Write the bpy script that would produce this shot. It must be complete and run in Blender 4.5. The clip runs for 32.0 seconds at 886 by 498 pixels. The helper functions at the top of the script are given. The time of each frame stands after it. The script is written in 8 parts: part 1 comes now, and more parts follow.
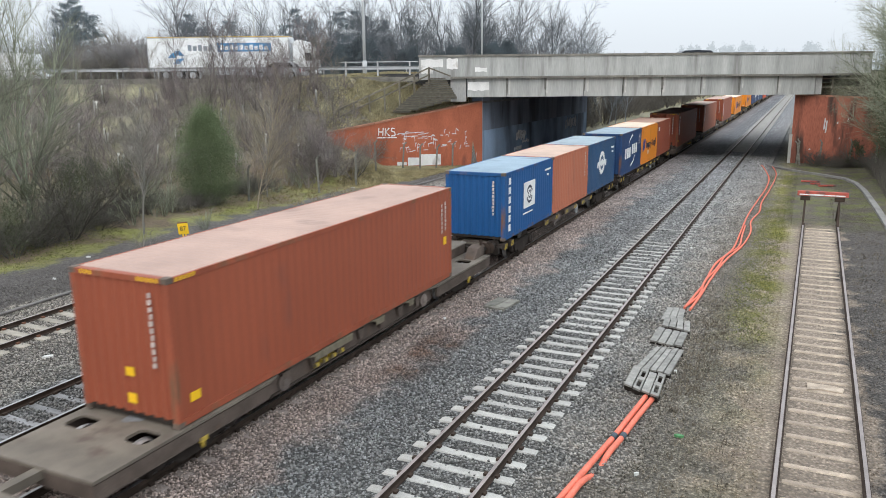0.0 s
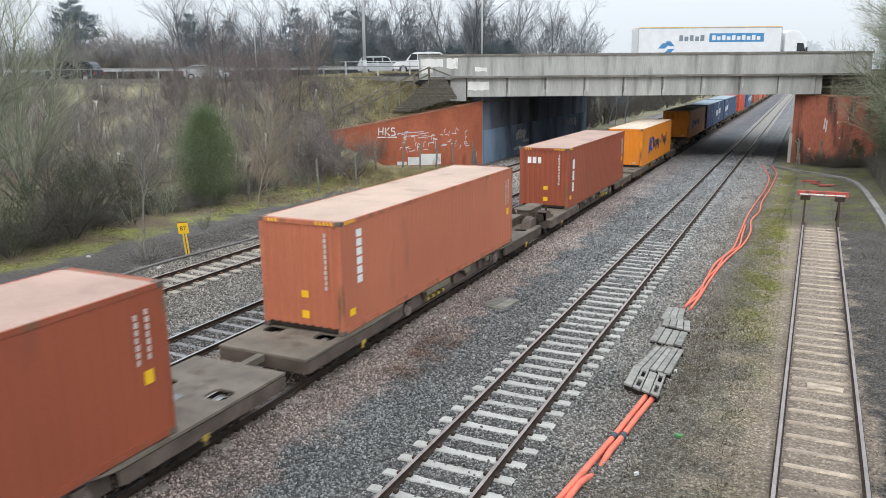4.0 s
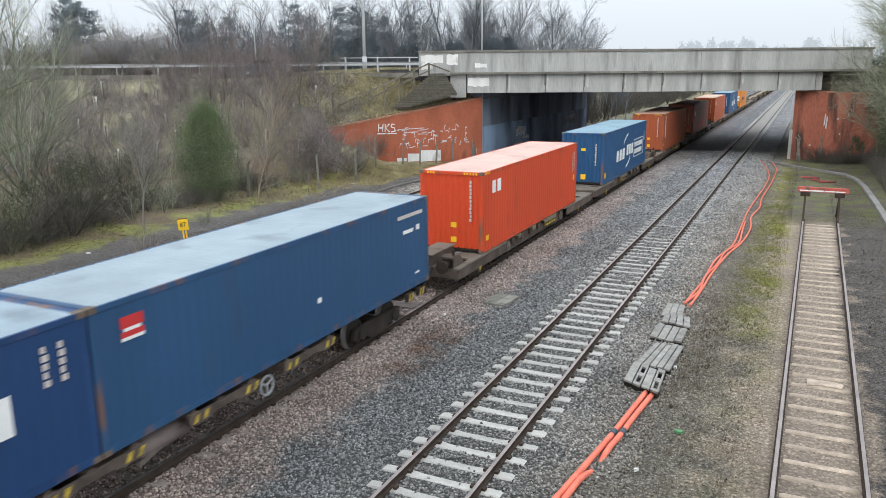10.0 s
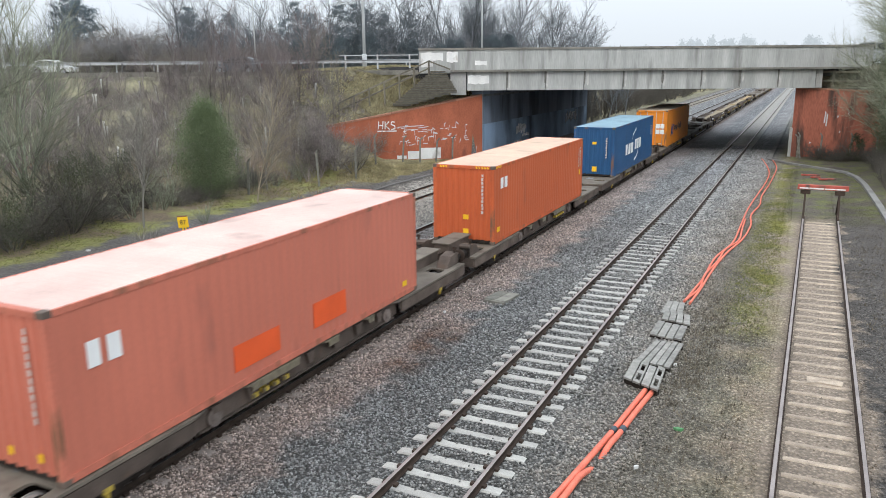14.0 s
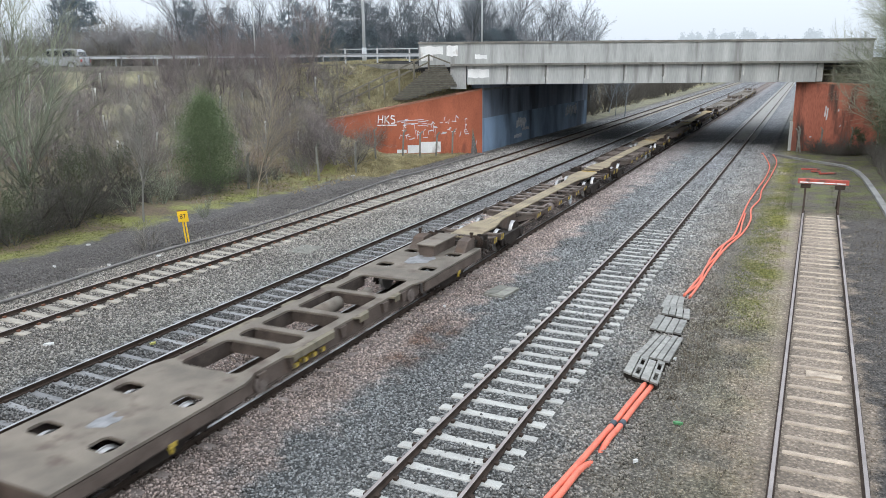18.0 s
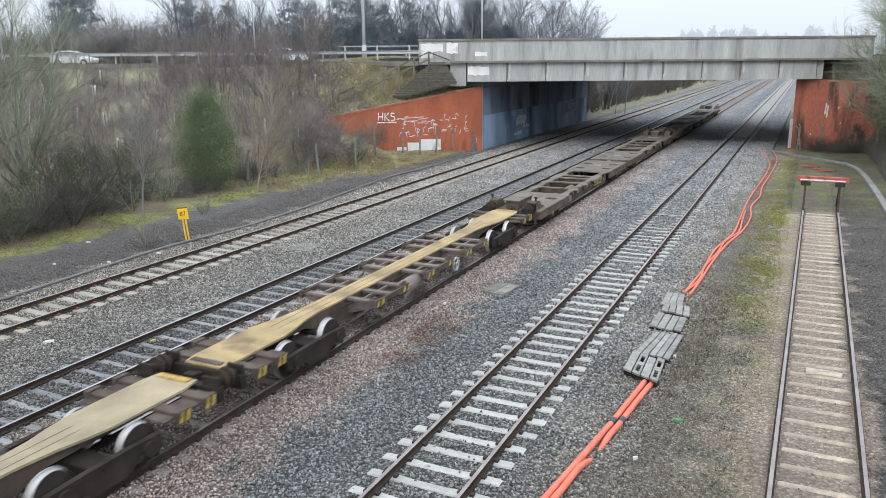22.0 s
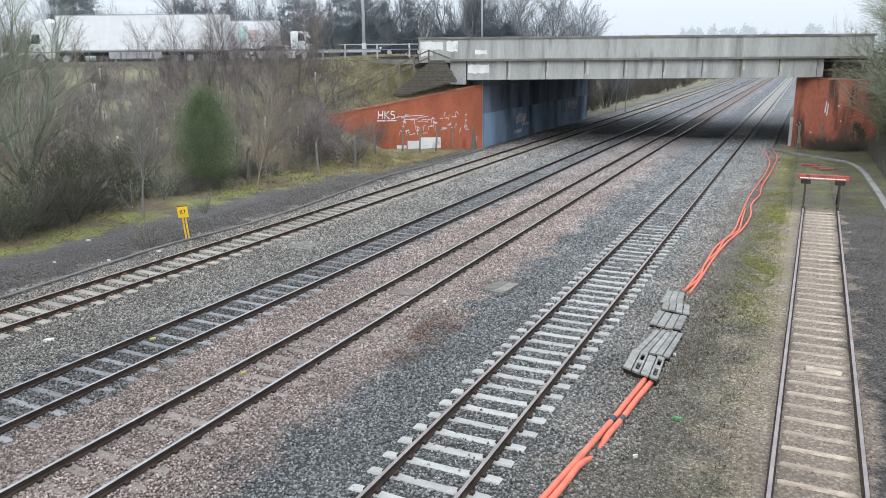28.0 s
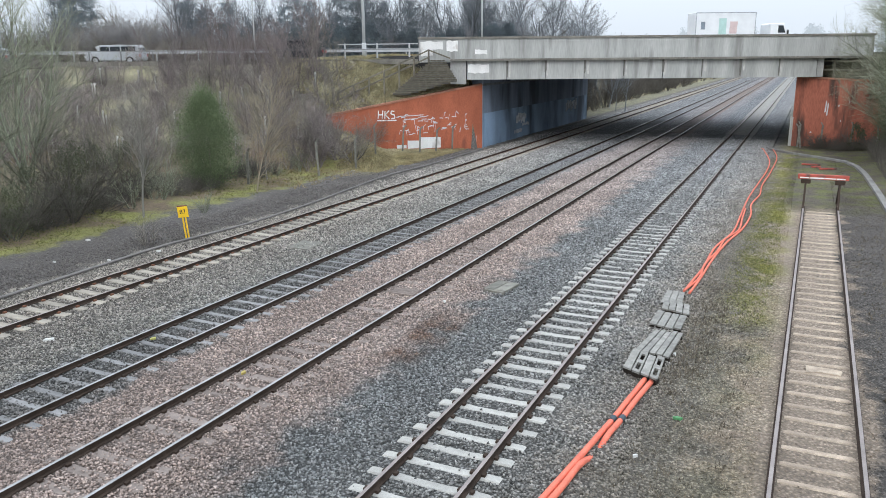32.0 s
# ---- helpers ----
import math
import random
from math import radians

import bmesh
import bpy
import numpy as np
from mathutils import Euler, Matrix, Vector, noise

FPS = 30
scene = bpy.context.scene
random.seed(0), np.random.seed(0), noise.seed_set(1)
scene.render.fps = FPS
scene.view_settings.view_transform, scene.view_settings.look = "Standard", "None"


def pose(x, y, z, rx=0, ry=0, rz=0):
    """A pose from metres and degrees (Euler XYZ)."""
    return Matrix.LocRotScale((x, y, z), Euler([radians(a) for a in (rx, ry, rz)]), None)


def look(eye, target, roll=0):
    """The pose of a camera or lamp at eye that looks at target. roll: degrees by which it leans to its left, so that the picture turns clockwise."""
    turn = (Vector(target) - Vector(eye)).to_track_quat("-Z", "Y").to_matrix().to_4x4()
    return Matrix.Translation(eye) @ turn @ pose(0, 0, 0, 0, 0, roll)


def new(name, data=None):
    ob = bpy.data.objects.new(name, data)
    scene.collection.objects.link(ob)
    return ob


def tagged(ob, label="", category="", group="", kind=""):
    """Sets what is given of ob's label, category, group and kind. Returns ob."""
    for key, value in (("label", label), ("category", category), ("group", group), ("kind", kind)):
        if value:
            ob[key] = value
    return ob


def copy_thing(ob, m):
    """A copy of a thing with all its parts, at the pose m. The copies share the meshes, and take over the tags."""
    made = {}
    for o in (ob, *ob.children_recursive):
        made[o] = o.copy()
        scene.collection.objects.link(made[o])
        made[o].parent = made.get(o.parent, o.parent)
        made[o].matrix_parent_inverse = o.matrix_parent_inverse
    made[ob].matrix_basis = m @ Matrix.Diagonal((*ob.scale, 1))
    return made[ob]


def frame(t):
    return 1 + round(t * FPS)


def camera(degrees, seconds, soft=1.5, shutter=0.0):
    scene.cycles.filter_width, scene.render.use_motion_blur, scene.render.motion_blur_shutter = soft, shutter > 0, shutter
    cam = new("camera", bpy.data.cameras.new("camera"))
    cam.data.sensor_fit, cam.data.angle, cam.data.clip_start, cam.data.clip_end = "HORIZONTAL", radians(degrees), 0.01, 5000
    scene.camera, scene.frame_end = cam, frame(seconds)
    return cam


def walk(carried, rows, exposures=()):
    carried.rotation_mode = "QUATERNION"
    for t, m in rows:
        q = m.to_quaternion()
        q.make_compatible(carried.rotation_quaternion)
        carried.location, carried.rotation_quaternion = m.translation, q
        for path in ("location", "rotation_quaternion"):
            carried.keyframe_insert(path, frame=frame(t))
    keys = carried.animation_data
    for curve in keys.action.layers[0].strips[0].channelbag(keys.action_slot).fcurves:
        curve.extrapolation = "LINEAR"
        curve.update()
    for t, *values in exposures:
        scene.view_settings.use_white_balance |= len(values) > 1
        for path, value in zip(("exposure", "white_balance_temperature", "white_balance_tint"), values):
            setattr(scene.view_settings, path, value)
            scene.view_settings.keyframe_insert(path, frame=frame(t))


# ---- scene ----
# The camera stands on a footbridge over the lines and tilts down a little as the clip goes on.
TILT = [(0, 29.2), (0.6, 27.3), (1, 26.9), (1.5, 27), (2, 28.9), (2.5, 28.7), (3, 28.4), (3.5, 29.2), (5.5, 25), (6, 24.9), (6.5, 25), (7, 24.8),
        (7.5, 23.5), (8, 23.5), (8.5, 23.4), (9, 23), (9.5, 21.8), (10, 22.2), (10.5, 21.9), (11, 21.9), (11.5, 21.5), (12, 20.7), (12.5, 20.7), (13, 18.8),
        (13.5, 19), (14, 18), (14.5, 18.5), (16.5, 12.3), (17, 8.1), (17.5, 7.7), (18, 7.7), (18.5, 7.7), (19, 6.6), (19.5, 8.3), (20, 9.3), (20.5, 7.1), (21,
        6.2), (21.5, 3.1), (22, 3.1), (22.5, 3.4), (23, 2.5), (23.5, 3.1), (24, 2.3), (24.5, 1.5), (25, 1.5), (25.5, 1.5), (27.5, 3.1), (28, 0), (28.5, 1.5),
        (29, 1.5), (29.5, 1.2), (30, 1.5), (30.5, -1.5), (31, -0.5), (31.5, -1.5), (32, -0.4)]


def eye_pose(dip):
    return pose(0, 0, 7.38, 90 - dip, 0, 25.161) @ pose(0, 0, 0, 0, 0, -0.4875)


cam = camera(59.9, 32.0, soft=0.6, shutter=0.16)
walk(cam, [(t, eye_pose(14.066 - math.degrees(d / 1360.7))) for t, d in TILT], [(0, -0.1, 6500, 10), (6, -0.1, 6500, 10), (7, -0.2, 6500, 10), (8.5, -0.13, 6500, 10), (11, -0.08, 6450, 10), (14.5, -0.06, 6450, 10), (17.3, -0.08, 6400, 10),
      (18.2, 0.0, 6250, 10), (26, 0.0, 6250, 10), (28, -0.04, 6250, 10), (32, -0.06, 6250, 10)])

# ---- light: overcast winter day ----
world = bpy.data.worlds.new("overcast_sky")
scene.world = world
world.use_nodes = True
wn, wl = world.node_tree.nodes, world.node_tree.links
sky = wn.new("ShaderNodeTexSky")
sky.sky_type, sky.sun_disc = "NISHITA", False
sky.sun_elevation, sky.sun_rotation = radians(38), radians(200)
sky.air_density, sky.dust_density, sky.ozone_density = 1.0, 6.0, 1.0
soften = wn.new("ShaderNodeMix")
soften.data_type = "RGBA"
soften.inputs["Factor"].default_value = 0.8
soften.inputs["B"].default_value = (8.3, 9.0, 9.7, 1)
wl.new(sky.outputs[0], soften.inputs["A"])
# an overcast sky is brighter towards the zenith than at the horizon
rise = wn.new("ShaderNodeSeparateXYZ")
wl.new(wn.new("ShaderNodeTexCoord").outputs["Generated"], rise.inputs[0])
gain = wn.new("ShaderNodeMapRange")
gain.inputs["To Min"].default_value, gain.inputs["To Max"].default_value = 1.06, 2.35
wl.new(rise.outputs["Z"], gain.inputs["Value"])
cloud = wn.new("ShaderNodeMix")
cloud.data_type, cloud.blend_type = "RGBA", "MULTIPLY"
cloud.inputs["Factor"].default_value = 1
wl.new(soften.outputs["Result"], cloud.inputs["A"])
wl.new(gain.outputs[0], cloud.inputs["B"])
wl.new(cloud.outputs["Result"], wn["Background"].inputs["Color"])
wn["Background"].inputs["Strength"].default_value = 0.115
sun = new("sun", bpy.data.lights.new("sun", "SUN"))
sun.data.energy, sun.data.angle, sun.data.color = 0.7, radians(25), (1.0, 0.98, 0.95)
sun.matrix_world = look((0, 0, 60), (-22, 26, 28))


# ---- materials ----
def lin(r, g, b):
    """Linear colour from 0..255 display values."""
    f = lambda c: c / 12.92 if c <= 0.04045 else ((c + 0.055) / 1.055) ** 2.4
    return tuple(f(v / 255) for v in (r, g, b))


def surface(name, colour, rough=0.8, metal=0.0, vary=0.25, scale=1.5, grain=0.15, gscale=40.0, bump=0.3,
            dirt=None, dirt_amount=0.0, dirt_scale=0.8, per_object=0.0, per_island=0.0, stretch=(1, 1, 1), shine=0.5):
    """A weathered material: large stains, fine grain, relief, and differences from piece to piece."""
    m = bpy.data.materials.new(name)
    m.use_nodes = True
    n, l = m.node_tree.nodes, m.node_tree.links
    b = n["Principled BSDF"]
    b.inputs["Roughness"].default_value, b.inputs["Metallic"].default_value = rough, metal
    b.inputs["Specular IOR Level"].default_value = shine
    co = n.new("ShaderNodeTexCoord").outputs["Object"]
    mp = n.new("ShaderNodeMapping")
    mp.inputs["Scale"].default_value = stretch
    l.new(co, mp.inputs["Vector"])
    big, fine = n.new("ShaderNodeTexNoise"), n.new("ShaderNodeTexNoise")
    for t, s, d in ((big, scale, 6), (fine, gscale, 3)):
        t.inputs["Scale"].default_value, t.inputs["Detail"].default_value = s, d
        l.new(mp.outputs[0], t.inputs["Vector"])

    def ramp(sock, lo, hi):
        r = n.new("ShaderNodeMapRange")
        r.inputs["From Min"].default_value, r.inputs["From Max"].default_value = 0.3, 0.7
        r.inputs["To Min"].default_value, r.inputs["To Max"].default_value = lo, hi
        l.new(sock, r.inputs["Value"])
        return r.outputs[0]

    def times(a, c):
        k = n.new("ShaderNodeMath")
        k.operation = "MULTIPLY"
        l.new(a, k.inputs[0])
        l.new(c, k.inputs[1])
        return k.outputs[0]

    f = times(ramp(big.outputs[0], 1 - vary, 1 + vary), ramp(fine.outputs[0], 1 - grain, 1 + grain))
    for amount, node, sock in ((per_object, "ShaderNodeObjectInfo", "Random"), (per_island, "ShaderNodeNewGeometry", "Random Per Island")):
        if amount:
            r = n.new("ShaderNodeMapRange")
            r.inputs["To Min"].default_value, r.inputs["To Max"].default_value = 1 - amount, 1 + amount
            l.new(n.new(node).outputs[sock], r.inputs["Value"])
            f = times(f, r.outputs[0])
    base = n.new("ShaderNodeMix")
    base.data_type, base.blend_type = "RGBA", "MULTIPLY"
    base.inputs["Factor"].default_value = 1
    base.inputs["A"].default_value = (*colour, 1)
    l.new(f, base.inputs["B"])
    out = base.outputs["Result"]
    if dirt:
        patch = n.new("ShaderNodeTexNoise")
        patch.inputs["Scale"].default_value, patch.inputs["Detail"].default_value = dirt_scale, 8
        l.new(mp.outputs[0], patch.inputs["Vector"])
        cut = n.new("ShaderNodeMapRange")
        cut.inputs["From Min"].default_value, cut.inputs["From Max"].default_value = 0.62 - dirt_amount * 0.4, 0.78 - dirt_amount * 0.4
        l.new(patch.outputs[0], cut.inputs["Value"])
        mix = n.new("ShaderNodeMix")
        mix.data_type = "RGBA"
        mix.inputs["B"].default_value = (*dirt, 1)
        l.new(cut.outputs[0], mix.inputs["Factor"])
        l.new(out, mix.inputs["A"])
        out = mix.outputs["Result"]
    l.new(out, b.inputs["Base Color"])
    if bump:
        bp = n.new("ShaderNodeBump")
        bp.inputs["Strength"].default_value, bp.inputs["Distance"].default_value = bump, 0.02
        l.new(fine.outputs[0], bp.inputs["Height"])
        l.new(bp.outputs[0], b.inputs["Normal"])
    return m


CONCRETE = surface("weathered_concrete", (0.42, 0.42, 0.40), 0.9, vary=0.22, scale=0.5, grain=0.12, gscale=14, bump=0.25,
                   dirt=(0.16, 0.16, 0.15), dirt_amount=0.12, dirt_scale=0.9, stretch=(1, 1, 0.35))
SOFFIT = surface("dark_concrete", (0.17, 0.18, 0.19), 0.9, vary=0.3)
# dark patches in the paint partly stand for the shade under the deck
BLUE_WALL = surface("blue_grey_painted_wall", (0.235, 0.325, 0.44), 0.85, vary=0.3, scale=0.35, dirt=(0.06, 0.08, 0.11), dirt_amount=0.32, dirt_scale=0.3, stretch=(1, 1, 0.4))
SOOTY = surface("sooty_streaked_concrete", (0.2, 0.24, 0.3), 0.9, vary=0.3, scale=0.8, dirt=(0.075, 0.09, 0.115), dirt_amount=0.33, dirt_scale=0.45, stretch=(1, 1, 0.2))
BRICK = surface("red_brick", (0.43, 0.128, 0.066), 0.9, vary=0.25, scale=0.5, grain=0.2, gscale=18, per_object=0.12,
                dirt=(0.24, 0.08, 0.05), dirt_amount=0.05, dirt_scale=0.9, stretch=(1, 1, 0.45))
COPING = surface("brick_coping", (0.36, 0.17, 0.11), 0.9, per_object=0.2)
WHITE_PAINT = surface("flaking_white_paint", (0.78, 0.78, 0.76), 0.8, vary=0.12, grain=0.1, dirt=(0.42, 0.37, 0.33), dirt_amount=0.12, dirt_scale=1.8, stretch=(1, 1, 0.5))
STREAKED = surface("streaked_parapet_concrete", (0.405, 0.412, 0.395), 0.9, vary=0.22, scale=0.9, grain=0.1, gscale=12, bump=0.2,
                   dirt=(0.225, 0.225, 0.21), dirt_amount=0.16, dirt_scale=1.3, stretch=(1, 1, 0.14))
COPING_DARK = surface("lichen_dark_concrete", (0.20, 0.19, 0.165), 0.95, vary=0.35, scale=0.8, grain=0.2, gscale=10)
BRICK_STAINED = surface("stained_red_brick", (0.37, 0.125, 0.08), 0.9, vary=0.25, scale=0.5, grain=0.2, gscale=18,
                        dirt=(0.085, 0.05, 0.04), dirt_amount=0.37, dirt_scale=1.3, stretch=(1, 1, 0.16))
STAIN_DARK = surface("sooty_damp_stain", (0.17, 0.165, 0.15), 0.9, vary=0.3, scale=3)
STAIN_PALE = surface("pale_lime_stain", (0.50, 0.50, 0.47), 0.9, vary=0.2, scale=3)
GRAFFITI = surface("sprayed_white_paint", (0.62, 0.62, 0.63), 0.8, vary=0.25, scale=5)
TIMBER = surface("weathered_timber", (0.16, 0.145, 0.112), 0.9, vary=0.3, scale=4, gscale=60, per_object=0.2)
RAIL_SIDE = surface("rusty_rail_steel", (0.05, 0.036, 0.028), 0.8, vary=0.3, scale=3, shine=0.15)
RAIL_TOP = surface("polished_rail_head", (0.42, 0.41, 0.41), 0.32, 0.9, vary=0.15, grain=0.05, bump=0.05)
RAIL_DULL = surface("dull_rail_head", (0.30, 0.26, 0.245), 0.5, 0.4, vary=0.2, grain=0.1, bump=0.1)
GALV = surface("galvanised_steel", (0.45, 0.47, 0.49), 0.5, 0.5, vary=0.15)
GALV_DULL = surface("dull_galvanised_steel", (0.22, 0.225, 0.23), 0.6, 0.2, vary=0.2)
ASPHALT = surface("asphalt", (0.06, 0.06, 0.062), 0.9, vary=0.2, gscale=80)
YELLOW = surface("yellow_paint", (0.80, 0.50, 0.01), 0.6, vary=0.12, grain=0.06, bump=0.05)
YELLOW_DIRTY = surface("dirty_yellow_paint", (0.42, 0.30, 0.04), 0.8, vary=0.5, scale=9, dirt=(0.10, 0.08, 0.05), dirt_amount=0.25, dirt_scale=7)
BLACK = surface("black_paint", (0.02, 0.02, 0.02), 0.6)
DECK = surface("dusty_wagon_steel", (0.15, 0.127, 0.10), 0.8, vary=0.3, scale=1.2, dirt=(0.09, 0.065, 0.05), dirt_amount=0.22, dirt_scale=1.5, per_object=0.1)
DECK_SIDE = surface("grimy_brown_sill_steel", (0.105, 0.082, 0.068), 0.8, vary=0.35, scale=1.5, dirt=(0.11, 0.075, 0.055), dirt_amount=0.12, dirt_scale=2.0, per_object=0.15, shine=0.15)
DECK_DARK = surface("grimy_wagon_steel", (0.032, 0.026, 0.022), 0.8, vary=0.4, scale=2, shine=0.15)
FLANGE = surface("worn_flange_steel", (0.18, 0.155, 0.105), 0.8, vary=0.4, scale=2.5, dirt=(0.09, 0.07, 0.055), dirt_amount=0.3, dirt_scale=2.5)
SPINE_TOP = surface("dusty_buff_steel", (0.29, 0.235, 0.15), 0.85, vary=0.3, scale=0.9, dirt=(0.16, 0.12, 0.08), dirt_amount=0.2, per_object=0.2)
TANK_GREY = surface("dusty_tank_paint", (0.19, 0.15, 0.135), 0.7, vary=0.2)
YELLOW_WORN = surface("worn_ochre_paint", (0.34, 0.23, 0.06), 0.8, vary=0.4, scale=5)
ARM_DUSTY = surface("dusty_pinkish_outrigger_steel", (0.16, 0.13, 0.112), 0.85, vary=0.35, scale=3, dirt=(0.08, 0.06, 0.05), dirt_amount=0.2, dirt_scale=3, per_object=0.25)
RUST_AND_SHADE = surface("dark_rust_and_shade_steel", (0.08, 0.063, 0.052), 0.85, vary=0.4, scale=2.5, per_object=0.3, shine=0.2)
GOLD_TOP = surface("golden_brown_dusty_steel", (0.36, 0.265, 0.13), 0.85, vary=0.3, scale=0.9, dirt=(0.18, 0.125, 0.07), dirt_amount=0.2)
LAMP_GREY = surface("pale_grey_column_paint", (0.52, 0.54, 0.55), 0.6, vary=0.1)
RUST = surface("rust", (0.16, 0.07, 0.04), 0.9, vary=0.4, scale=3)
WHEEL = surface("worn_wheel_steel", (0.45, 0.44, 0.43), 0.45, 0.7, vary=0.2)
GREY_PATCH = surface("patch_grey", (0.19, 0.19, 0.192), 0.6, vary=0.4, scale=3)
RUBBER = surface("rubber", (0.02, 0.02, 0.02), 0.85)
GLASS_DARK = surface("dark_vehicle_glass", (0.02, 0.025, 0.03), 0.08, 0.0, vary=0.1, bump=0)
VEHICLE_WHITE = surface("white_vehicle_paint", (0.80, 0.82, 0.83), 0.35, vary=0.05, grain=0.03, bump=0)


# ---- mesh tools ----
def box(bm, x0, x1, y0, y1, z0, z1, mi=0):
    v = [bm.verts.new(p) for p in ((x0, y0, z0), (x1, y0, z0), (x1, y1, z0), (x0, y1, z0), (x0, y0, z1), (x1, y0, z1), (x1, y1, z1), (x0, y1, z1))]
    for f in ((3, 2, 1, 0), (4, 5, 6, 7), (0, 1, 5, 4), (1, 2, 6, 5), (2, 3, 7, 6), (3, 0, 4, 7)):
        bm.faces.new([v[i] for i in f]).material_index = mi
    return v


def bar(bm, p0, p1, w, h=None, mi=0):
    """A square bar from p0 to p1."""
    p0, p1 = Vector(p0), Vector(p1)
    d = (p1 - p0).normalized()
    up = Vector((0, 0, 1)) if abs(d.z) < 0.95 else Vector((0, 1, 0))
    s = d.cross(up).normalized() * w / 2
    u = s.cross(d).normalized() * (h or w) / 2
    v = [bm.verts.new(q + a * s + b * u) for q in (p0, p1) for a, b in ((-1, -1), (1, -1), (1, 1), (-1, 1))]
    for f in ((3, 2, 1, 0), (4, 5, 6, 7), (0, 1, 5, 4), (1, 2, 6, 5), (2, 3, 7, 6), (3, 0, 4, 7)):
        bm.faces.new([v[i] for i in f]).material_index = mi


def tube(bm, p0, p1, r0, r1=None, n=10, mi=0, cap=True):
    p0, p1 = Vector(p0), Vector(p1)
    r1 = r0 if r1 is None else r1
    d = (p1 - p0).normalized()
    s = d.orthogonal().normalized()
    u = d.cross(s)
    rings = [[bm.verts.new(p + (math.cos(2 * math.pi * i / n) * s + math.sin(2 * math.pi * i / n) * u) * r) for i in range(n)] for p, r in ((p0, r0), (p1, r1))]
    for i in range(n):
        f = bm.faces.new((rings[0][i], rings[0][(i + 1) % n], rings[1][(i + 1) % n], rings[1][i]))
        f.material_index, f.smooth = mi, True
    if cap:
        bm.faces.new(rings[0][::-1]).material_index = mi
        bm.faces.new(rings[1]).material_index = mi


def prism(bm, outline, x0, x1, axis="x", mi=0):
    """A closed outline of (a, b) drawn out along an axis."""
    place = {"x": lambda t, a, b: (t, a, b), "y": lambda t, a, b: (a, t, b), "z": lambda t, a, b: (a, b, t)}[axis]
    r = [[bm.verts.new(place(t, a, b)) for a, b in outline] for t in (x0, x1)]
    n = len(outline)
    for i in range(n):
        bm.faces.new((r[0][i], r[0][(i + 1) % n], r[1][(i + 1) % n], r[1][i])).material_index = mi
    bm.faces.new(r[0][::-1]).material_index = mi
    bm.faces.new(r[1]).material_index = mi


def strip(bm, pts0, pts1, mi=0):
    """A band of faces between two rows of points."""
    a, b = [bm.verts.new(p) for p in pts0], [bm.verts.new(p) for p in pts1]
    for i in range(len(a) - 1):
        bm.faces.new((a[i], a[i + 1], b[i + 1], b[i])).material_index = mi


def plate(bm, xs, ys, holes, z0, z1):
    """One connected plate on a grid, with some cells left open."""
    top = {(i, j): bm.verts.new((x, y, z1)) for i, x in enumerate(xs) for j, y in enumerate(ys)}
    low = {k: bm.verts.new((v.co.x, v.co.y, z0)) for k, v in top.items()}
    solid = {(i, j) for i in range(len(xs) - 1) for j in range(len(ys) - 1)} - set(holes)
    for i, j in solid:
        c = ((i, j), (i + 1, j), (i + 1, j + 1), (i, j + 1))
        bm.faces.new([top[k] for k in c])
        bm.faces.new([low[k] for k in reversed(c)])
        for (a, b), n in (((c[0], c[1]), (i, j - 1)), ((c[1], c[2]), (i + 1, j)), ((c[2], c[3]), (i, j + 1)), ((c[3], c[0]), (i - 1, j))):
            if n not in solid:
                bm.faces.new((top[a], low[a], low[b], top[b]))


def mesh_of(bm, name, mats, bevel=0.0):
    if bevel:
        bmesh.ops.bevel(bm, geom=bm.edges[:], offset=bevel, segments=1, affect="EDGES", clamp_overlap=True)
    bmesh.ops.recalc_face_normals(bm, faces=bm.faces[:])
    me = bpy.data.meshes.new(name)
    bm.to_mesh(me)
    bm.free()
    for m in mats if isinstance(mats, (list, tuple)) else [mats]:
        me.materials.append(m)
    return me


def part(name, bm, material, parent, label="", bevel=0.0, at=None):
    """Links a bmesh, or a mesh that is shared, as one object under a thing or part."""
    me = bm if isinstance(bm, bpy.types.Mesh) else mesh_of(bm, name, material, bevel)
    ob = new(name, me)
    if parent:
        ob.parent = parent
    if at is not None:
        ob.matrix_basis = at
    if label:
        ob["label"] = label
    return ob


def thing(name, label, category, group="", kind="", m=None):
    ob = new(name)
    ob.empty_display_size = 0.3
    tagged(ob, label, category, group, kind)
    if m is not None:
        ob.matrix_basis = m
    return ob


MESHES = {}


def shared(key, build, mats, bevel=0.0):
    """A mesh that several pieces share."""
    if key not in MESHES:
        bm = bmesh.new()
        build(bm)
        MESHES[key] = mesh_of(bm, key if isinstance(key, str) else str(key[0]), mats, bevel)
    return MESHES[key]


# ---- the plan: lines run along y, the road bridge crosses askew ----
TRAIN_X, SPEED = -11.24, 17.9
CORNER_L, CORNER_R = Vector((-24.0, 58.9, 0)), Vector((-1.04, 69.4, 0))
ALONG, BACK = Vector((0.909, 0.416, 0)).normalized(), Vector((-0.416, 0.909, 0)).normalized()
ROAD_Z = 7.42


def bridge_at(a, s, z):
    """A place a metres along the bridge's face from its corner, s metres behind the face."""
    return CORNER_L + ALONG * a + BACK * s + Vector((0, 0, z))


def clamp(v, a=0.0, b=1.0):
    return max(a, min(b, v))


def road_dip(a):
    """How far the road falls away on the approach to the bridge."""
    return 0.5 * clamp((-a - 7) / 14)


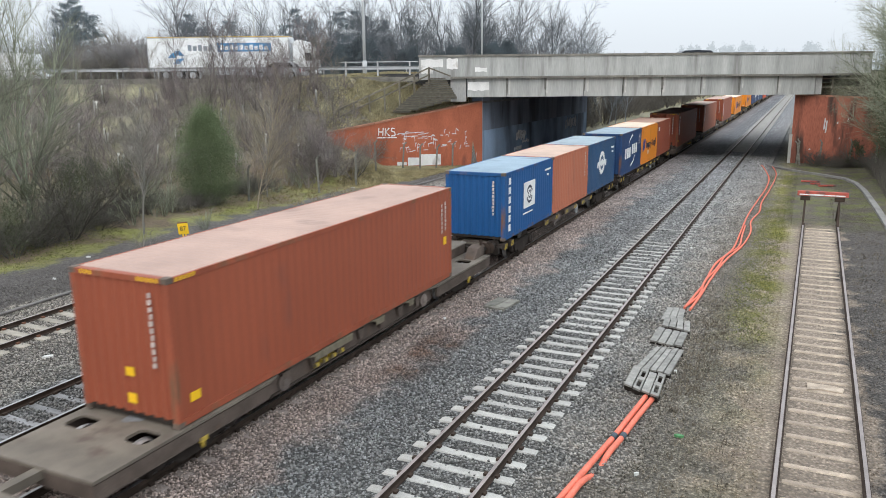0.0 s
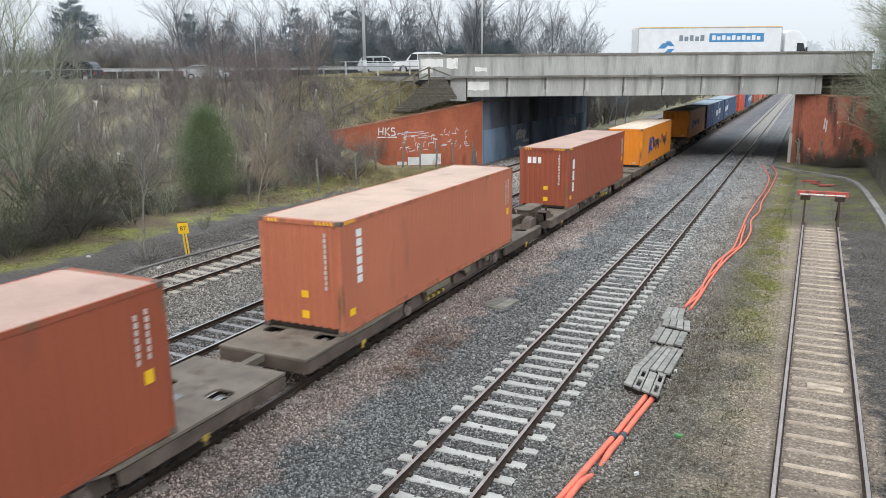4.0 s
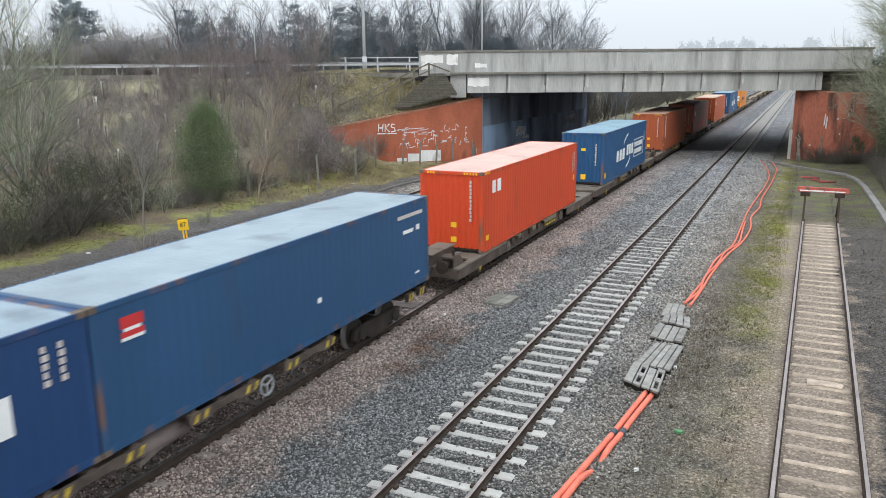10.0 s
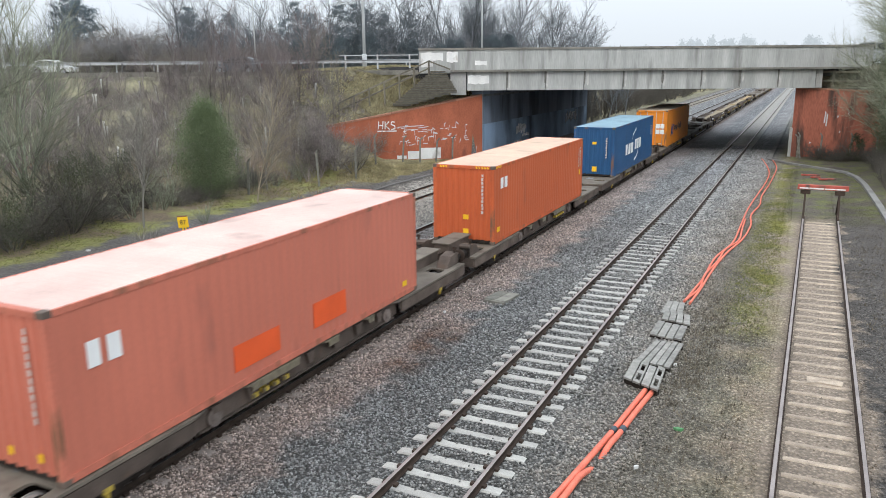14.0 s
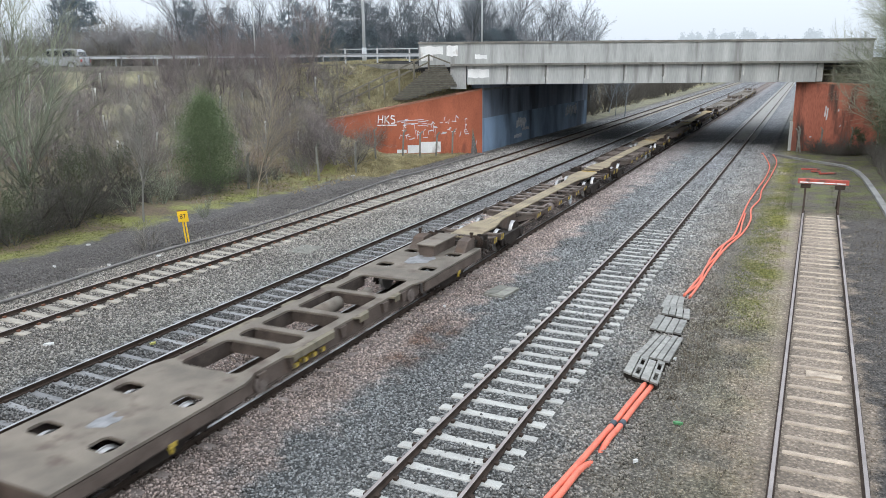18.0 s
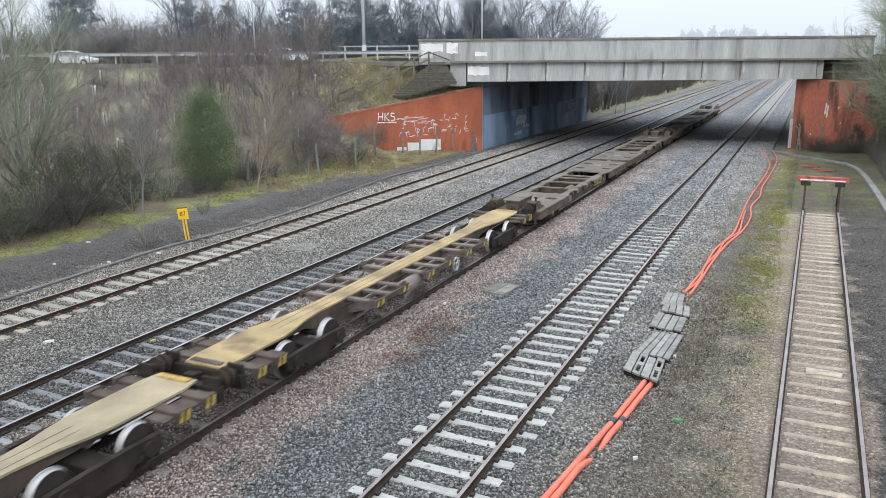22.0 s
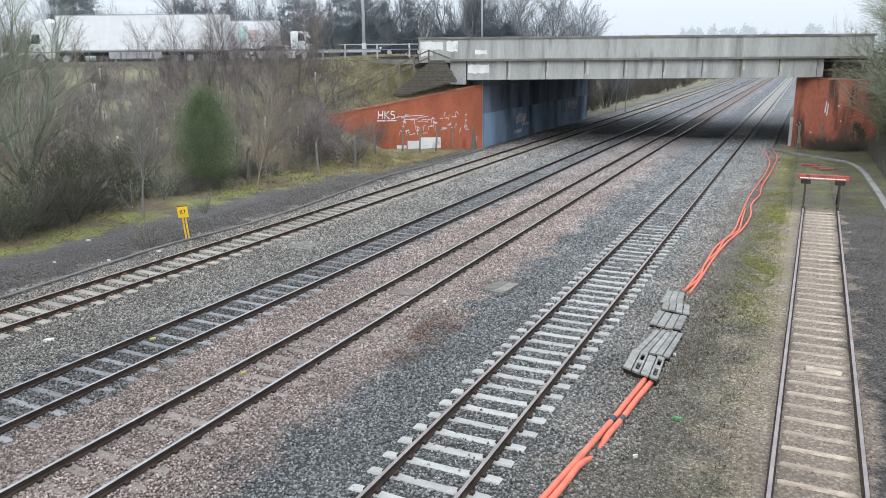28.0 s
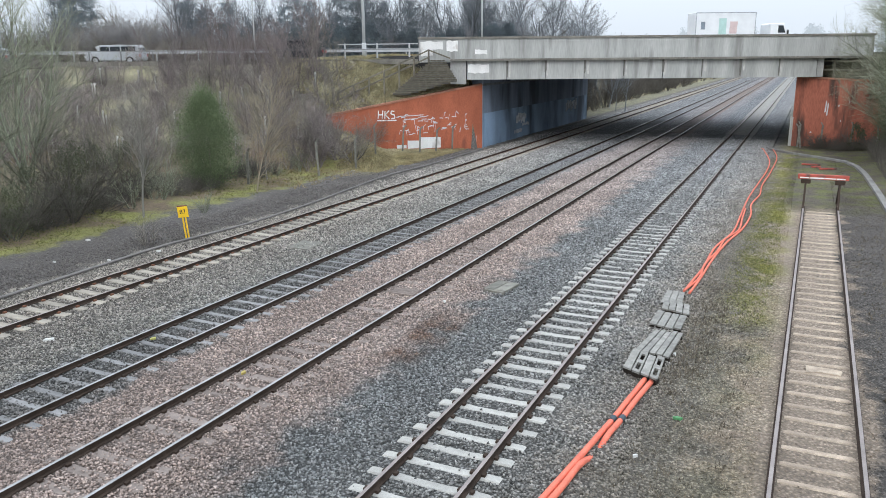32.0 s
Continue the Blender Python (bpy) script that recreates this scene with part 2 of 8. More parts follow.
def height(x, y):
    """The ground's height: flat railway land, and the road's embankment on both sides of the bridge."""
    e = -((x + 24) * BACK.x + (y - 58.9) * BACK.y)
    top = ROAD_Z - 0.06 - road_dip((x + 24) * ALONG.x + (y - 58.9) * ALONG.y)
    bank = top - (e + 0.7) * 0.56 if e > -0.7 else (top if e > -27 else top + (e + 27) * 0.45)
    bank = clamp(bank, 0, top)
    if x < -24.6:
        w = (x + 24) * -0.656 + (y - 58.9) * -0.755
        front = (x + 24) * 0.755 + (y - 58.9) * -0.656
        h = bank
        if front > -0.25:
            h = bank * clamp((w - 9) / 7) if e > -1 else bank
        elif -1 < w < 13:
            h = min(bank, 5.1 - 0.1577 * max(w, 0) - 0.2 + 0.85 * (-front - 0.25))
        if e < -29:
            h *= clamp((-25.2 - x) / 6)
        rough = clamp((-25.5 - x) / 6)
        h += rough * (0.25 + 0.35 * noise.noise((x * 0.16, y * 0.16, 0)) + 0.12 * noise.noise((x * 0.6, y * 0.6, 3))) * (0.3 if e < 0 else 1)
        return max(h, 0.0)
    if x > -0.6:
        k = 1.0 if y > 70.2 else clamp((x - 6.5) / 5)
        far = clamp((x - 5.0) / 6) * clamp((70 - y) / 10) * 1.2
        rough = clamp((x - 3.5) / 4)
        return max(min(bank, 5.3 + max(0, y - 69.9) * 0.8) * k + far, rough * 0.2 * (1 + noise.noise((x * 0.3, y * 0.3, 0))))
    return 0.02 * noise.noise((x * 0.5, y * 0.5, 7)) - 0.01


# ---- ground ----
def ground_material(name, loose=False):
    """Bands of ballast, cinders, moss and earth that follow the lines; stones by cells, or loose stones that differ one by one."""
    m = bpy.data.materials.new(name)
    m.use_nodes = True
    n, l = m.node_tree.nodes, m.node_tree.links
    b = n["Principled BSDF"]
    b.inputs["Roughness"].default_value = 0.9
    b.inputs["Specular IOR Level"].default_value = 0.35
    co = n.new("ShaderNodeTexCoord").outputs["Object"]

    def math_node(op, a, c):
        k = n.new("ShaderNodeMath")
        k.operation = op
        for i, v in enumerate((a, c)):
            if isinstance(v, (int, float)):
                k.inputs[i].default_value = v
            else:
                l.new(v, k.inputs[i])
        return k.outputs[0]

    def noise_at(scale, detail=4, rough=0.55):
        t = n.new("ShaderNodeTexNoise")
        t.inputs["Scale"].default_value, t.inputs["Detail"].default_value, t.inputs["Roughness"].default_value = scale, detail, rough
        l.new(co, t.inputs["Vector"])
        return t.outputs[0]

    def to(sock, a, c, lo=0.3, hi=0.7):
        r = n.new("ShaderNodeMapRange")
        r.inputs["From Min"].default_value, r.inputs["From Max"].default_value = lo, hi
        r.inputs["To Min"].default_value, r.inputs["To Max"].default_value = a, c
        l.new(sock, r.inputs["Value"])
        return r.outputs[0]

    def mixed(fac, a, c):
        k = n.new("ShaderNodeMix")
        k.data_type = "RGBA"
        for name, v in (("Factor", fac), ("A", a), ("B", c)):
            if isinstance(v, tuple):
                k.inputs[name].default_value = (*v, 1)
            elif isinstance(v, float):
                k.inputs[name].default_value = v
            else:
                l.new(v, k.inputs[name])
        return k.outputs["Result"]

    sep = n.new("ShaderNodeSeparateXYZ")
    l.new(co, sep.inputs[0])
    x = math_node("ADD", sep.outputs["X"], to(noise_at(0.9, 5), -0.7, 0.7))
    u = math_node("DIVIDE", math_node("ADD", x, 36.0), 40.0)
    bands = n.new("ShaderNodeValToRGB")
    stops = [(-36, (0.115, 0.0978, 0.0569), 0.1), (-30.5, (0.136, 0.124, 0.0634), 0.1), (-29.0, (0.21, 0.215, 0.06), 0.1), (-27.6, (0.19, 0.188, 0.07), 0.2),
             (-27.0, (0.133, 0.122, 0.114), 0.5), (-23.4, (0.133, 0.122, 0.112), 0.6), (-22.8, (0.345, 0.315, 0.275), 1.0), (-18.6, (0.345, 0.318, 0.283), 1.0), (-16.5, (0.342, 0.328, 0.296), 1.0),
             (-15.8, (0.206, 0.206, 0.2), 1.0), (-14.3, (0.224, 0.215, 0.205), 1.0), (-13.7, (0.42, 0.34, 0.30), 0.9), (-9.6, (0.44, 0.355, 0.312), 0.9),
             (-9.0, (0.43, 0.36, 0.325), 0.9), (-8.4, (0.262, 0.268, 0.264), 1.0), (-7.8, (0.265, 0.272, 0.27), 1.0), (-4.2, (0.31, 0.306, 0.289), 1.0), (-3.3, (0.343, 0.322, 0.289), 0.9), (-2.5, (0.235, 0.214, 0.18), 0.8), (-1.4, (0.245, 0.222, 0.18), 0.75),
             (-0.6, (0.37, 0.31, 0.235), 0.6), (-0.2, (0.295, 0.24, 0.188), 0.5), (1.5, (0.295, 0.24, 0.188), 0.5), (1.9, (0.125, 0.113, 0.102), 0.8), (4.0, (0.11, 0.098, 0.087), 0.6)]
    while len(bands.color_ramp.elements) < len(stops):
        bands.color_ramp.elements.new(0.5)
    for el, (px, c, a) in zip(bands.color_ramp.elements, stops):
        el.position = (px + 36) / 40
        el.color = (*c, a)
    l.new(u, bands.inputs[0])
    colour, stony = bands.outputs["Color"], bands.outputs["Alpha"]
    # moss on the strip beside the siding and along the foot of the bank
    moss_x = math_node("MULTIPLY", to(sep.outputs["X"], 0, 1, -2.2, -1.0), to(sep.outputs["X"], 1, 0, -0.6, 0.1))
    moss_y = to(sep.outputs["Y"], 0.15, 1, 17.0, 27.0)
    moss = math_node("MULTIPLY", math_node("MULTIPLY", moss_x, moss_y), to(noise_at(0.55, 6), 0, 1, 0.40, 0.58))
    colour = mixed(moss, colour, (0.215, 0.21, 0.06))
    # a spill of rusty stones
    def near(sock, c, w):
        k = math_node("ABSOLUTE", math_node("SUBTRACT", sock, c), 0.0)
        return to(k, 1, 0, w * 0.4, w)
    spill = math_node("MULTIPLY", math_node("MULTIPLY", near(sep.outputs["X"], -8.75, 0.75), near(sep.outputs["Y"], 17.6, 2.6)), to(noise_at(1.1, 5), 0.2, 1, 0.4, 0.6))
    colour = mixed(spill, colour, (0.16, 0.085, 0.05))
    # paler stone between the rails of the right-hand line under the bridge
    pale_bed = math_node("MULTIPLY", near(sep.outputs["X"], -5.51, 1.1), to(sep.outputs["Y"], 0, 0.8, 44.0, 66.0))
    colour = mixed(pale_bed, colour, (0.45, 0.465, 0.48))
    # stone paled and greyed from y 30 on: distance haze put into the colour
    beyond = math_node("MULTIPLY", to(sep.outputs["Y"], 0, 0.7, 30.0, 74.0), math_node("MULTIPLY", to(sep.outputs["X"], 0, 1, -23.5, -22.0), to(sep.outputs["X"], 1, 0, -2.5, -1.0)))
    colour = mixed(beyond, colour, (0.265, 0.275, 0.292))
    # dry grass along the line beyond the bridge
    verge = math_node("MULTIPLY", to(sep.outputs["Y"], 0, 0.9, 88.0, 100.0), math_node("MULTIPLY", to(sep.outputs["X"], 1, 0, -24.4, -23.7), to(noise_at(0.5, 5), 0.5, 1)))
    colour = mixed(verge, colour, (0.25, 0.235, 0.14))
    # dark mossy earth behind the end of the siding
    behind = math_node("MULTIPLY", to(sep.outputs["Y"], 0, 1, 39.5, 42.5), to(sep.outputs["X"], 0, 1, -1.2, -0.4))
    colour = mixed(behind, colour, mixed(to(noise_at(0.7, 6), 0, 1, 0.42, 0.6), (0.105, 0.09, 0.072), (0.125, 0.13, 0.05)))
    # dry grass at the foot of the wing wall
    tuft = math_node("MULTIPLY", math_node("MULTIPLY", to(sep.outputs["X"], 1, 0, -25.3, -24.9), to(sep.outputs["Y"], 0, 1, 41.5, 45.5)), math_node("MULTIPLY", to(sep.outputs["Y"], 1, 0, 61.0, 62.5), to(noise_at(0.7, 5), 0.45, 1, 0.36, 0.52)))
    colour = mixed(tuft, colour, (0.25, 0.22, 0.115))
    # bare earth between the moss patches
    foot = math_node("MULTIPLY", to(sep.outputs["X"], 1, 0, -28.0, -27.0), to(noise_at(0.28, 5), 0, 1, 0.44, 0.56))
    colour = mixed(foot, colour, (0.14, 0.105, 0.07))
    # bare earth and dry grass on the banks
    bank = to(sep.outputs["Z"], 0, 1, 0.9, 1.8)
    colour = mixed(bank, colour, mixed(to(noise_at(0.35, 6), 0, 1, 0.44, 0.64), (0.11, 0.097, 0.078), (0.23, 0.215, 0.135)))
    # stones
    vor = n.new("ShaderNodeTexVoronoi")
    vor.inputs["Scale"].default_value = 15.0
    vor.inputs["Randomness"].default_value = 1.0
    l.new(co, vor.inputs["Vector"])
    grey = n.new("ShaderNodeSeparateColor")
    l.new(vor.outputs["Color"], grey.inputs[0])
    isl = n.new("ShaderNodeNewGeometry").outputs["Random Per Island"]
    if loose:
        k = gap = to(isl, 0.2, 1.28, 0.0, 1.0)
    else:
        # cell edges darkened: the shade between stones painted into the sheet
        gap = to(vor.outputs["Distance"], 1.1, 0.2, 0.12, 0.62)
        k = math_node("MULTIPLY", to(grey.outputs[0], 0.6, 1.4, 0.0, 1.0), gap)
    one = math_node("ADD", math_node("MULTIPLY", stony, math_node("SUBTRACT", k, 1.0)), 1.0)
    soil = math_node("MULTIPLY", to(noise_at(9.0, 5, 0.7), 0.6, 1.4, 0.32, 0.68), to(noise_at(0.4, 5), 0.8, 1.2))
    # light added in the colour: the ground brightens with distance along y
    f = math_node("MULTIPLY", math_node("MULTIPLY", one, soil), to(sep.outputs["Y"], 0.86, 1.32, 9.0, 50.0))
    mul = n.new("ShaderNodeMix")
    mul.data_type, mul.blend_type = "RGBA", "MULTIPLY"
    mul.inputs["Factor"].default_value = 1
    l.new(colour, mul.inputs["A"])
    l.new(f, mul.inputs["B"])
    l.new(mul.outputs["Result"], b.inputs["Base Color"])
    bp = n.new("ShaderNodeBump")
    bp.inputs["Strength"].default_value, bp.inputs["Distance"].default_value = 0.9, 0.035
    l.new(math_node("ADD", math_node("MULTIPLY", gap, stony), math_node("MULTIPLY", noise_at(6, 6), 0.8)), bp.inputs["Height"])
    l.new(bp.outputs[0], b.inputs["Normal"])
    return m


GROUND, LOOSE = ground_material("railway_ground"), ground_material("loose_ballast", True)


def build_ground():
    xs = np.concatenate([np.linspace(-1500, -160, 12), np.linspace(-150, -62, 30), np.linspace(-60, -34.3, 42), np.linspace(-34, -25.2, 46), [-24.95, -24.3], np.linspace(-24, -1.2, 34), [-0.7, -0.3],
                         np.linspace(0.2, 16, 22), np.linspace(18, 150, 22), np.linspace(200, 1500, 8)])
    ys = np.concatenate([np.linspace(-900, -20, 14), np.linspace(-15, 47.5, 74), np.linspace(48, 60, 62), np.linspace(60.7, 110, 60), np.linspace(112, 320, 60), np.linspace(360, 2500, 14)])
    co = np.array([(x, y, height(x, y)) for y in ys for x in xs])
    nx = len(xs)
    i = np.arange(len(ys) - 1)[:, None] * nx + np.arange(nx - 1)[None, :]
    faces = np.stack([i, i + 1, i + 1 + nx, i + nx], -1).reshape(-1, 4)
    me = bpy.data.meshes.new("ground")
    me.from_pydata(co.tolist(), [], faces.tolist())
    me.polygons.foreach_set("use_smooth", np.ones(len(faces), bool))
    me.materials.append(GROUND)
    return tagged(new("ground", me), "grey and brown railway ballast, cinders, moss and grassy banks", "ground", kind="structure")


build_ground()


# ---- railway lines ----
def rail_mesh(key, x, y0, y1, lean, head):
    """A flat-bottomed rail; lean shifts it sideways per metre."""
    outline = [(-0.07, 0.02), (0.07, 0.02), (0.07, 0.032), (0.012, 0.048), (0.012, 0.125), (0.036, 0.135), (0.036, 0.156), (0.026, 0.160),
               (-0.026, 0.160), (-0.036, 0.156), (-0.036, 0.135), (-0.012, 0.125), (-0.012, 0.048), (-0.07, 0.032)]

    def build(bm):
        cuts = list(np.linspace(y0, y1, 24))
        rings = [[bm.verts.new((x + lean * y + a, y, z)) for a, z in outline] for y in cuts]
        for p, q in zip(rings, rings[1:]):
            for i in range(len(outline)):
                bm.faces.new((p[i], p[(i + 1) % len(outline)], q[(i + 1) % len(outline)], q[i])).material_index = 1 if i in (6, 7, 8) else 0
        bm.faces.new(rings[0][::-1])
        bm.faces.new(rings[-1])
    return shared((key, x), build, [RAIL_SIDE, head])


def sleeper_mesh(key, half, width, top, mat, clip_mat, dip=0.025):
    """A sleeper with shaped ends, and the clips and pads that hold both rails."""
    def build(bm):
        w = width / 2
        prof = [(-half, top - 0.02), (-half + 0.06, top), (-min(0.95, half - 0.1), top), (-0.55, top - 0.4 * dip), (-0.35, top - dip), (0.35, top - dip), (0.55, top - 0.4 * dip), (min(0.95, half - 0.1), top), (half - 0.06, top), (half, top - 0.02)]
        r = [[bm.verts.new((a, s * k, z)) for a, z in prof] for s, k in ((-1, w), (-1, w - 0.025), (1, w - 0.025), (1, w))]
        for q in r[0] + r[3]:
            q.co.z = q.co.z - 0.03
        for p, q in zip(r, r[1:]):
            for i in range(len(prof) - 1):
                bm.faces.new((p[i], p[i + 1], q[i + 1], q[i]))
        for row in (r[0], r[3]):
            low = [bm.verts.new((q.co.x, q.co.y, -0.12)) for q in row]
            for i in range(len(prof) - 1):
                bm.faces.new((row[i], row[i + 1], low[i + 1], low[i]))
        for s in (-0.7525, 0.7525) if half > 1 else ():
            for o in (-0.115, 0.115):
                box(bm, s + o - 0.035, s + o + 0.035, -0.05, 0.05, top, top + 0.05, 1)
    return shared(key, build, [mat, clip_mat])


SLEEPER_PALE = surface("pale_concrete_sleeper", (0.37, 0.365, 0.34), 0.9, vary=0.15, scale=3, per_object=0.12)
SLEEPER_BUFF = surface("buff_concrete_sleeper", (0.30, 0.275, 0.23), 0.9, vary=0.2, scale=3, per_object=0.2)
SLEEPER_GREY = surface("grey_concrete_sleeper", (0.20, 0.20, 0.20), 0.9, vary=0.25, scale=3, per_object=0.25)
SLEEPER_BROWN = surface("dusty_brown_sleeper", (0.215, 0.18, 0.16), 0.9, vary=0.2, scale=3, per_object=0.15)
SLEEPER_SAND = surface("earth_covered_timber_sleeper", (0.36, 0.297, 0.232), 0.95, vary=0.3, scale=4, per_object=0.15)


def build_track(name, label, x, lean, head, sl, step, phase, y1=560.0, reach=78.0, sunken=False):
    tr = thing(name, label, "railway track", kind="structure")
    for s in (-0.7525, 0.7525):
        part("rail", rail_mesh(name, x + s, -640 if y1 > 100 else -30, y1, lean, head), None, tr)
    count = int((reach - phase) / step)
    rng = random.Random(name)
    for i in range(-int((phase + 6) / step), count):
        y = phase + i * step
        sunk = 0.02 * clamp((y - 26) / 14) if sunken else 0.0
        part("sleeper", sl, None, tr, at=pose(x + lean * y + rng.uniform(-0.02, 0.02), y, rng.uniform(-0.012, 0.004) - sunk, 0, 0, rng.uniform(-0.7, 0.7)))
    if y1 > reach + 20:
        def rest(bm):
            y = phase + count * step
            for b in range(90):
                box(bm, x - 1.25, x + 1.25, phase - 6.4 - b * step - 0.12, phase - 6.4 - b * step + 0.12, -0.1, 0.03 if x > -6 else 0.012)
            while y < min(y1, 330):
                box(bm, x - 1.25, x + 1.25, y - 0.12, y + 0.12, -0.1, 0.03 if x > -6 else 0.012)
                y += step
        far = part("sleeper_row", shared((name, "far"), rest, [sl.materials[0]]), None, tr)
        far["kind"] = "stuff"
    return tr


build_track("track_1", "running line on buff concrete sleepers in grey ballast", -20.51, 0, RAIL_DULL, sleeper_mesh("sleeper_a", 1.25, 0.29, 0.045, SLEEPER_BUFF, RUST), 0.65, 14.2)
build_track("track_2", "running line on grey sleepers in dark ballast", -15.03, 0, RAIL_TOP, sleeper_mesh("sleeper_b", 1.25, 0.21, 0.03, SLEEPER_GREY, RAIL_SIDE), 0.65, 9.6)
build_track("track_3", "running line on brown sleepers in dusty pinkish ballast", -11.24, 0, RAIL_TOP, sleeper_mesh("sleeper_c", 1.25, 0.26, 0.018, SLEEPER_BROWN, RAIL_SIDE), 0.605, 8.13)
build_track("track_4", "running line on pale concrete sleepers in grey ballast", -5.51, 0, RAIL_DULL, sleeper_mesh("sleeper_d", 1.2, 0.235, 0.03, SLEEPER_PALE, RAIL_SIDE), 0.628, 10.33, sunken=True)
build_track("siding_track", "little-used siding on sunken earth-covered sleepers", 0.67, 0.0084, RAIL_DULL, sleeper_mesh("sleeper_s", 0.64, 0.16, 0.03, SLEEPER_SAND, RUST, 0.0), 0.68, 13.6, y1=41.5, reach=41)


# ---- road bridge ----
def wall_prism(bm, p, q, thick, z0, top_p, top_q, mi=0):
    """A wall from p to q whose top may slope; thick is laid off to the left of p-q."""
    p, q = Vector(p), Vector(q)
    n = Vector((-(q - p).y, (q - p).x, 0)).normalized() * thick
    v = [bm.verts.new(c) for c in ((p.x, p.y, z0), (q.x, q.y, z0), (q.x, q.y, top_q), (p.x, p.y, top_p))]
    w = [bm.verts.new(Vector(a.co) + n) for a in v]
    for f in ((0, 1, 2, 3),):
        bm.faces.new([v[i] for i in f]).material_index = mi
        bm.faces.new([w[i] for i in f][::-1]).material_index = mi
    for i in range(4):
        bm.faces.new((v[i], v[(i + 1) % 4], w[(i + 1) % 4], w[i])).material_index = mi


def build_bridge():
    br = thing("road_bridge", "grey concrete road bridge with panelled parapet across the railway", "bridge", kind="structure")
    width = 30.0

    def slab(bm, a0, a1, s0, s1, z0, z1):
        pts = [bridge_at(a, s, 0) for a, s in ((a0, s0), (a1, s0), (a1, s1), (a0, s1))]
        prism(bm, [(p.x, p.y) for p in pts], z0, z1, "z")
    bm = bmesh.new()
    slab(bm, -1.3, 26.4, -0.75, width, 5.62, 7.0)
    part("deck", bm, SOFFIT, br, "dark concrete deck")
    # edge beam in precast lengths
    edges = [-1.3, 1.86, 4.94, 8.0, 11.1, 14.2, 17.27, 20.33, 23.35, 26.35]
    for a0, a1 in zip(edges, edges[1:]):
        bm = bmesh.new()
        slab(bm, a0 + 0.035, a1 - 0.035, -0.95, -0.75, 5.54, 7.0)
        part("edge_beam", bm, STREAKED, br)
    # soot and damp that runs out of the joints
    rs = random.Random(17)
    for a in edges[1:-1]:
        for k in range(2):
            w, drop, q = rs.uniform(0.05, 0.11), rs.uniform(0.9, 1.4), a + (rs.uniform(0.0, 0.05) if k == 0 else rs.uniform(0.12, 0.3))
            bm = bmesh.new()
            pts = [bridge_at(c, -0.953, z) for c, z in ((q - w, 6.98), (q + w, 6.98), (q + 0.8 * w, 6.98 - 0.8 * drop), (q + 0.3 * w, 6.98 - drop), (q - 0.9 * w, 6.98 - 0.9 * drop))]
            bm.faces.new([bm.verts.new(p) for p in pts])
            back = [bm.verts.new(p + BACK * 0.004) for p in pts]
            bm.faces.new(back[::-1])
            part("damp_stain", bm, STAIN_DARK if k == 0 else STAIN_PALE, br, "damp stain below a beam joint")
    bm = bmesh.new()
    slab(bm, -2.6, 30.8, -1.28, -0.2, 7.0, 7.15)
    part("ledge", bm, COPING_DARK, br, "weathered ledge under the parapet")
    joints = [-5.1, -1.62, 7.98, 17.16, 26.1, 30.6]
    for a0, a1 in zip(joints, joints[1:]):
        bm = bmesh.new()
        slab(bm, a0 + 0.008, a1 - 0.008, -1.0, -0.7, 7.16 if a0 > -2 else 6.9, 8.68)
        part("parapet_panel", bm, STREAKED, br)
    bm = bmesh.new()
    slab(bm, -5.15, 30.7, -1.08, -0.62, 8.68, 8.84)
    part("parapet_coping", bm, COPING_DARK, br, "thin dark-stained concrete coping")
    bm = bmesh.new()
    slab(bm, -5.15, 30.7, width, width + 0.3, 6.0, 8.5)
    part("far_parapet", bm, CONCRETE, br)
    # pier caps under the beam ends
    bm = bmesh.new()
    slab(bm, -2.6, -1.35, -0.9, 0.0, 5.2, 6.98)
    part("bearing_block", bm, CONCRETE, br)
    bm = bmesh.new()
    slab(bm, 26.4, 26.9, -0.85, 0.4, 5.55, 6.98)
    part("end_block", bm, CONCRETE, br)
    # white painted-out patches
    for a0, a1, z0, z1 in ((-4.95, -3.2, 7.9, 8.5), (-2.9, -2.0, 7.75, 8.55), (-0.65, 0.3, 7.5, 7.85), (-1.2, 0.45, 6.05, 6.75), (-4.9, -4.0, 7.4, 7.95)):
        bm = bmesh.new()
        f0 = -1.006 if z0 > 7.1 else -0.957
        out = [(a0 + (a1 - a0) * u, z0 + rs.uniform(-0.05, 0.05)) for u in np.linspace(0, 1, 7)] + [(a1 + rs.uniform(-0.04, 0.04), z0 + (z1 - z0) * 0.5)] + [(a1 - (a1 - a0) * u, z1 + rs.uniform(-0.06, 0.04)) for u in np.linspace(0, 1, 7)]
        front, back = ([bm.verts.new(bridge_at(a, f, z)) for a, z in out] for f in (f0, f0 + 0.016))
        bm.faces.new(front)
        bm.faces.new(back[::-1])
        for i in range(len(out)):
            bm.faces.new((front[i], back[i], back[(i + 1) % len(out)], front[(i + 1) % len(out)]))
        part("paint_patch", bm, WHITE_PAINT, br, "white paint over old graffiti")
    # abutments along the lines
    for name, x0, x1, ya, yb in (("abutment_left", -25.0, -24.0, 58.95, 92.0), ("abutment_right", -1.0, 0.0, 69.95, 102.5)):
        ab = thing(name, "blue-grey painted abutment wall under the bridge", "wall", kind="structure")
        bm = bmesh.new()
        box(bm, x0, x1, ya, yb, -0.3, 2.8)
        part("painted_face", bm, BLUE_WALL, ab, "blue-grey painted lower wall")
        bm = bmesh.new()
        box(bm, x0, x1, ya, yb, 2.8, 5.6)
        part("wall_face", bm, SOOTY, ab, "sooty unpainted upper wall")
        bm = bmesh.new()
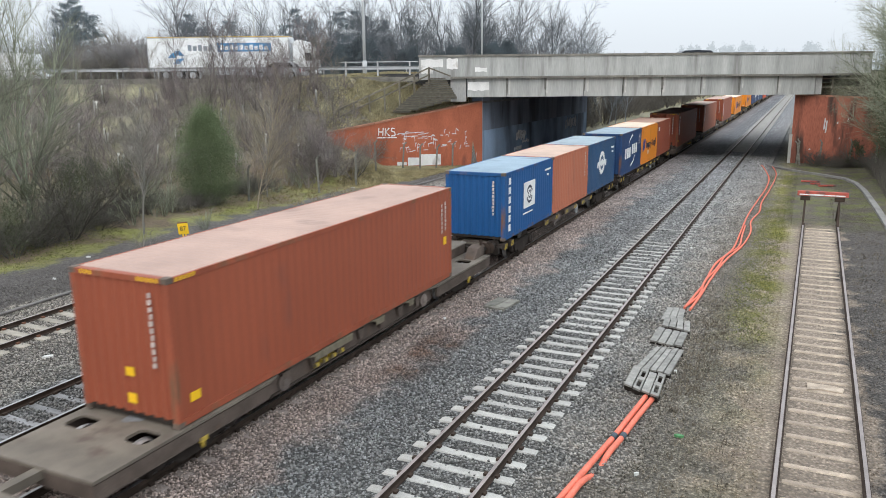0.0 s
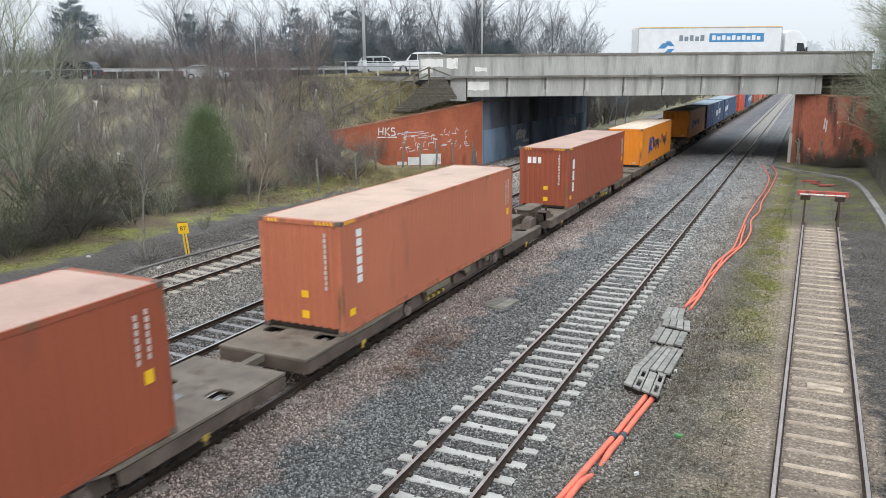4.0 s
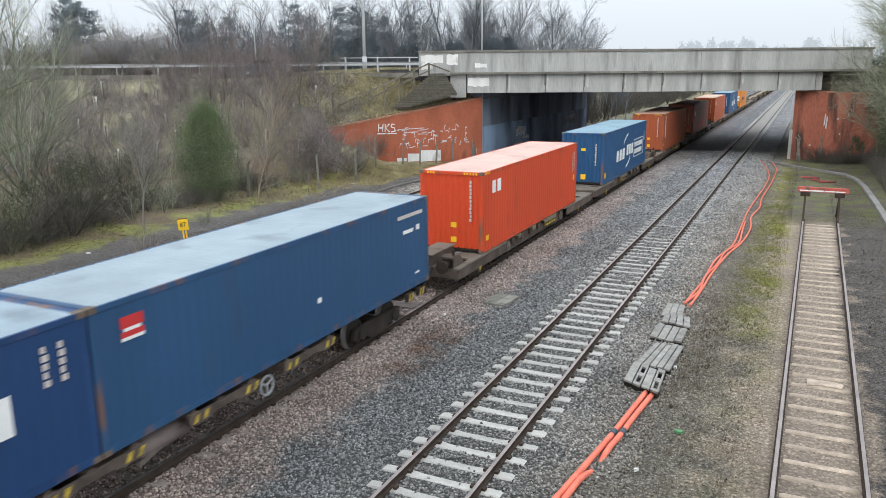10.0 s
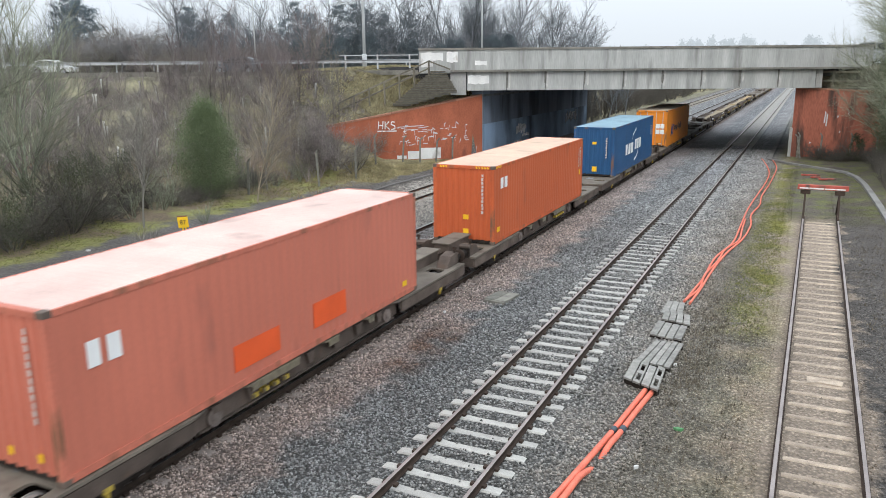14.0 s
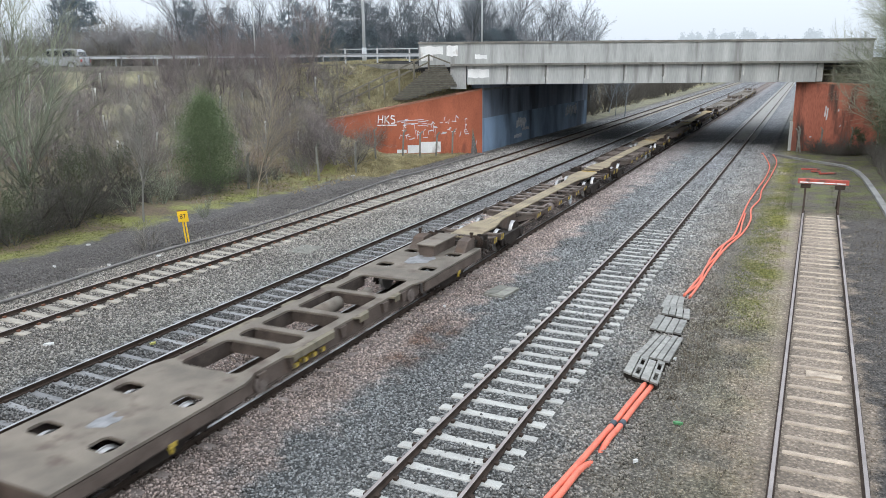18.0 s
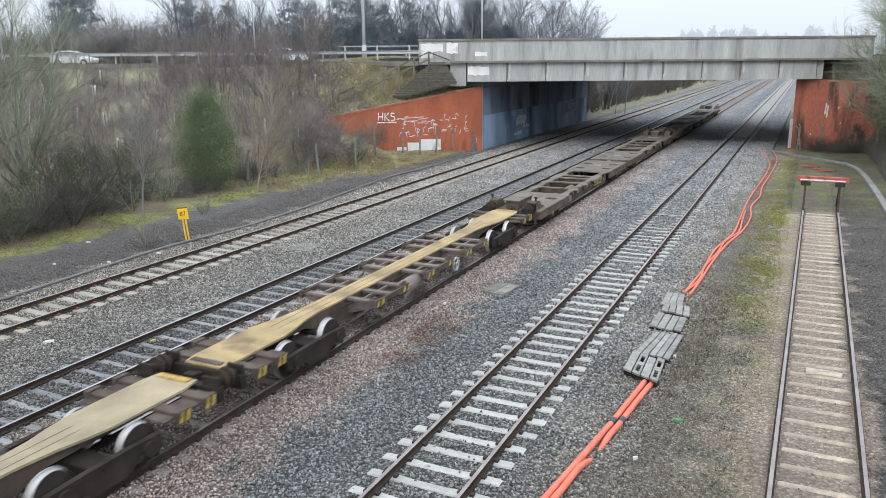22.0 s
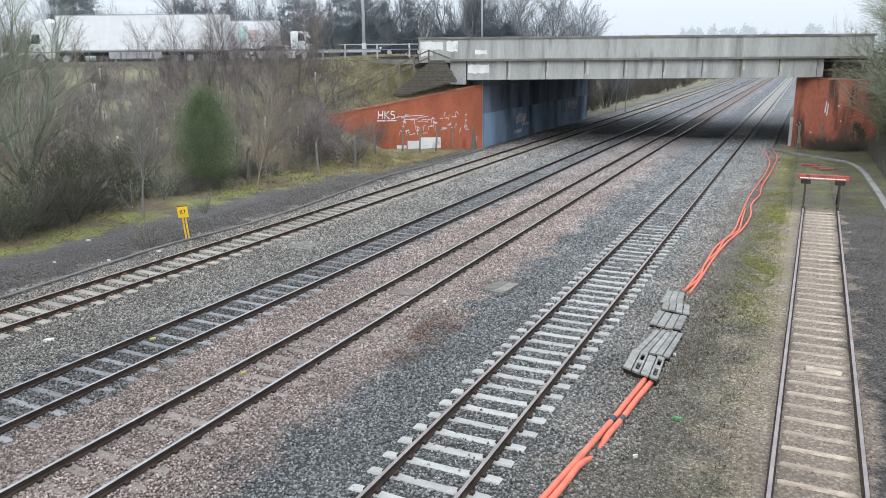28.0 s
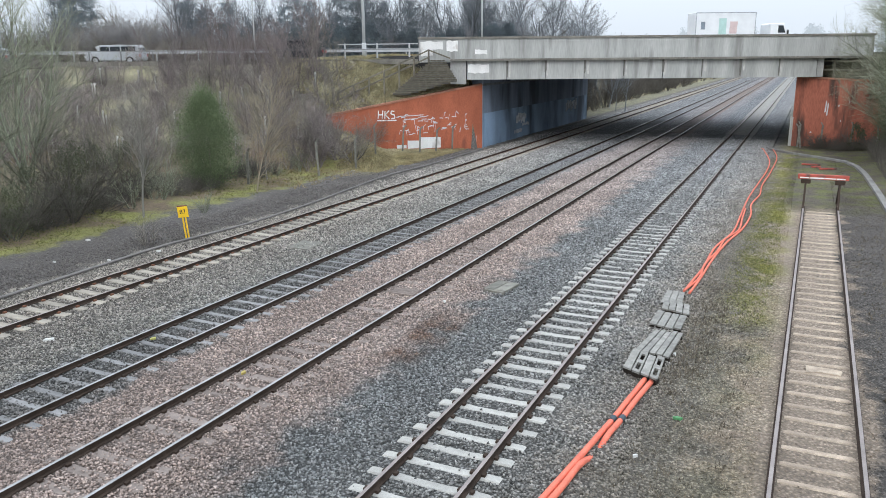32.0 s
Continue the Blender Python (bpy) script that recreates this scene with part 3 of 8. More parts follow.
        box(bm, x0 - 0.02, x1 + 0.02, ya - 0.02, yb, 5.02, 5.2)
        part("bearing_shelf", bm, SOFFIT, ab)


build_bridge()


def brick_wall(name, label, p, q, thick, z0, top_p, top_q, face=None):
    """A brick wing wall with a coping course; the bricks are too far to count, so panels and the coping bricks are built."""
    wl_ = thing(name, label, "wall", kind="structure")
    bm = bmesh.new()
    wall_prism(bm, p, q, thick, z0, top_p, top_q)
    part("brickwork", bm, face or BRICK, wl_)
    p, q = Vector(p), Vector(q)
    length = (q - p).length
    d = (q - p) / length
    n = Vector((-d.y, d.x, 0))
    count = int(length / 0.45)
    ang = math.degrees(math.atan2(d.y, d.x))
    tilt = math.degrees(math.atan2(top_q - top_p, length))
    me = shared("coping_brick", lambda b: box(b, 0.005, 0.44, -0.05, thick + 0.05, 0, 0.13), [COPING])
    for i in range(count):
        c = p + d * (i * length / count)
        part("coping_brick", me, None, wl_, at=pose(c.x, c.y, top_p + (top_q - top_p) * i / count + 0.002, 0, 0, ang) @ pose(0, 0, 0, 0, -tilt, 0))
    return wl_


WING_L = brick_wall("wing_wall_left", "sloping red brick wing wall with graffiti and white paint", CORNER_L + Vector((-0.656, -0.755, 0)) * 13, CORNER_L + Vector((-0.02, -0.02, 0)), 0.5, -0.3, 3.05, 5.1)
WING_R = brick_wall("wing_wall_right", "red brick wing wall streaked with dark stains", CORNER_R + Vector((0.0, 0, 0)), CORNER_R + Vector((9.5, 0, 0)), 0.5, -0.3, 5.45, 5.0, BRICK_STAINED)

# ---- road on the embankment ----
def road_strip(name, s0, s1, z0, z1, a0, a1, mat, label, category, kind="structure"):
    bm = bmesh.new()
    pts = [bridge_at(a, s, 0) for a, s in ((a0, s0), (a1, s0), (a1, s1), (a0, s1))]
    prism(bm, [(p.x, p.y) for p in pts], z0, z1, "z")
    return tagged(part(name, bm, mat, None), label, category, kind=kind)


def build_road():
    bm = bmesh.new()
    rows = [[bm.verts.new(bridge_at(a, q, z - road_dip(a))) for q, z in ((0.75, ROAD_Z), (22.5, ROAD_Z), (22.5, 6.4), (0.75, 6.4))] for a in (-900, -60, -21, -14, -7, 60, 900)]
    for p, q in zip(rows, rows[1:]):
        for i in range(4):
            bm.faces.new((p[i], p[(i + 1) % 4], q[(i + 1) % 4], q[i]))
    tagged(part("road", bm, ASPHALT, None), "dark asphalt dual carriageway on the embankment", "road", kind="structure")


build_road()
road_strip("kerb_near", -0.6, 0.74, 7.1, ROAD_Z + 0.12, -5.0, 30.6, CONCRETE, "raised concrete verge along the parapet", "kerb")


def scatter_stones():
    """Loose ballast stones, far too many to count, lying on the sheet of ballast."""
    r = np.random.RandomState(5)
    n = 215000
    y = 7.5 + 66 * r.rand(n) ** 1.75
    x = r.uniform(-26.5, -2.3, n)
    keep = np.ones(n, bool)
    for c, step, phase, half in ((-20.51, 0.65, 14.2, 0.18), (-15.03, 0.65, 9.6, 0.11), (-11.24, 0.605, 8.13, 0.16), (-5.51, 0.628, 10.33, 0.15)):
        for s in (-0.7525, 0.7525):
            keep &= np.abs(x - c - s) > 0.10
        on = (np.abs(x - c) < 1.25) & (np.abs((y - phase + step / 2) % step - step / 2) < half)
        keep &= ~(on & (r.rand(n) > np.where(np.abs(x - c) > 0.8, {-11.24: 0.95, -15.03: 0.5}.get(c, 0.04), {-11.24: 0.3, -15.03: 0.12}.get(c, 0.04))))
    x, y = x[keep], y[keep]
    m = 46000
    gx, gy = np.concatenate([r.uniform(-2.6, -0.25, m // 2), r.uniform(-0.2, 1.6, m // 24), r.uniform(1.6, 4.6, m // 3)]), 9 + 52 * r.rand(m // 2 + m // 24 + m // 3) ** 1.5
    ok = (np.abs(gx - 0.67 - 0.0084 * gy + 0.7525) > 0.09) & (np.abs(gx - 0.67 - 0.0084 * gy - 0.7525) > 0.09)
    x, y = np.concatenate([x, gx[ok]]), np.concatenate([y, gy[ok]])
    n = len(x)
    size = r.uniform(0.017, 0.04, n) * (1 + 0.012 * (y - 8)) * np.where(x > -2.3, 0.62, 1.0)
    octa = np.array([(1, 0, 0), (-1, 0, 0), (0, 1, 0), (0, -1, 0), (0, 0, 1), (0, 0, -1)], float)
    tri = np.array([(0, 2, 4), (2, 1, 4), (1, 3, 4), (3, 0, 4), (2, 0, 5), (1, 2, 5), (3, 1, 5), (0, 3, 5)])
    v = octa[None] * r.uniform(0.6, 1.25, (n, 6, 1)) * size[:, None, None] * np.array((1.15, 1.0, 0.8))
    q = r.normal(size=(n, 4))
    q /= np.linalg.norm(q, axis=1)[:, None]
    a, b, c, d = q.T
    rot = np.stack([1 - 2 * (c * c + d * d), 2 * (b * c - a * d), 2 * (b * d + a * c), 2 * (b * c + a * d), 1 - 2 * (b * b + d * d), 2 * (c * d - a * b),
                    2 * (b * d - a * c), 2 * (c * d + a * b), 1 - 2 * (b * b + c * c)], -1).reshape(n, 3, 3)
    v = np.einsum("nij,nkj->nki", rot, v) + np.stack([x, y, r.uniform(-0.005, 0.02, n)], -1)[:, None]
    f = (tri[None] + 6 * np.arange(n)[:, None, None]).reshape(-1, 3)
    me = bpy.data.meshes.new("ballast_stones")
    me.vertices.add(n * 6)
    me.vertices.foreach_set("co", v.reshape(-1))
    me.loops.add(len(f) * 3)
    me.loops.foreach_set("vertex_index", f.reshape(-1))
    me.polygons.add(len(f))
    me.polygons.foreach_set("loop_start", np.arange(len(f)) * 3)
    me.update(calc_edges=True)
    me.materials.append(LOOSE)
    return tagged(new("ballast_stones", me), "loose angular grey and pinkish ballast stones", "ballast", kind="stuff")


scatter_stones()


# ---- containers ----
PAINT = {}


def paint(name, rgb, roof=None):
    """Container paint: sides, a paler roof with the light of the sky in its tone."""
    if name not in PAINT:
        c = tuple(v * (0.62 if rgb[2] > rgb[0] else 0.74) for v in lin(*rgb))
        side = surface(name + "_container_paint", c, 0.55, vary=0.10, scale=0.5, grain=0.05, gscale=25, bump=0.05,
                       dirt=tuple(0.55 * v + 0.02 for v in c), dirt_amount=0.06, dirt_scale=0.9, stretch=(1, 1, 0.4))
        # roof tones include the bright light that falls from above
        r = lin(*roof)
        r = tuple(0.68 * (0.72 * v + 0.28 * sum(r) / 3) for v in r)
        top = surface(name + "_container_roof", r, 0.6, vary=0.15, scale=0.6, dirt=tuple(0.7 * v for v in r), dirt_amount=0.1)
        post = surface(name + "_rusty_post_paint", c, 0.6, vary=0.2, scale=1.5, dirt=(0.17, 0.085, 0.045), dirt_amount=0.26, dirt_scale=1.6, stretch=(1, 1, 0.4), bump=0.1)
        PAINT[name] = (side, top, post)
    return PAINT[name]


LETTER = {c: surface(c + "_marking_paint", v, 0.6, vary=0.08, grain=0.05, bump=0) for c, v in
          {"white": (0.78, 0.78, 0.76), "blue": (0.01, 0.045, 0.30), "dark": (0.02, 0.025, 0.05), "yellow": (0.85, 0.50, 0.01), "pale": (0.55, 0.49, 0.45), "orange": (0.75, 0.10, 0.02), "red": (0.55, 0.03, 0.03)}.items()}
CASTING = surface("corner_casting_steel", (0.12, 0.09, 0.07), 0.7, vary=0.3)


def corrugated(bm, length, z0, z1, depth, pitch, place):
    """Trapezoid folds along a length; place turns (along, depth, z) into a point."""
    n = max(2, round(length / pitch))
    p = length / n
    rows = []
    for i in range(n):
        for f, d in ((0.0, 0), (0.26, 0), (0.5, 1), (0.76, 1)):
            rows.append(((i + f) * p, d * depth))
    rows.append((length, 0))
    strip(bm, [place(a, d, z0) for a, d in rows], [place(a, d, z1) for a, d in rows])


def build_container(colour, length, high, label, doors=False, marks=(), group="containers on the train"):
    """A shipping container, its near end at y = 0, standing on z = 0, centred on x = 0."""
    side, top, post = paint(*colour)
    key = colour[0]
    c = thing("shipping_container", label, "shipping container", group)
    W = 1.219
    for s in (-1, 1):
        part("side_wall", shared(("side_wall", key, length, high, s), lambda b: corrugated(b, length - 0.2, 0.14, high - 0.09, 0.009, 0.278, lambda a, d, z: (s * (W - 0.012 - d), 0.1 + a, z)), [side]), None, c)
        part("top_rail", shared(("top_rail", key, length, high, s), lambda b: box(b, min(s * W, s * (W - 0.06)), max(s * W, s * (W - 0.06)), 0.05, length - 0.05, high - 0.11, high - 0.012), [post]), None, c)
        part("bottom_rail", shared(("bottom_rail", key, length, high, s), lambda b: box(b, min(s * W, s * (W - 0.08)), max(s * W, s * (W - 0.08)), 0.05, length - 0.05, 0.02, 0.16), [post]), None, c)
    part("roof", shared(("roof", key, length, high), lambda b: corrugated(b, length - 0.3, -W + 0.05, W - 0.05, 0.006, 0.21, lambda a, d, z: (z, 0.15 + a, high - 0.012 - d)), [top]), None, c, "pale roof panel")

    for y in (0.0, length - 0.15):
        part("header", shared(("header", key, high, y), lambda b: box(b, -W + 0.06, W - 0.06, y, y + 0.15, high - 0.12, high - 0.008), [post]), None, c)
    part("floor", shared(("floor", key, length, high), lambda b: box(b, -W + 0.08, W - 0.08, 0.05, length - 0.05, 0.05, 0.16), [DECK_DARK]), None, c)
    for y, near in ((0.0, True), (length, False)):
        d = 1 if near else -1
        if near and doors:
            for s in (-1, 1):
                lo, hi = sorted((s * 0.01, s * (W - 0.1)))
                leaf = part("door", shared(("door", key, high, s), lambda b: box(b, lo, hi, 0.06, 0.10, 0.16, high - 0.13), [side]), None, c)
                for z in np.linspace(0.3, high - 0.85, 4):
                    part("door_panel", shared(("door_panel", key, s, round(z, 2)), lambda b: box(b, lo + 0.09, hi - 0.09, 0.045, 0.062, z, z + 0.42), [side]), None, leaf)
                for k in (0.28, 0.78):
                    x = s * (0.05 + k * (W - 0.15))
                    part("locking_bar", shared(("locking_bar", high, round(x, 3)), lambda b: (tube(b, (x, 0.02, 0.12), (x, 0.02, high - 0.1), 0.022, n=8), box(b, x - 0.02, x + 0.2, 0.005, 0.03, 1.1, 1.15)), [GALV]), None, leaf)
        else:
            part("end_wall", shared(("end_wall", key, length, high, near), lambda b: corrugated(b, 2 * W - 0.2, 0.15, high - 0.11, 0.04, 0.25, lambda a, e, z: (-W + 0.1 + a, y + d * (0.015 + e), z)), [side]), None, c)
        for s in (-1, 1):
            lo, hi = sorted((s * W, s * (W - 0.14)))
            part("corner_post", shared(("corner_post", key, length, high, near, s), lambda b: box(b, lo, hi, min(y, y + d * 0.12), max(y, y + d * 0.12), 0.1, high - 0.1), [post], 0.015), None, c)
            for z in (0.0, high - 0.118):
                part("corner_casting", shared(("casting", length, near, s, z), lambda b: box(b, min(s * (W + 0.003), s * (W - 0.16)), max(s * (W + 0.003), s * (W - 0.16)), min(y - d * 0.003, y + d * 0.178), max(y - d * 0.003, y + d * 0.178), z, z + 0.118), [CASTING], 0.01), None, c)
    for m in marks:
        mark(c, m, length, high)
    return c


def mark(c, m, length, high):
    """Markings on a 'side' or 'end': a plate is (a0, a1, z0, z1, skew), a from the near right corner; a list of plates is one letter shape."""
    face, colour, plates = m
    small = len(plates) > 4 and all(not isinstance(p, list) and (p[1] - p[0]) * (p[3] - p[2]) < 0.035 for p in plates)
    for group_ in [plates] if small else [p if isinstance(p, list) else [p] for p in plates]:
        bm = bmesh.new()
        for a0, a1, z0, z1, *sk in group_:
            k = sk[0] if sk else 0.0
            quad = ((a0, z0), (a1, z0), (a1 + k, z1), (a0 + k, z1))
            if face == "side":
                prism(bm, quad, 1.2125, 1.2225, "x")
            elif face == "over":
                prism(bm, quad, 1.2225, 1.2275, "x")
            else:
                prism(bm, [(1.219 - a, z) for a, z in quad], -0.002, 0.004, "y")
        ob = part("marking", bm, LETTER[colour], c, colour + " painted marking")
        if small:
            ob["kind"] = "stuff"


def letters(a0, a1, z0, z1, n, skew=0.0, seed=1):
    """A row of plain blocks of the size of a word's letters."""
    r = random.Random(seed)
    w = (a1 - a0) / n
    if z1 - z0 < 0.28:
        return [(a0 + i * w, a0 + (i + r.choice((0.62, 0.74, 0.8))) * w, z0, z1, skew) for i in range(n)]
    return [[(a0 + i * w, a0 + (i + r.choice((0.64, 0.7, 0.75))) * w, z0, z1, skew)] for i in range(n)]


def long_word(a0, a1, z0, z1, n=11):
    """Plain bars as tall and deep as the letters of a long mixed-case word."""
    w, h = (a1 - a0) / n, z1 - z0
    tall = (1.0, 0.7, 0.7, 0.7, 0.7, 0.0, 1.0, 1.0, 0.7, 0.7, 1.0)
    deep = (0, 0, 0.3, 0, 0.3, 0, 0, 0, 0, 0.3, 0)
    out = []
    for i in range(n):
        p, k = a0 + i * w, 0.30 if i in (6, 7) else 0.62
        out.append([(p, p + k * w, z0 + 0.3 * h, z0 + 0.42 * h)] if tall[i] == 0 else [(p, p + k * w, z0 - deep[i] * h, z0 + tall[i] * h)])
    return out


def ring(a, z, r0, r1, start=0.0, end=360.0, n=20):
    """A round emblem: a band between two radii, as short plates."""
    out = []
    for i in range(n):
        t = math.radians(start + (end - start) * (i + 0.5) / n)
        rm, hw = (r0 + r1) / 2, max((r1 - r0) / 2, 0.02)
        out.append((a + rm * math.cos(t) - hw, a + rm * math.cos(t) + hw, z + rm * math.sin(t) - hw, z + rm * math.sin(t) + hw))
    return [out]


def code(high, rows=11, a=0.45, w=0.16, z1=None):
    """The upright column of small code marks near an edge."""
    z = z1 or high - 0.3
    return [(a, a + w * (0.5, 0.68, 0.6)[i % 3], z - i * 0.135 - 0.1, z - i * 0.135) for i in range(rows)]


def arcs(a0, a1, z0, z1, seg=18):
    """Two swooshes above and below a wide word."""
    out = []
    for s in (1, -1):
        ac = (a0 + a1) / 2
        for i in range(seg):
            u0, u1 = i / seg, (i + 1) / seg
            aa, ab = ac + s * (-0.95 + 1.1 * u0), ac + s * (-0.95 + 1.1 * u1)
            zz = (z1 + 0.08 + 0.55 * math.sqrt(u0)) if s > 0 else (z0 - 0.12 - 0.55 * math.sqrt(u0))
            out.append((min(aa, ab), max(aa, ab), zz, zz + 0.10 + 0.03 * u0, 0))
    return [out[:seg], out[seg:]]


FT20, FT40 = 6.058, 12.192
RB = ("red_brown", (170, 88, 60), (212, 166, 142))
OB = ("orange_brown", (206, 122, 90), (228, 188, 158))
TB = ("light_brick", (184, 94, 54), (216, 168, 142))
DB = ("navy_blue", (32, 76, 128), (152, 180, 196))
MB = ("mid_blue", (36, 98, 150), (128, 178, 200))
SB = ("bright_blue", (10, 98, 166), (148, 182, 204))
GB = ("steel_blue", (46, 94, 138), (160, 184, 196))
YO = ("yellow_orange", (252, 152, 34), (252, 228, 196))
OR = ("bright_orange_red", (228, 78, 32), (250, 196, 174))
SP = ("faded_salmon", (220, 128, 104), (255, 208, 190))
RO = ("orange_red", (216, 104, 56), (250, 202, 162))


def red_marks(high):
    return [("side", "pale", code(high, 7, FT40 - 0.75, 0.12, high - 0.45) + code(high, 7, FT40 - 0.5, 0.12, high - 0.4)), ("end", "pale", code(high, 11, 0.42, 0.12)),
            ("side", "yellow", [(FT40 - 0.62, FT40 - 0.42, high - 1.75, high - 1.5), (0.35, 0.62, 0.42, 0.6)]), ("side", "yellow", [(0.2 + 0.11 * i, 0.255 + 0.11 * i, high - 0.1, high - 0.02, 0.03) for i in range(5)]), ("end", "yellow", [(0.2 + 0.11 * i, 0.255 + 0.11 * i, high - 0.1, high - 0.02, 0.03) for i in range(5)] + [(1.85 + 0.11 * i, 1.905 + 0.11 * i, high - 0.1, high - 0.02, 0.03) for i in range(3)]), ("end", "yellow", [(1.0, 1.22, 0.35, 0.55), (1.0, 1.22, high - 2.0, high - 1.82)])]


def cma(length):
    a = length * 0.5
    if length < 7:
        s = letters(a - 1.95, a - 0.2, 0.95, 1.58, 3, 0, 3) + letters(a + 0.05, a + 1.75, 1.1, 1.72, 3, 0, 5) + arcs(a - 1.0, a + 1.0, 1.0, 1.65)
    else:
        s = letters(a - 2.85, a - 0.5, 0.95, 1.6, 3, 0, 3) + letters(a - 0.1, a + 2.0, 1.08, 1.72, 3, 0, 5) + arcs(a - 1.2, a + 1.2, 1.0, 1.72)
    return [("side", "white", s), ("side", "pale", code(2.5, 5, length - 0.85, 0.16, 2.25) + code(2.5, 5, length - 0.55, 0.16, 2.25)), ("end", "pale", code(2.59, 9, 0.42, 0.13))]


def lloyd(length, shift=0.0):
    k = length / FT40
    if shift < 0:
        return [("side", "blue", [(2.15, 2.4, 0.75, 1.7, 0.32), (2.5, 2.75, 0.9, 1.5, 0.32), (2.72, 3.1, 0.8, 1.02, 0.05), (2.95, 3.3, 1.42, 1.62, 0.05)]), ("side", "dark", long_word(3.6, 7.5, 1.12, 1.6)), ("end", "pale", [(0.4, 0.62, 0.25, 0.33)])]
    return [("side", "blue", [(2.5 * k, 2.92 * k, 0.72, 1.8, 0.38), (3.0 * k, 3.42 * k, 0.9, 1.6, 0.38), (3.4 * k, 3.85 * k, 0.8, 1.04, 0.1), (3.5 * k, 4.0 * k, 1.58, 1.82, 0.1)]),
            ("side", "dark", long_word(4.2 * k, 10.1 * k, 1.0, 1.72)), ("end", "pale", [(0.4, 0.62, 0.25, 0.33)])]


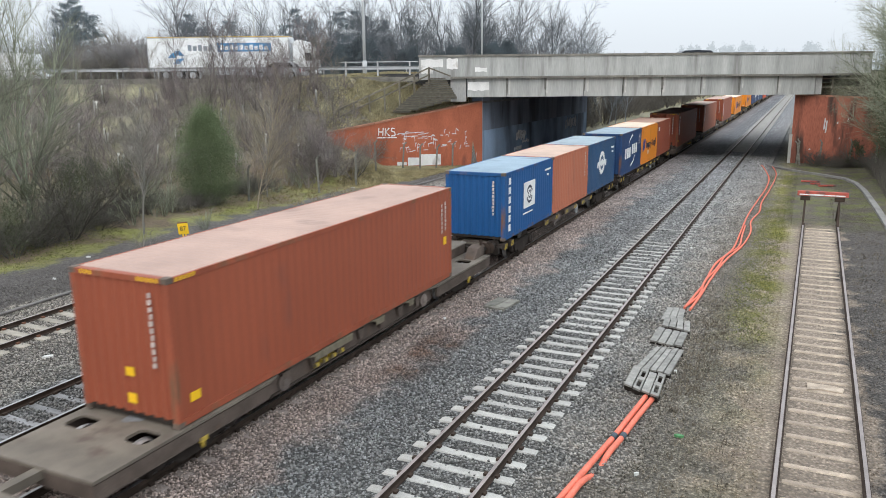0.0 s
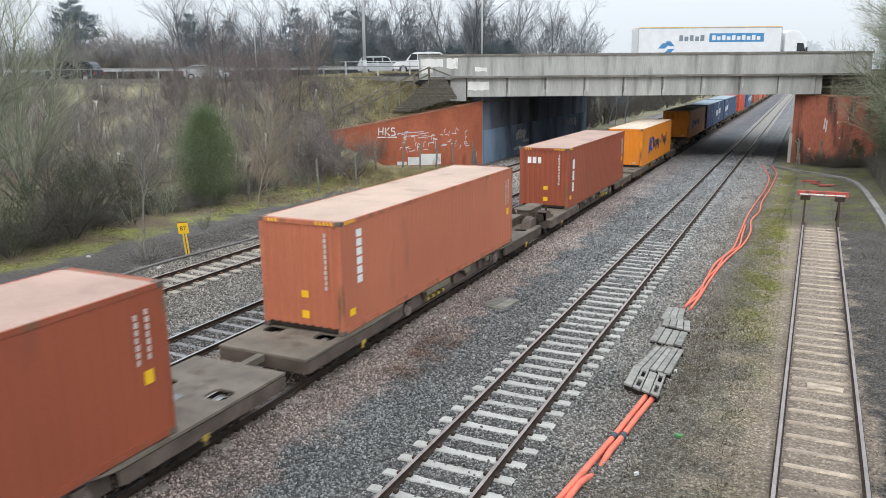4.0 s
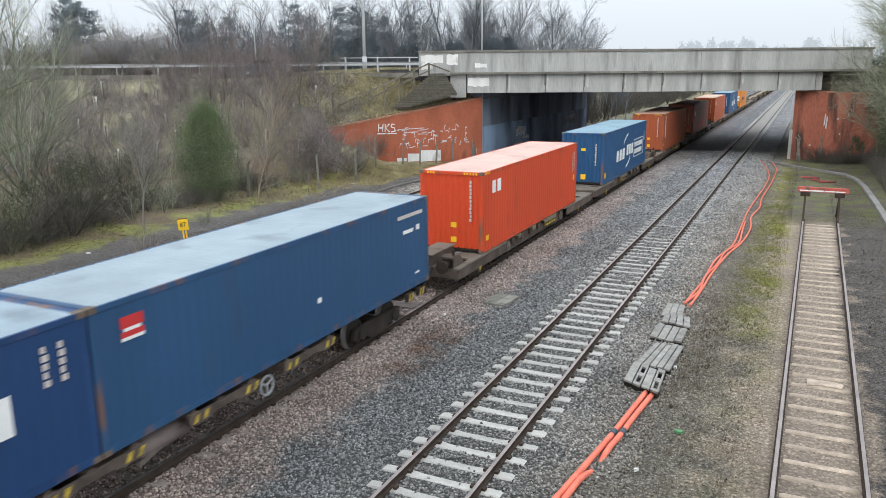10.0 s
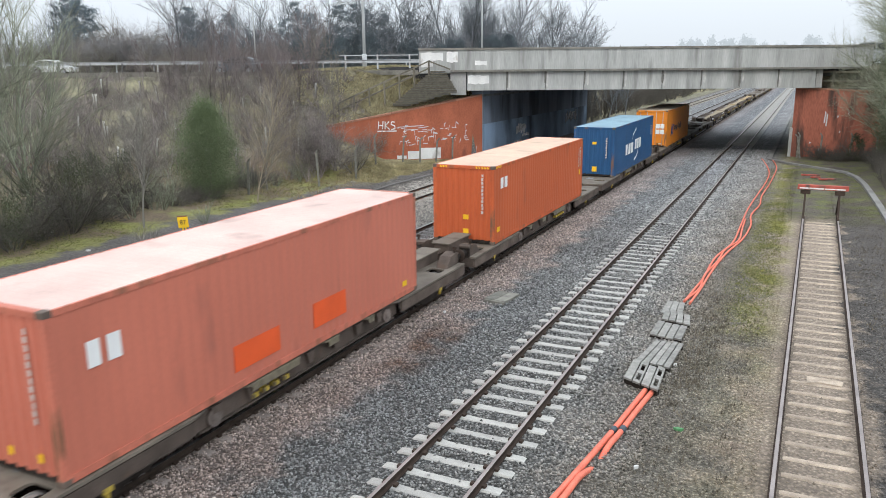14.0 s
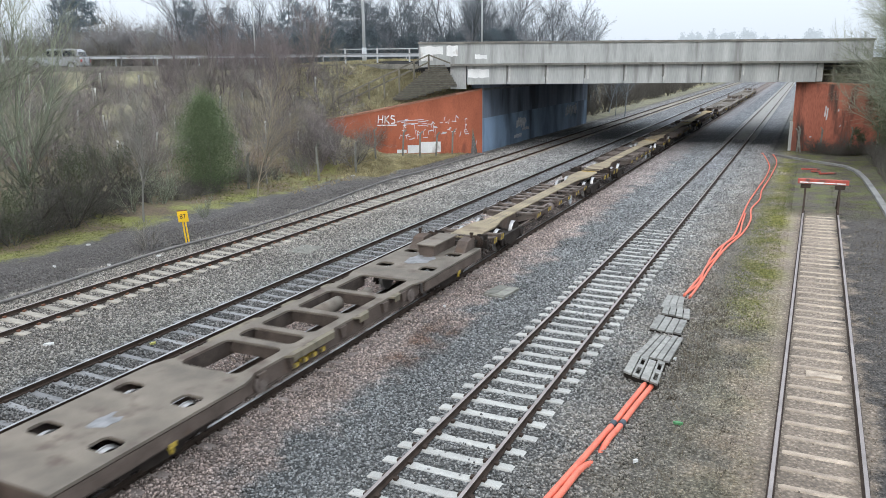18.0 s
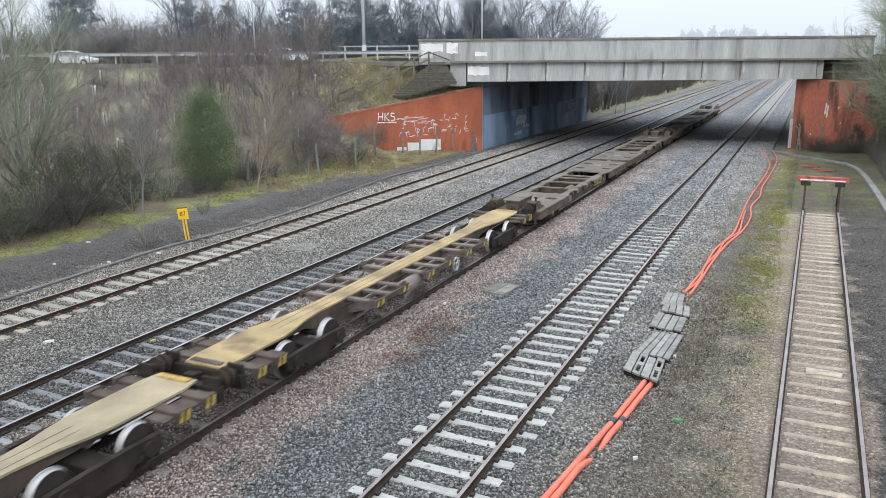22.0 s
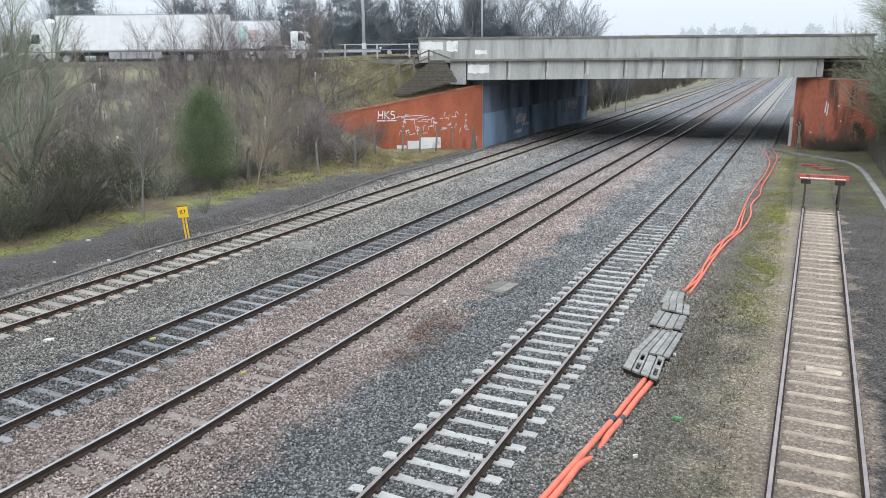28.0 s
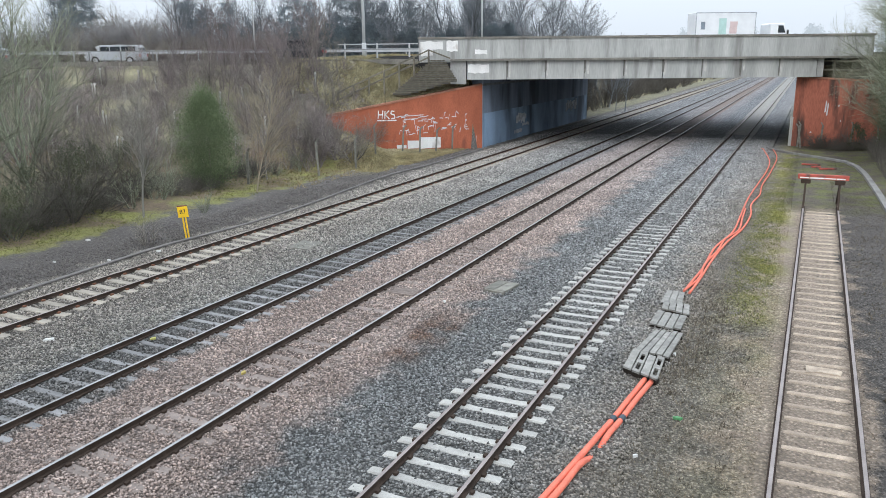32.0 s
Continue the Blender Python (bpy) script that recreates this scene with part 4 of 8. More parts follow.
HC, STD, LOWZ, HIGHZ = 2.896, 2.591, 0.985, 1.150
SPEC = [
    (9.8, RB, FT40, HC, LOWZ, "red-brown forty-foot container with a pinkish roof and yellow labels", False, red_marks(HC)),
    (26.8, SB, FT20, STD, HIGHZ, "bright blue twenty-foot container with white emblem and rusty posts", False, [("side", "white", [(0.46, 0.68, 0.3 + i * 0.36, 0.56 + i * 0.36) for i in range(6)] + [(2.2, 3.6, 0.9, 1.95), (2.15, 3.3, 0.66, 0.72), (FT20 - 1.1, FT20 - 0.3, 2.12, 2.2), (FT20 - 0.85, FT20 - 0.6, 1.9, 1.98)]), ("over", "dark", ring(2.9, 1.42, 0.27, 0.37, 20, 160, 9) + ring(2.9, 1.42, 0.27, 0.37, 200, 340, 9) + ring(2.9, 1.42, 0.10, 0.18, n=8)), ("end", "pale", code(STD, 10, 0.42, 0.13))]),
    (32.9, OB, FT20, STD, HIGHZ, "orange-brown twenty-foot container with plain sides", False, [("side", "pale", code(STD, 9, FT20 - 0.6, 0.12, 2.3))]),
    (39.0, GB, FT20, STD, HIGHZ, "blue twenty-foot container with a white round emblem", False, [("side", "white", ring(3.0, 1.4, 0.40, 0.62) + ring(3.0, 1.4, 0.02, 0.2, n=6) + [(2.3, 3.7, 1.28, 1.5), (2.0, 2.24, 1.18, 1.5), (3.76, 4.0, 1.18, 1.5), (FT20 - 0.9, FT20 - 0.3, 2.0, 2.1), (FT20 - 0.8, FT20 - 0.4, 1.75, 1.85)])]),
    (46.9, DB, FT20, STD, HIGHZ, "navy blue twenty-foot container with white lettering blocks and arcs", False, cma(FT20)),
    (53.0, YO, FT20, STD, HIGHZ, "yellow-orange twenty-foot container with blue emblem and dark lettering blocks", False, [("side", "blue", [(0.6, 0.9, 0.9, 1.7, 0.25), (0.95, 1.25, 1.0, 1.5, 0.25), (1.2, 1.5, 1.5, 1.7, 0.05)]), ("side", "dark", long_word(1.9, 5.6, 1.05, 1.52)), ("side", "white", [(2.5, 2.75, 0.6, 0.85)])]),
    (59.1, RB, FT20, STD, HIGHZ, "dull red-brown twenty-foot container", False, [("side", "white", [(0.6, 0.95, 1.9, 2.2)]), ("side", "pale", code(STD, 8, FT20 - 0.6, 0.12, 2.3))]),
    (69.2, RB, FT40, HC, LOWZ, "red-brown forty-foot container with an upright white word", False, red_marks(HC) + [("side", "white", [(0.75, 1.05, 1.0 + i * 0.28, 1.22 + i * 0.28) for i in range(6)])]),
    (87.1, OB, FT40, HC, LOWZ, "orange-brown forty-foot container with an upright white word", False, red_marks(HC) + [("side", "white", [(0.75, 1.0, 1.2 + i * 0.24, 1.39 + i * 0.24) for i in range(6)])]),
    (107.0, RB, FT40, HC, LOWZ, "red-brown forty-foot container with white letter shapes", False, red_marks(HC) + [("side", "white", letters(0.75, 1.2, 1.3, 1.75, 1, 0, 2) + letters(0.75, 1.2, 1.85, 2.3, 1, 0, 6) + letters(0.75, 1.2, 0.75, 1.2, 1, 0, 4)), ("end", "white", letters(1.35, 2.1, 2.15, 2.45, 3, 0, 8))]),
    (125.0, YO, FT40, STD, LOWZ, "yellow-orange forty-foot container with blue emblem and dark lettering blocks", False, lloyd(FT40)),
    (147.7, YO, FT40, STD, HIGHZ, "yellow-orange forty-foot container with blue emblem and dark lettering blocks", False, lloyd(FT40, -1.6)),
    (161.6, ("royal_blue", (20, 58, 124), (142, 170, 192)), FT20, STD, HIGHZ, "dark blue twenty-foot container with barred end doors", True, [("side", "yellow", [(5.4, 5.55, 1.1, 1.35), (5.4, 5.55, 1.6, 1.8)]), ("side", "pale", code(STD, 6, 5.3, 0.1, 2.2))]),
    (167.75, DB, FT40, STD, HIGHZ, "navy blue forty-foot container with white lettering blocks and arcs", False, cma(FT40)),
    (181.0, DB, FT20, STD, HIGHZ, "navy blue twenty-foot container with white lettering blocks and arcs", False, cma(FT20)),
    (187.1, GB, FT40, STD, HIGHZ, "plain steel-blue forty-foot container with a small red label", False, [("side", "red", [(0.6, 1.1, 2.06, 2.26), (0.6, 1.1, 1.9, 2.0)]), ("side", "white", [(0.66, 1.04, 2.0, 2.06), (0.6, 1.1, 1.84, 1.9), (6.3, 6.45, 0.9, 1.02), (10.6, 11.2, 1.7, 1.8), (11.4, 11.6, 1.7, 1.85), (11.3, 11.55, 0.4, 0.46)]), ("side", "pale", [(10.3, 11.8, 2.15, 2.25)])]),
    (203.6, OR, FT40, HC, LOWZ, "bright orange-red forty-foot container with a white emblem", False, red_marks(HC) + [("side", "white", letters(0.95, 1.95, 2.05, 2.5, 2, 0, 4))]),
    (221.4, MB, FT40, HC, LOWZ, "mid-blue forty-foot container with white lettering blocks and a framed panel", False, cma(FT40) + [("side", "white", [(8.2, 11.2, 0.75, 0.79), (8.2, 11.2, 1.85, 1.89), (8.2, 8.24, 0.75, 1.89), (11.16, 11.2, 0.75, 1.89)] + letters(8.4, 11.0, 1.4, 1.7, 11, 0, 3) + letters(8.4, 10.8, 0.95, 1.25, 10, 0, 5)), ("side", "yellow", [(0.3, 0.62, 0.35, 0.65)]), ("end", "yellow", [(1.0, 1.28, 0.3, 0.6), (1.05, 1.3, 1.9, 2.05)])]),
    (240.8, TB, FT40, HC, LOWZ, "orange-brown forty-foot container with an upright white word", False, red_marks(HC) + [("side", "white", [(0.75, 1.05, 1.05 + i * 0.28, 1.27 + i * 0.28) for i in range(6)])]),
    (257.9, SP, FT40, HC, LOWZ, "faded salmon forty-foot container with bright orange repaint patches", False, [("side", "white", letters(0.7, 1.5, 1.75, 2.2, 2, 0, 4)), ("end", "pale", code(HC, 12, 0.42, 0.12)), ("side", "orange", [(4.1, 5.6, 0.4, 0.95), (6.9, 8.3, 0.45, 1.05)]), ("end", "yellow", [(0.4, 0.52, 0.35, 0.5), (1.1, 1.22, 0.35, 0.5)]), ("side", "yellow", [(11.3, 11.55, 0.3, 0.45)])]),
    (276.3, RO, FT40, HC, LOWZ, "orange-red forty-foot container with a white emblem", False, red_marks(HC) + [("side", "white", letters(0.7, 1.5, 2.0, 2.4, 2, 0, 4))]),
    (295.5, MB, FT40, HC, LOWZ, "blue forty-foot container with white lettering blocks and arcs", False, cma(FT40) + [("end", "yellow", [(1.0, 1.28, 0.3, 0.6), (1.05, 1.3, 1.9, 2.05)])]),
    (313.9, YO, FT40, HC, LOWZ, "yellow-orange forty-foot container with end doors and white labels", True, lloyd(FT40, -1.6) + [("end", "white", [(0.2, 0.5, 1.05, 1.4), (0.55, 0.85, 1.05, 1.4), (0.2, 0.5, 1.5, 1.85), (0.55, 0.85, 1.5, 1.85), (1.5, 2.1, 2.3, 2.45)])]),
]
MOVING = []
for u, colour, length, high, z, label, doors, marks in SPEC:
    MOVING.append((build_container(colour, length, high, label, doors, marks), u, z, 0))


# ---- wagons ----
def wheelset(parent, y, r, gauge=0.7525, label="pale worn wheel"):
    for s in (-1, 1):
        w = part("wheel", shared(("wheel", r, s), lambda b: (tube(b, (s * 0.70, 0, 0), (s * 0.82, 0, 0), r, n=24, cap=False), tube(b, (s * 0.68, 0, 0), (s * 0.70, 0, 0), r + 0.03, n=24), tube(b, (s * 0.69, 0, 0), (s * 0.822, 0, 0), r * 0.985, n=24, mi=1), tube(b, (s * 0.82, 0, 0), (s * 0.9, 0, 0), 0.12, n=12, mi=1)), [WHEEL, DECK_DARK]), None, parent, label, at=pose(0, y, 0.16 + r))
    part("axle", shared(("axle", r), lambda b: tube(b, (-0.7, 0, 0), (0.7, 0, 0), 0.075, n=10), [DECK_DARK]), None, parent, at=pose(0, y, 0.16 + r))


def bogie(parent, y, r, base):
    for s in (-1, 1):
        def frame_side(b):
            x0, x1 = sorted((s * 0.93, s * 1.05))
            hi = r + (0.26 if r < 0.4 else 0.34)
            prism(b, [(-base / 2 - 0.35, r + 0.05), (-base / 2 - 0.3, hi), (-0.45, hi + 0.02), (0.45, hi + 0.02), (base / 2 + 0.3, hi), (base / 2 + 0.35, r + 0.05), (base / 2 - 0.35, r), (0.4, r - 0.12), (-0.4, r - 0.12), (-base / 2 + 0.35, r)], x0, x1, "x")
            for k in (-1, 1):
                tube(b, (s * 1.02, k * base / 2, r + 0.16), (s * 1.12, k * base / 2, r + 0.16), 0.15, n=10)
                for q in (-0.17, 0.17):
                    tube(b, (s * 1.0, k * base / 2 + k * q, r - 0.06), (s * 1.0, k * base / 2 + k * q, r + 0.12), 0.07, n=8)
        part("bogie_frame", shared(("bogie_frame", r, base, s), frame_side, [DECK_DARK]), None, parent, "grimy cast bogie side frame", at=pose(0, y, 0))
    part("bolster", shared(("bolster", r, base), lambda b: box(b, -1.0, 1.0, -0.25, 0.25, r - 0.05, r + 0.3), [DECK_DARK]), None, parent, at=pose(0, y, 0))
    for k in (-1, 1):
        wheelset(parent, y + k * base / 2, r)


def buffers(parent, y, d, z):
    for s in (-1, 1):
        bf = part("buffer", shared(("buffer", d), lambda b: (tube(b, (0, 0, 0), (0, d * 0.42, 0), 0.12, 0.10, n=12), box(b, -0.2, 0.2, min(0, -d * 0.06), max(0, -d * 0.06), -0.18, 0.18)), [DECK_DARK]), None, parent, at=pose(s * 0.87, y, z))
        part("buffer_head", shared(("buffer_head", d), lambda b: tube(b, (0, d * 0.42, 0), (0, d * 0.46, 0), 0.22, n=16), [RAIL_SIDE]), None, bf)


def gussets(b, x0, x1, y0, y1, q, z):
    """Plates across the corners of an opening in a deck, which round it off."""
    for cx, dx in ((x0, 1), (x1, -1)):
        for cy, dy in ((y0, 1), (y1, -1)):
            prism(b, [(cx - dx * 0.004, cy - dy * 0.004), (cx + dx * q, cy - dy * 0.004), (cx + dx * q * 0.36, cy + dy * q * 0.3), (cx - dx * 0.004, cy + dy * q)], z - 0.05, z - 0.003, "z")


def low_platform():
    """One half of a low twin platform wagon, 17.4 m of deck from y = 0.35: a bar to its twin at y = 0, buffers at the far end."""
    w = thing("platform_wagon", "low brown-grey steel container platform wagon with pocketed end decks", "railway wagon", "low platform wagons")
    L0, Z = 0.35, 0.975
    wide = (-1.28, -1.04, -0.5, 0.5, 1.04, 1.28)
    pockets = [(1, 1), (3, 1), (1, 3), (3, 3)]
    for key, y0, cuts in (("inner_end_deck", L0, (0.0, 1.3, 1.8, 3.25, 3.75, 4.62)), ("outer_end_deck", L0 + 12.96, (0.0, 0.97, 1.47, 2.95, 3.45, 4.44))):
        part("end_deck", shared(key, lambda b: (plate(b, wide, cuts, pockets, Z - 0.06, Z), [gussets(b, x0, x0 + 0.54, cuts[k], cuts[k + 1], 0.13, Z) for x0 in (-1.04, 0.5) for k in (1, 3)]), [DECK]), None, w, "dusty steel end deck with rectangular pockets", at=pose(0, y0, 0))
        long = cuts[-1]
        for s in (-1, 1):
            part("skirt", shared(("skirt", key, s), lambda b: box(b, min(s * 1.27, s * 1.2), max(s * 1.27, s * 1.2), 0.0, long, Z - 0.36, Z - 0.085), [DECK_SIDE]), None, w, at=pose(0, y0, 0))
            part("skirt_foot", shared(("skirt_foot", key, s), lambda b: box(b, min(s * 1.275, s * 1.16), max(s * 1.275, s * 1.16), 0.1, long - 0.1, Z - 0.385, Z - 0.361), [RUST_AND_SHADE]), None, w, at=pose(0, y0, 0))
            part("release_handle", shared(("release_handle", s), lambda b: (box(b, min(s * 1.2, s * 1.285), max(s * 1.2, s * 1.285), 0, 0.2, 0, 0.1), tube(b, (s * 1.24, 0.1, -0.12), (s * 1.24, 0.1, 0.0), 0.05, n=8)), [YELLOW_DIRTY]), None, w, "yellow release handle under the side sill", at=pose(0, y0 + 2.45, Z - 0.44))
        part("end_beam", shared("end_beam", lambda b: box(b, -1.199, 1.199, 0.0, 0.08, Z - 0.36, Z - 0.061), [DECK_SIDE]), None, w, at=pose(0, y0 if y0 < 1 else y0 + long - 0.08, 0))
        k = 1.15 if key == "outer_end_deck" else 0.6
        part("scuffed_patch", shared(("scuffed_patch", key), lambda b: prism(b, [(k * x, k * y) for x, y in ((-0.3, -0.5), (-0.12, -0.58), (0.1, -0.42), (0.34, -0.3), (0.3, -0.1), (0.38, 0.2), (0.22, 0.45), (0.05, 0.28), (-0.1, 0.3), (-0.2, 0.6), (-0.33, 0.55), (-0.3, 0.25), (-0.4, 0.05))], 0, 0.005, "z"), [GREY_PATCH]), None, w, "irregular blue-grey patch on the end deck", at=pose(0.05, y0 + 2.2, Z + 0.001))
    rows = [4.624, 4.92, 6.58, 6.85, 7.5, 7.74, 9.06, 9.3, 10.97, 11.2, 12.8, 12.956]

    def middle(b):
        plate(b, (-1.1, -0.82, 0.82, 1.1), rows, [(1, j) for j in (1, 3, 5, 7, 9)], Z - 0.065, Z - 0.004)
        for j in (1, 3, 5, 7, 9):
            gussets(b, -0.82, 0.82, rows[j], rows[j + 1], 0.18, Z - 0.004)
        for s in (-1, 1):
            for y, d in ((4.624, 1), (12.956, -1)):
                prism(b, [(s * 1.101, y), (s * 1.27, y), (s * 1.2, y + d * 0.28), (s * 1.101, y + d * 0.5)], Z - 0.06, Z - 0.006, "z")
    part("middle_deck", shared("middle_deck", middle, [DECK]), None, w, "steel middle deck with five open bays", at=pose(0, L0, 0))
    # beams and inner webs darker than the deck: the bays' shade put in colour
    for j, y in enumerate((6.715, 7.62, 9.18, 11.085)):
        part("cross_beam", shared("cross_beam", lambda b: box(b, -0.815, 0.815, -0.08, 0.08, Z - 0.36, Z - 0.066), [RUST_AND_SHADE]), None, w, at=pose(0, L0 + y, 0))
    for s in (-1, 1):
        part("side_sill", shared(("side_sill", s), lambda b: box(b, min(s * 1.0, s * 1.07), max(s * 1.0, s * 1.07), 4.63, 12.95, Z - 0.46, Z - 0.066), [DECK_SIDE]), None, w, "grimy brown side sill", at=pose(0, L0, 0))
        part("sill_flange", shared(("sill_flange", s), lambda b: box(b, min(s * 0.95, s * 1.13), max(s * 0.95, s * 1.13), 4.9, 12.7, Z - 0.5, Z - 0.462), [RUST_AND_SHADE]), None, w, at=pose(0, L0, 0))
        part("inner_web", shared(("inner_web", s), lambda b: box(b, min(s * 0.82, s * 0.86), max(s * 0.82, s * 0.86), 4.63, 12.95, Z - 0.4, Z - 0.066), [RUST_AND_SHADE]), None, w, at=pose(0, L0, 0))
        for k, (f0, f1) in enumerate(((6.2, 8.2), (9.1, 9.85), (11.0, 11.6))):
            part("side_flange", shared(("side_flange", s, k), lambda b: (prism(b, [(s * 1.101, f0), (s * 1.25, f0 + 0.15), (s * 1.25, f1 - 0.15), (s * 1.101, f1)], Z - 0.06, Z - 0.008, "z"), box(b, min(s * 1.22, s * 1.248), max(s * 1.22, s * 1.248), f0 + 0.17, f1 - 0.17, Z - 0.17, Z - 0.058)), [FLANGE]), None, w, "worn yellowish container locking plate", at=pose(0, L0, 0))
        for k in range(7):
            part("sill_bracket", shared(("sill_bracket", s), lambda b: prism(b, [(0.0, Z - 0.07), (0.3, Z - 0.07), (0.22, Z - 0.34), (0.08, Z - 0.34)], s * 1.07, s * 1.17, "x"), [DECK_SIDE]), None, w, at=pose(0, L0 + 5.2 + k * 1.08, 0))
        for k in range(4):
            part("spigot_bracket", shared(("spigot_bracket", s), lambda b: box(b, min(s * 1.07, s * 1.22), max(s * 1.07, s * 1.22), 0, 0.16, 0, 0.10), [YELLOW_DIRTY]), None, w, "yellow-painted bracket", at=pose(0, L0 + 6.4 + k * 0.36, Z - 0.36))
        for y in (5.3, 12.3):
            part("brake_disc", shared(("brake_disc", s), lambda b: (tube(b, (s * 1.07, 0, 0), (s * 1.16, 0, 0), 0.19, n=16), tube(b, (s * 1.16, 0, 0), (s * 1.18, 0, 0), 0.1, n=12)), [ARM_DUSTY]), None, w, at=pose(0, L0 + y, 0.66))
    part("air_tank", shared("air_tank", lambda b: (tube(b, (0, 0, 0), (0, 1.3, 0), 0.2, n=14), tube(b, (0, -0.07, 0), (0, 0, 0), 0.12, 0.2, n=14)), [DECK]), None, w, "cylindrical air tank in an open bay", at=pose(-0.4, L0 + 9.45, 0.7))
    part("brake_cylinder", shared("brake_cylinder", lambda b: tube(b, (0, 0, 0), (0, 0.5, 0), 0.14, 0.17, n=12), [DECK]), None, w, at=pose(-0.2, L0 + 11.6, 0.66))
    part("brake_pipe", shared("brake_pipe", lambda b: tube(b, (0.42, 0, 0), (0.42, 8.2, 0), 0.03, n=8), [ARM_DUSTY]), None, w, at=pose(0, L0 + 4.7, 0.66))
    for y in (2.52, 15.17):
        bogie(w, L0 + y, 0.365, 1.96)
    ye, d = L0 + 17.4, 1
    for s in (-1, 1):
        def horn(b):
            x0, x1 = sorted((s * 0.66, s * 1.06))
            prism(b, [(0, Z - 0.02), (-0.95, Z), (-0.6, Z + 0.34), (-0.12, Z + 0.40), (0, Z + 0.36)], x0, x1, "x")
        part("buffer_housing", shared(("buffer_housing", s), horn, [DECK_SIDE]), None, w, "sloping housing behind the buffer", at=pose(0, ye, 0))
        part("lamp_bracket", shared("lamp_bracket", lambda b: (box(b, -0.035, 0.035, -0.035, 0.035, 0, 0.16), box(b, -0.06, 0.06, -0.025, 0.025, 0.16, 0.24)), [RAIL_SIDE]), None, w, "upright lamp bracket", at=pose(s * 1.0, ye - 0.2, Z + 0.34))
    part("end_box", shared("end_box", lambda b: prism(b, [(-0.27, Z), (0.27, Z), (0.30, Z + 0.36), (-0.30, Z + 0.36)], -1.75, 0.0, "y"), [DECK_SIDE]), None, w, at=pose(0, ye, 0))
    part("end_table", shared("end_table", lambda b: box(b, -0.35, 0.35, -1.82, 0.08, Z + 0.36, Z + 0.40), [DECK]), None, w, "dusty top plate of the end box", at=pose(0, ye, 0))
    buffers(w, ye, d, Z + 0.12)
    part("draw_hook", shared("draw_hook", lambda b: (bar(b, (0, 0, 1.02), (0, 0.35, 1.0), 0.1), bar(b, (0, 0.3, 1.0), (0, 0.36, 0.7), 0.07)), [RAIL_SIDE]), None, w, at=pose(0, ye, 0))
    for s in (-0.3, 0.3):
        part("air_hose", shared("air_hose", lambda b: (bar(b, (0, 0, 0.95), (0, 0.18, 0.75), 0.05), bar(b, (0, 0.18, 0.75), (0, 0.4, 0.7), 0.05)), [RUBBER]), None, w, "black air hose", at=pose(s, ye, 0))
    part("bar_coupling", shared("bar_coupling", lambda b: bar(b, (0, 0, 0.86), (0, -0.47, 0.86), 0.2, 0.16), [DECK]), None, w, at=pose(0, L0, 0))
    return w


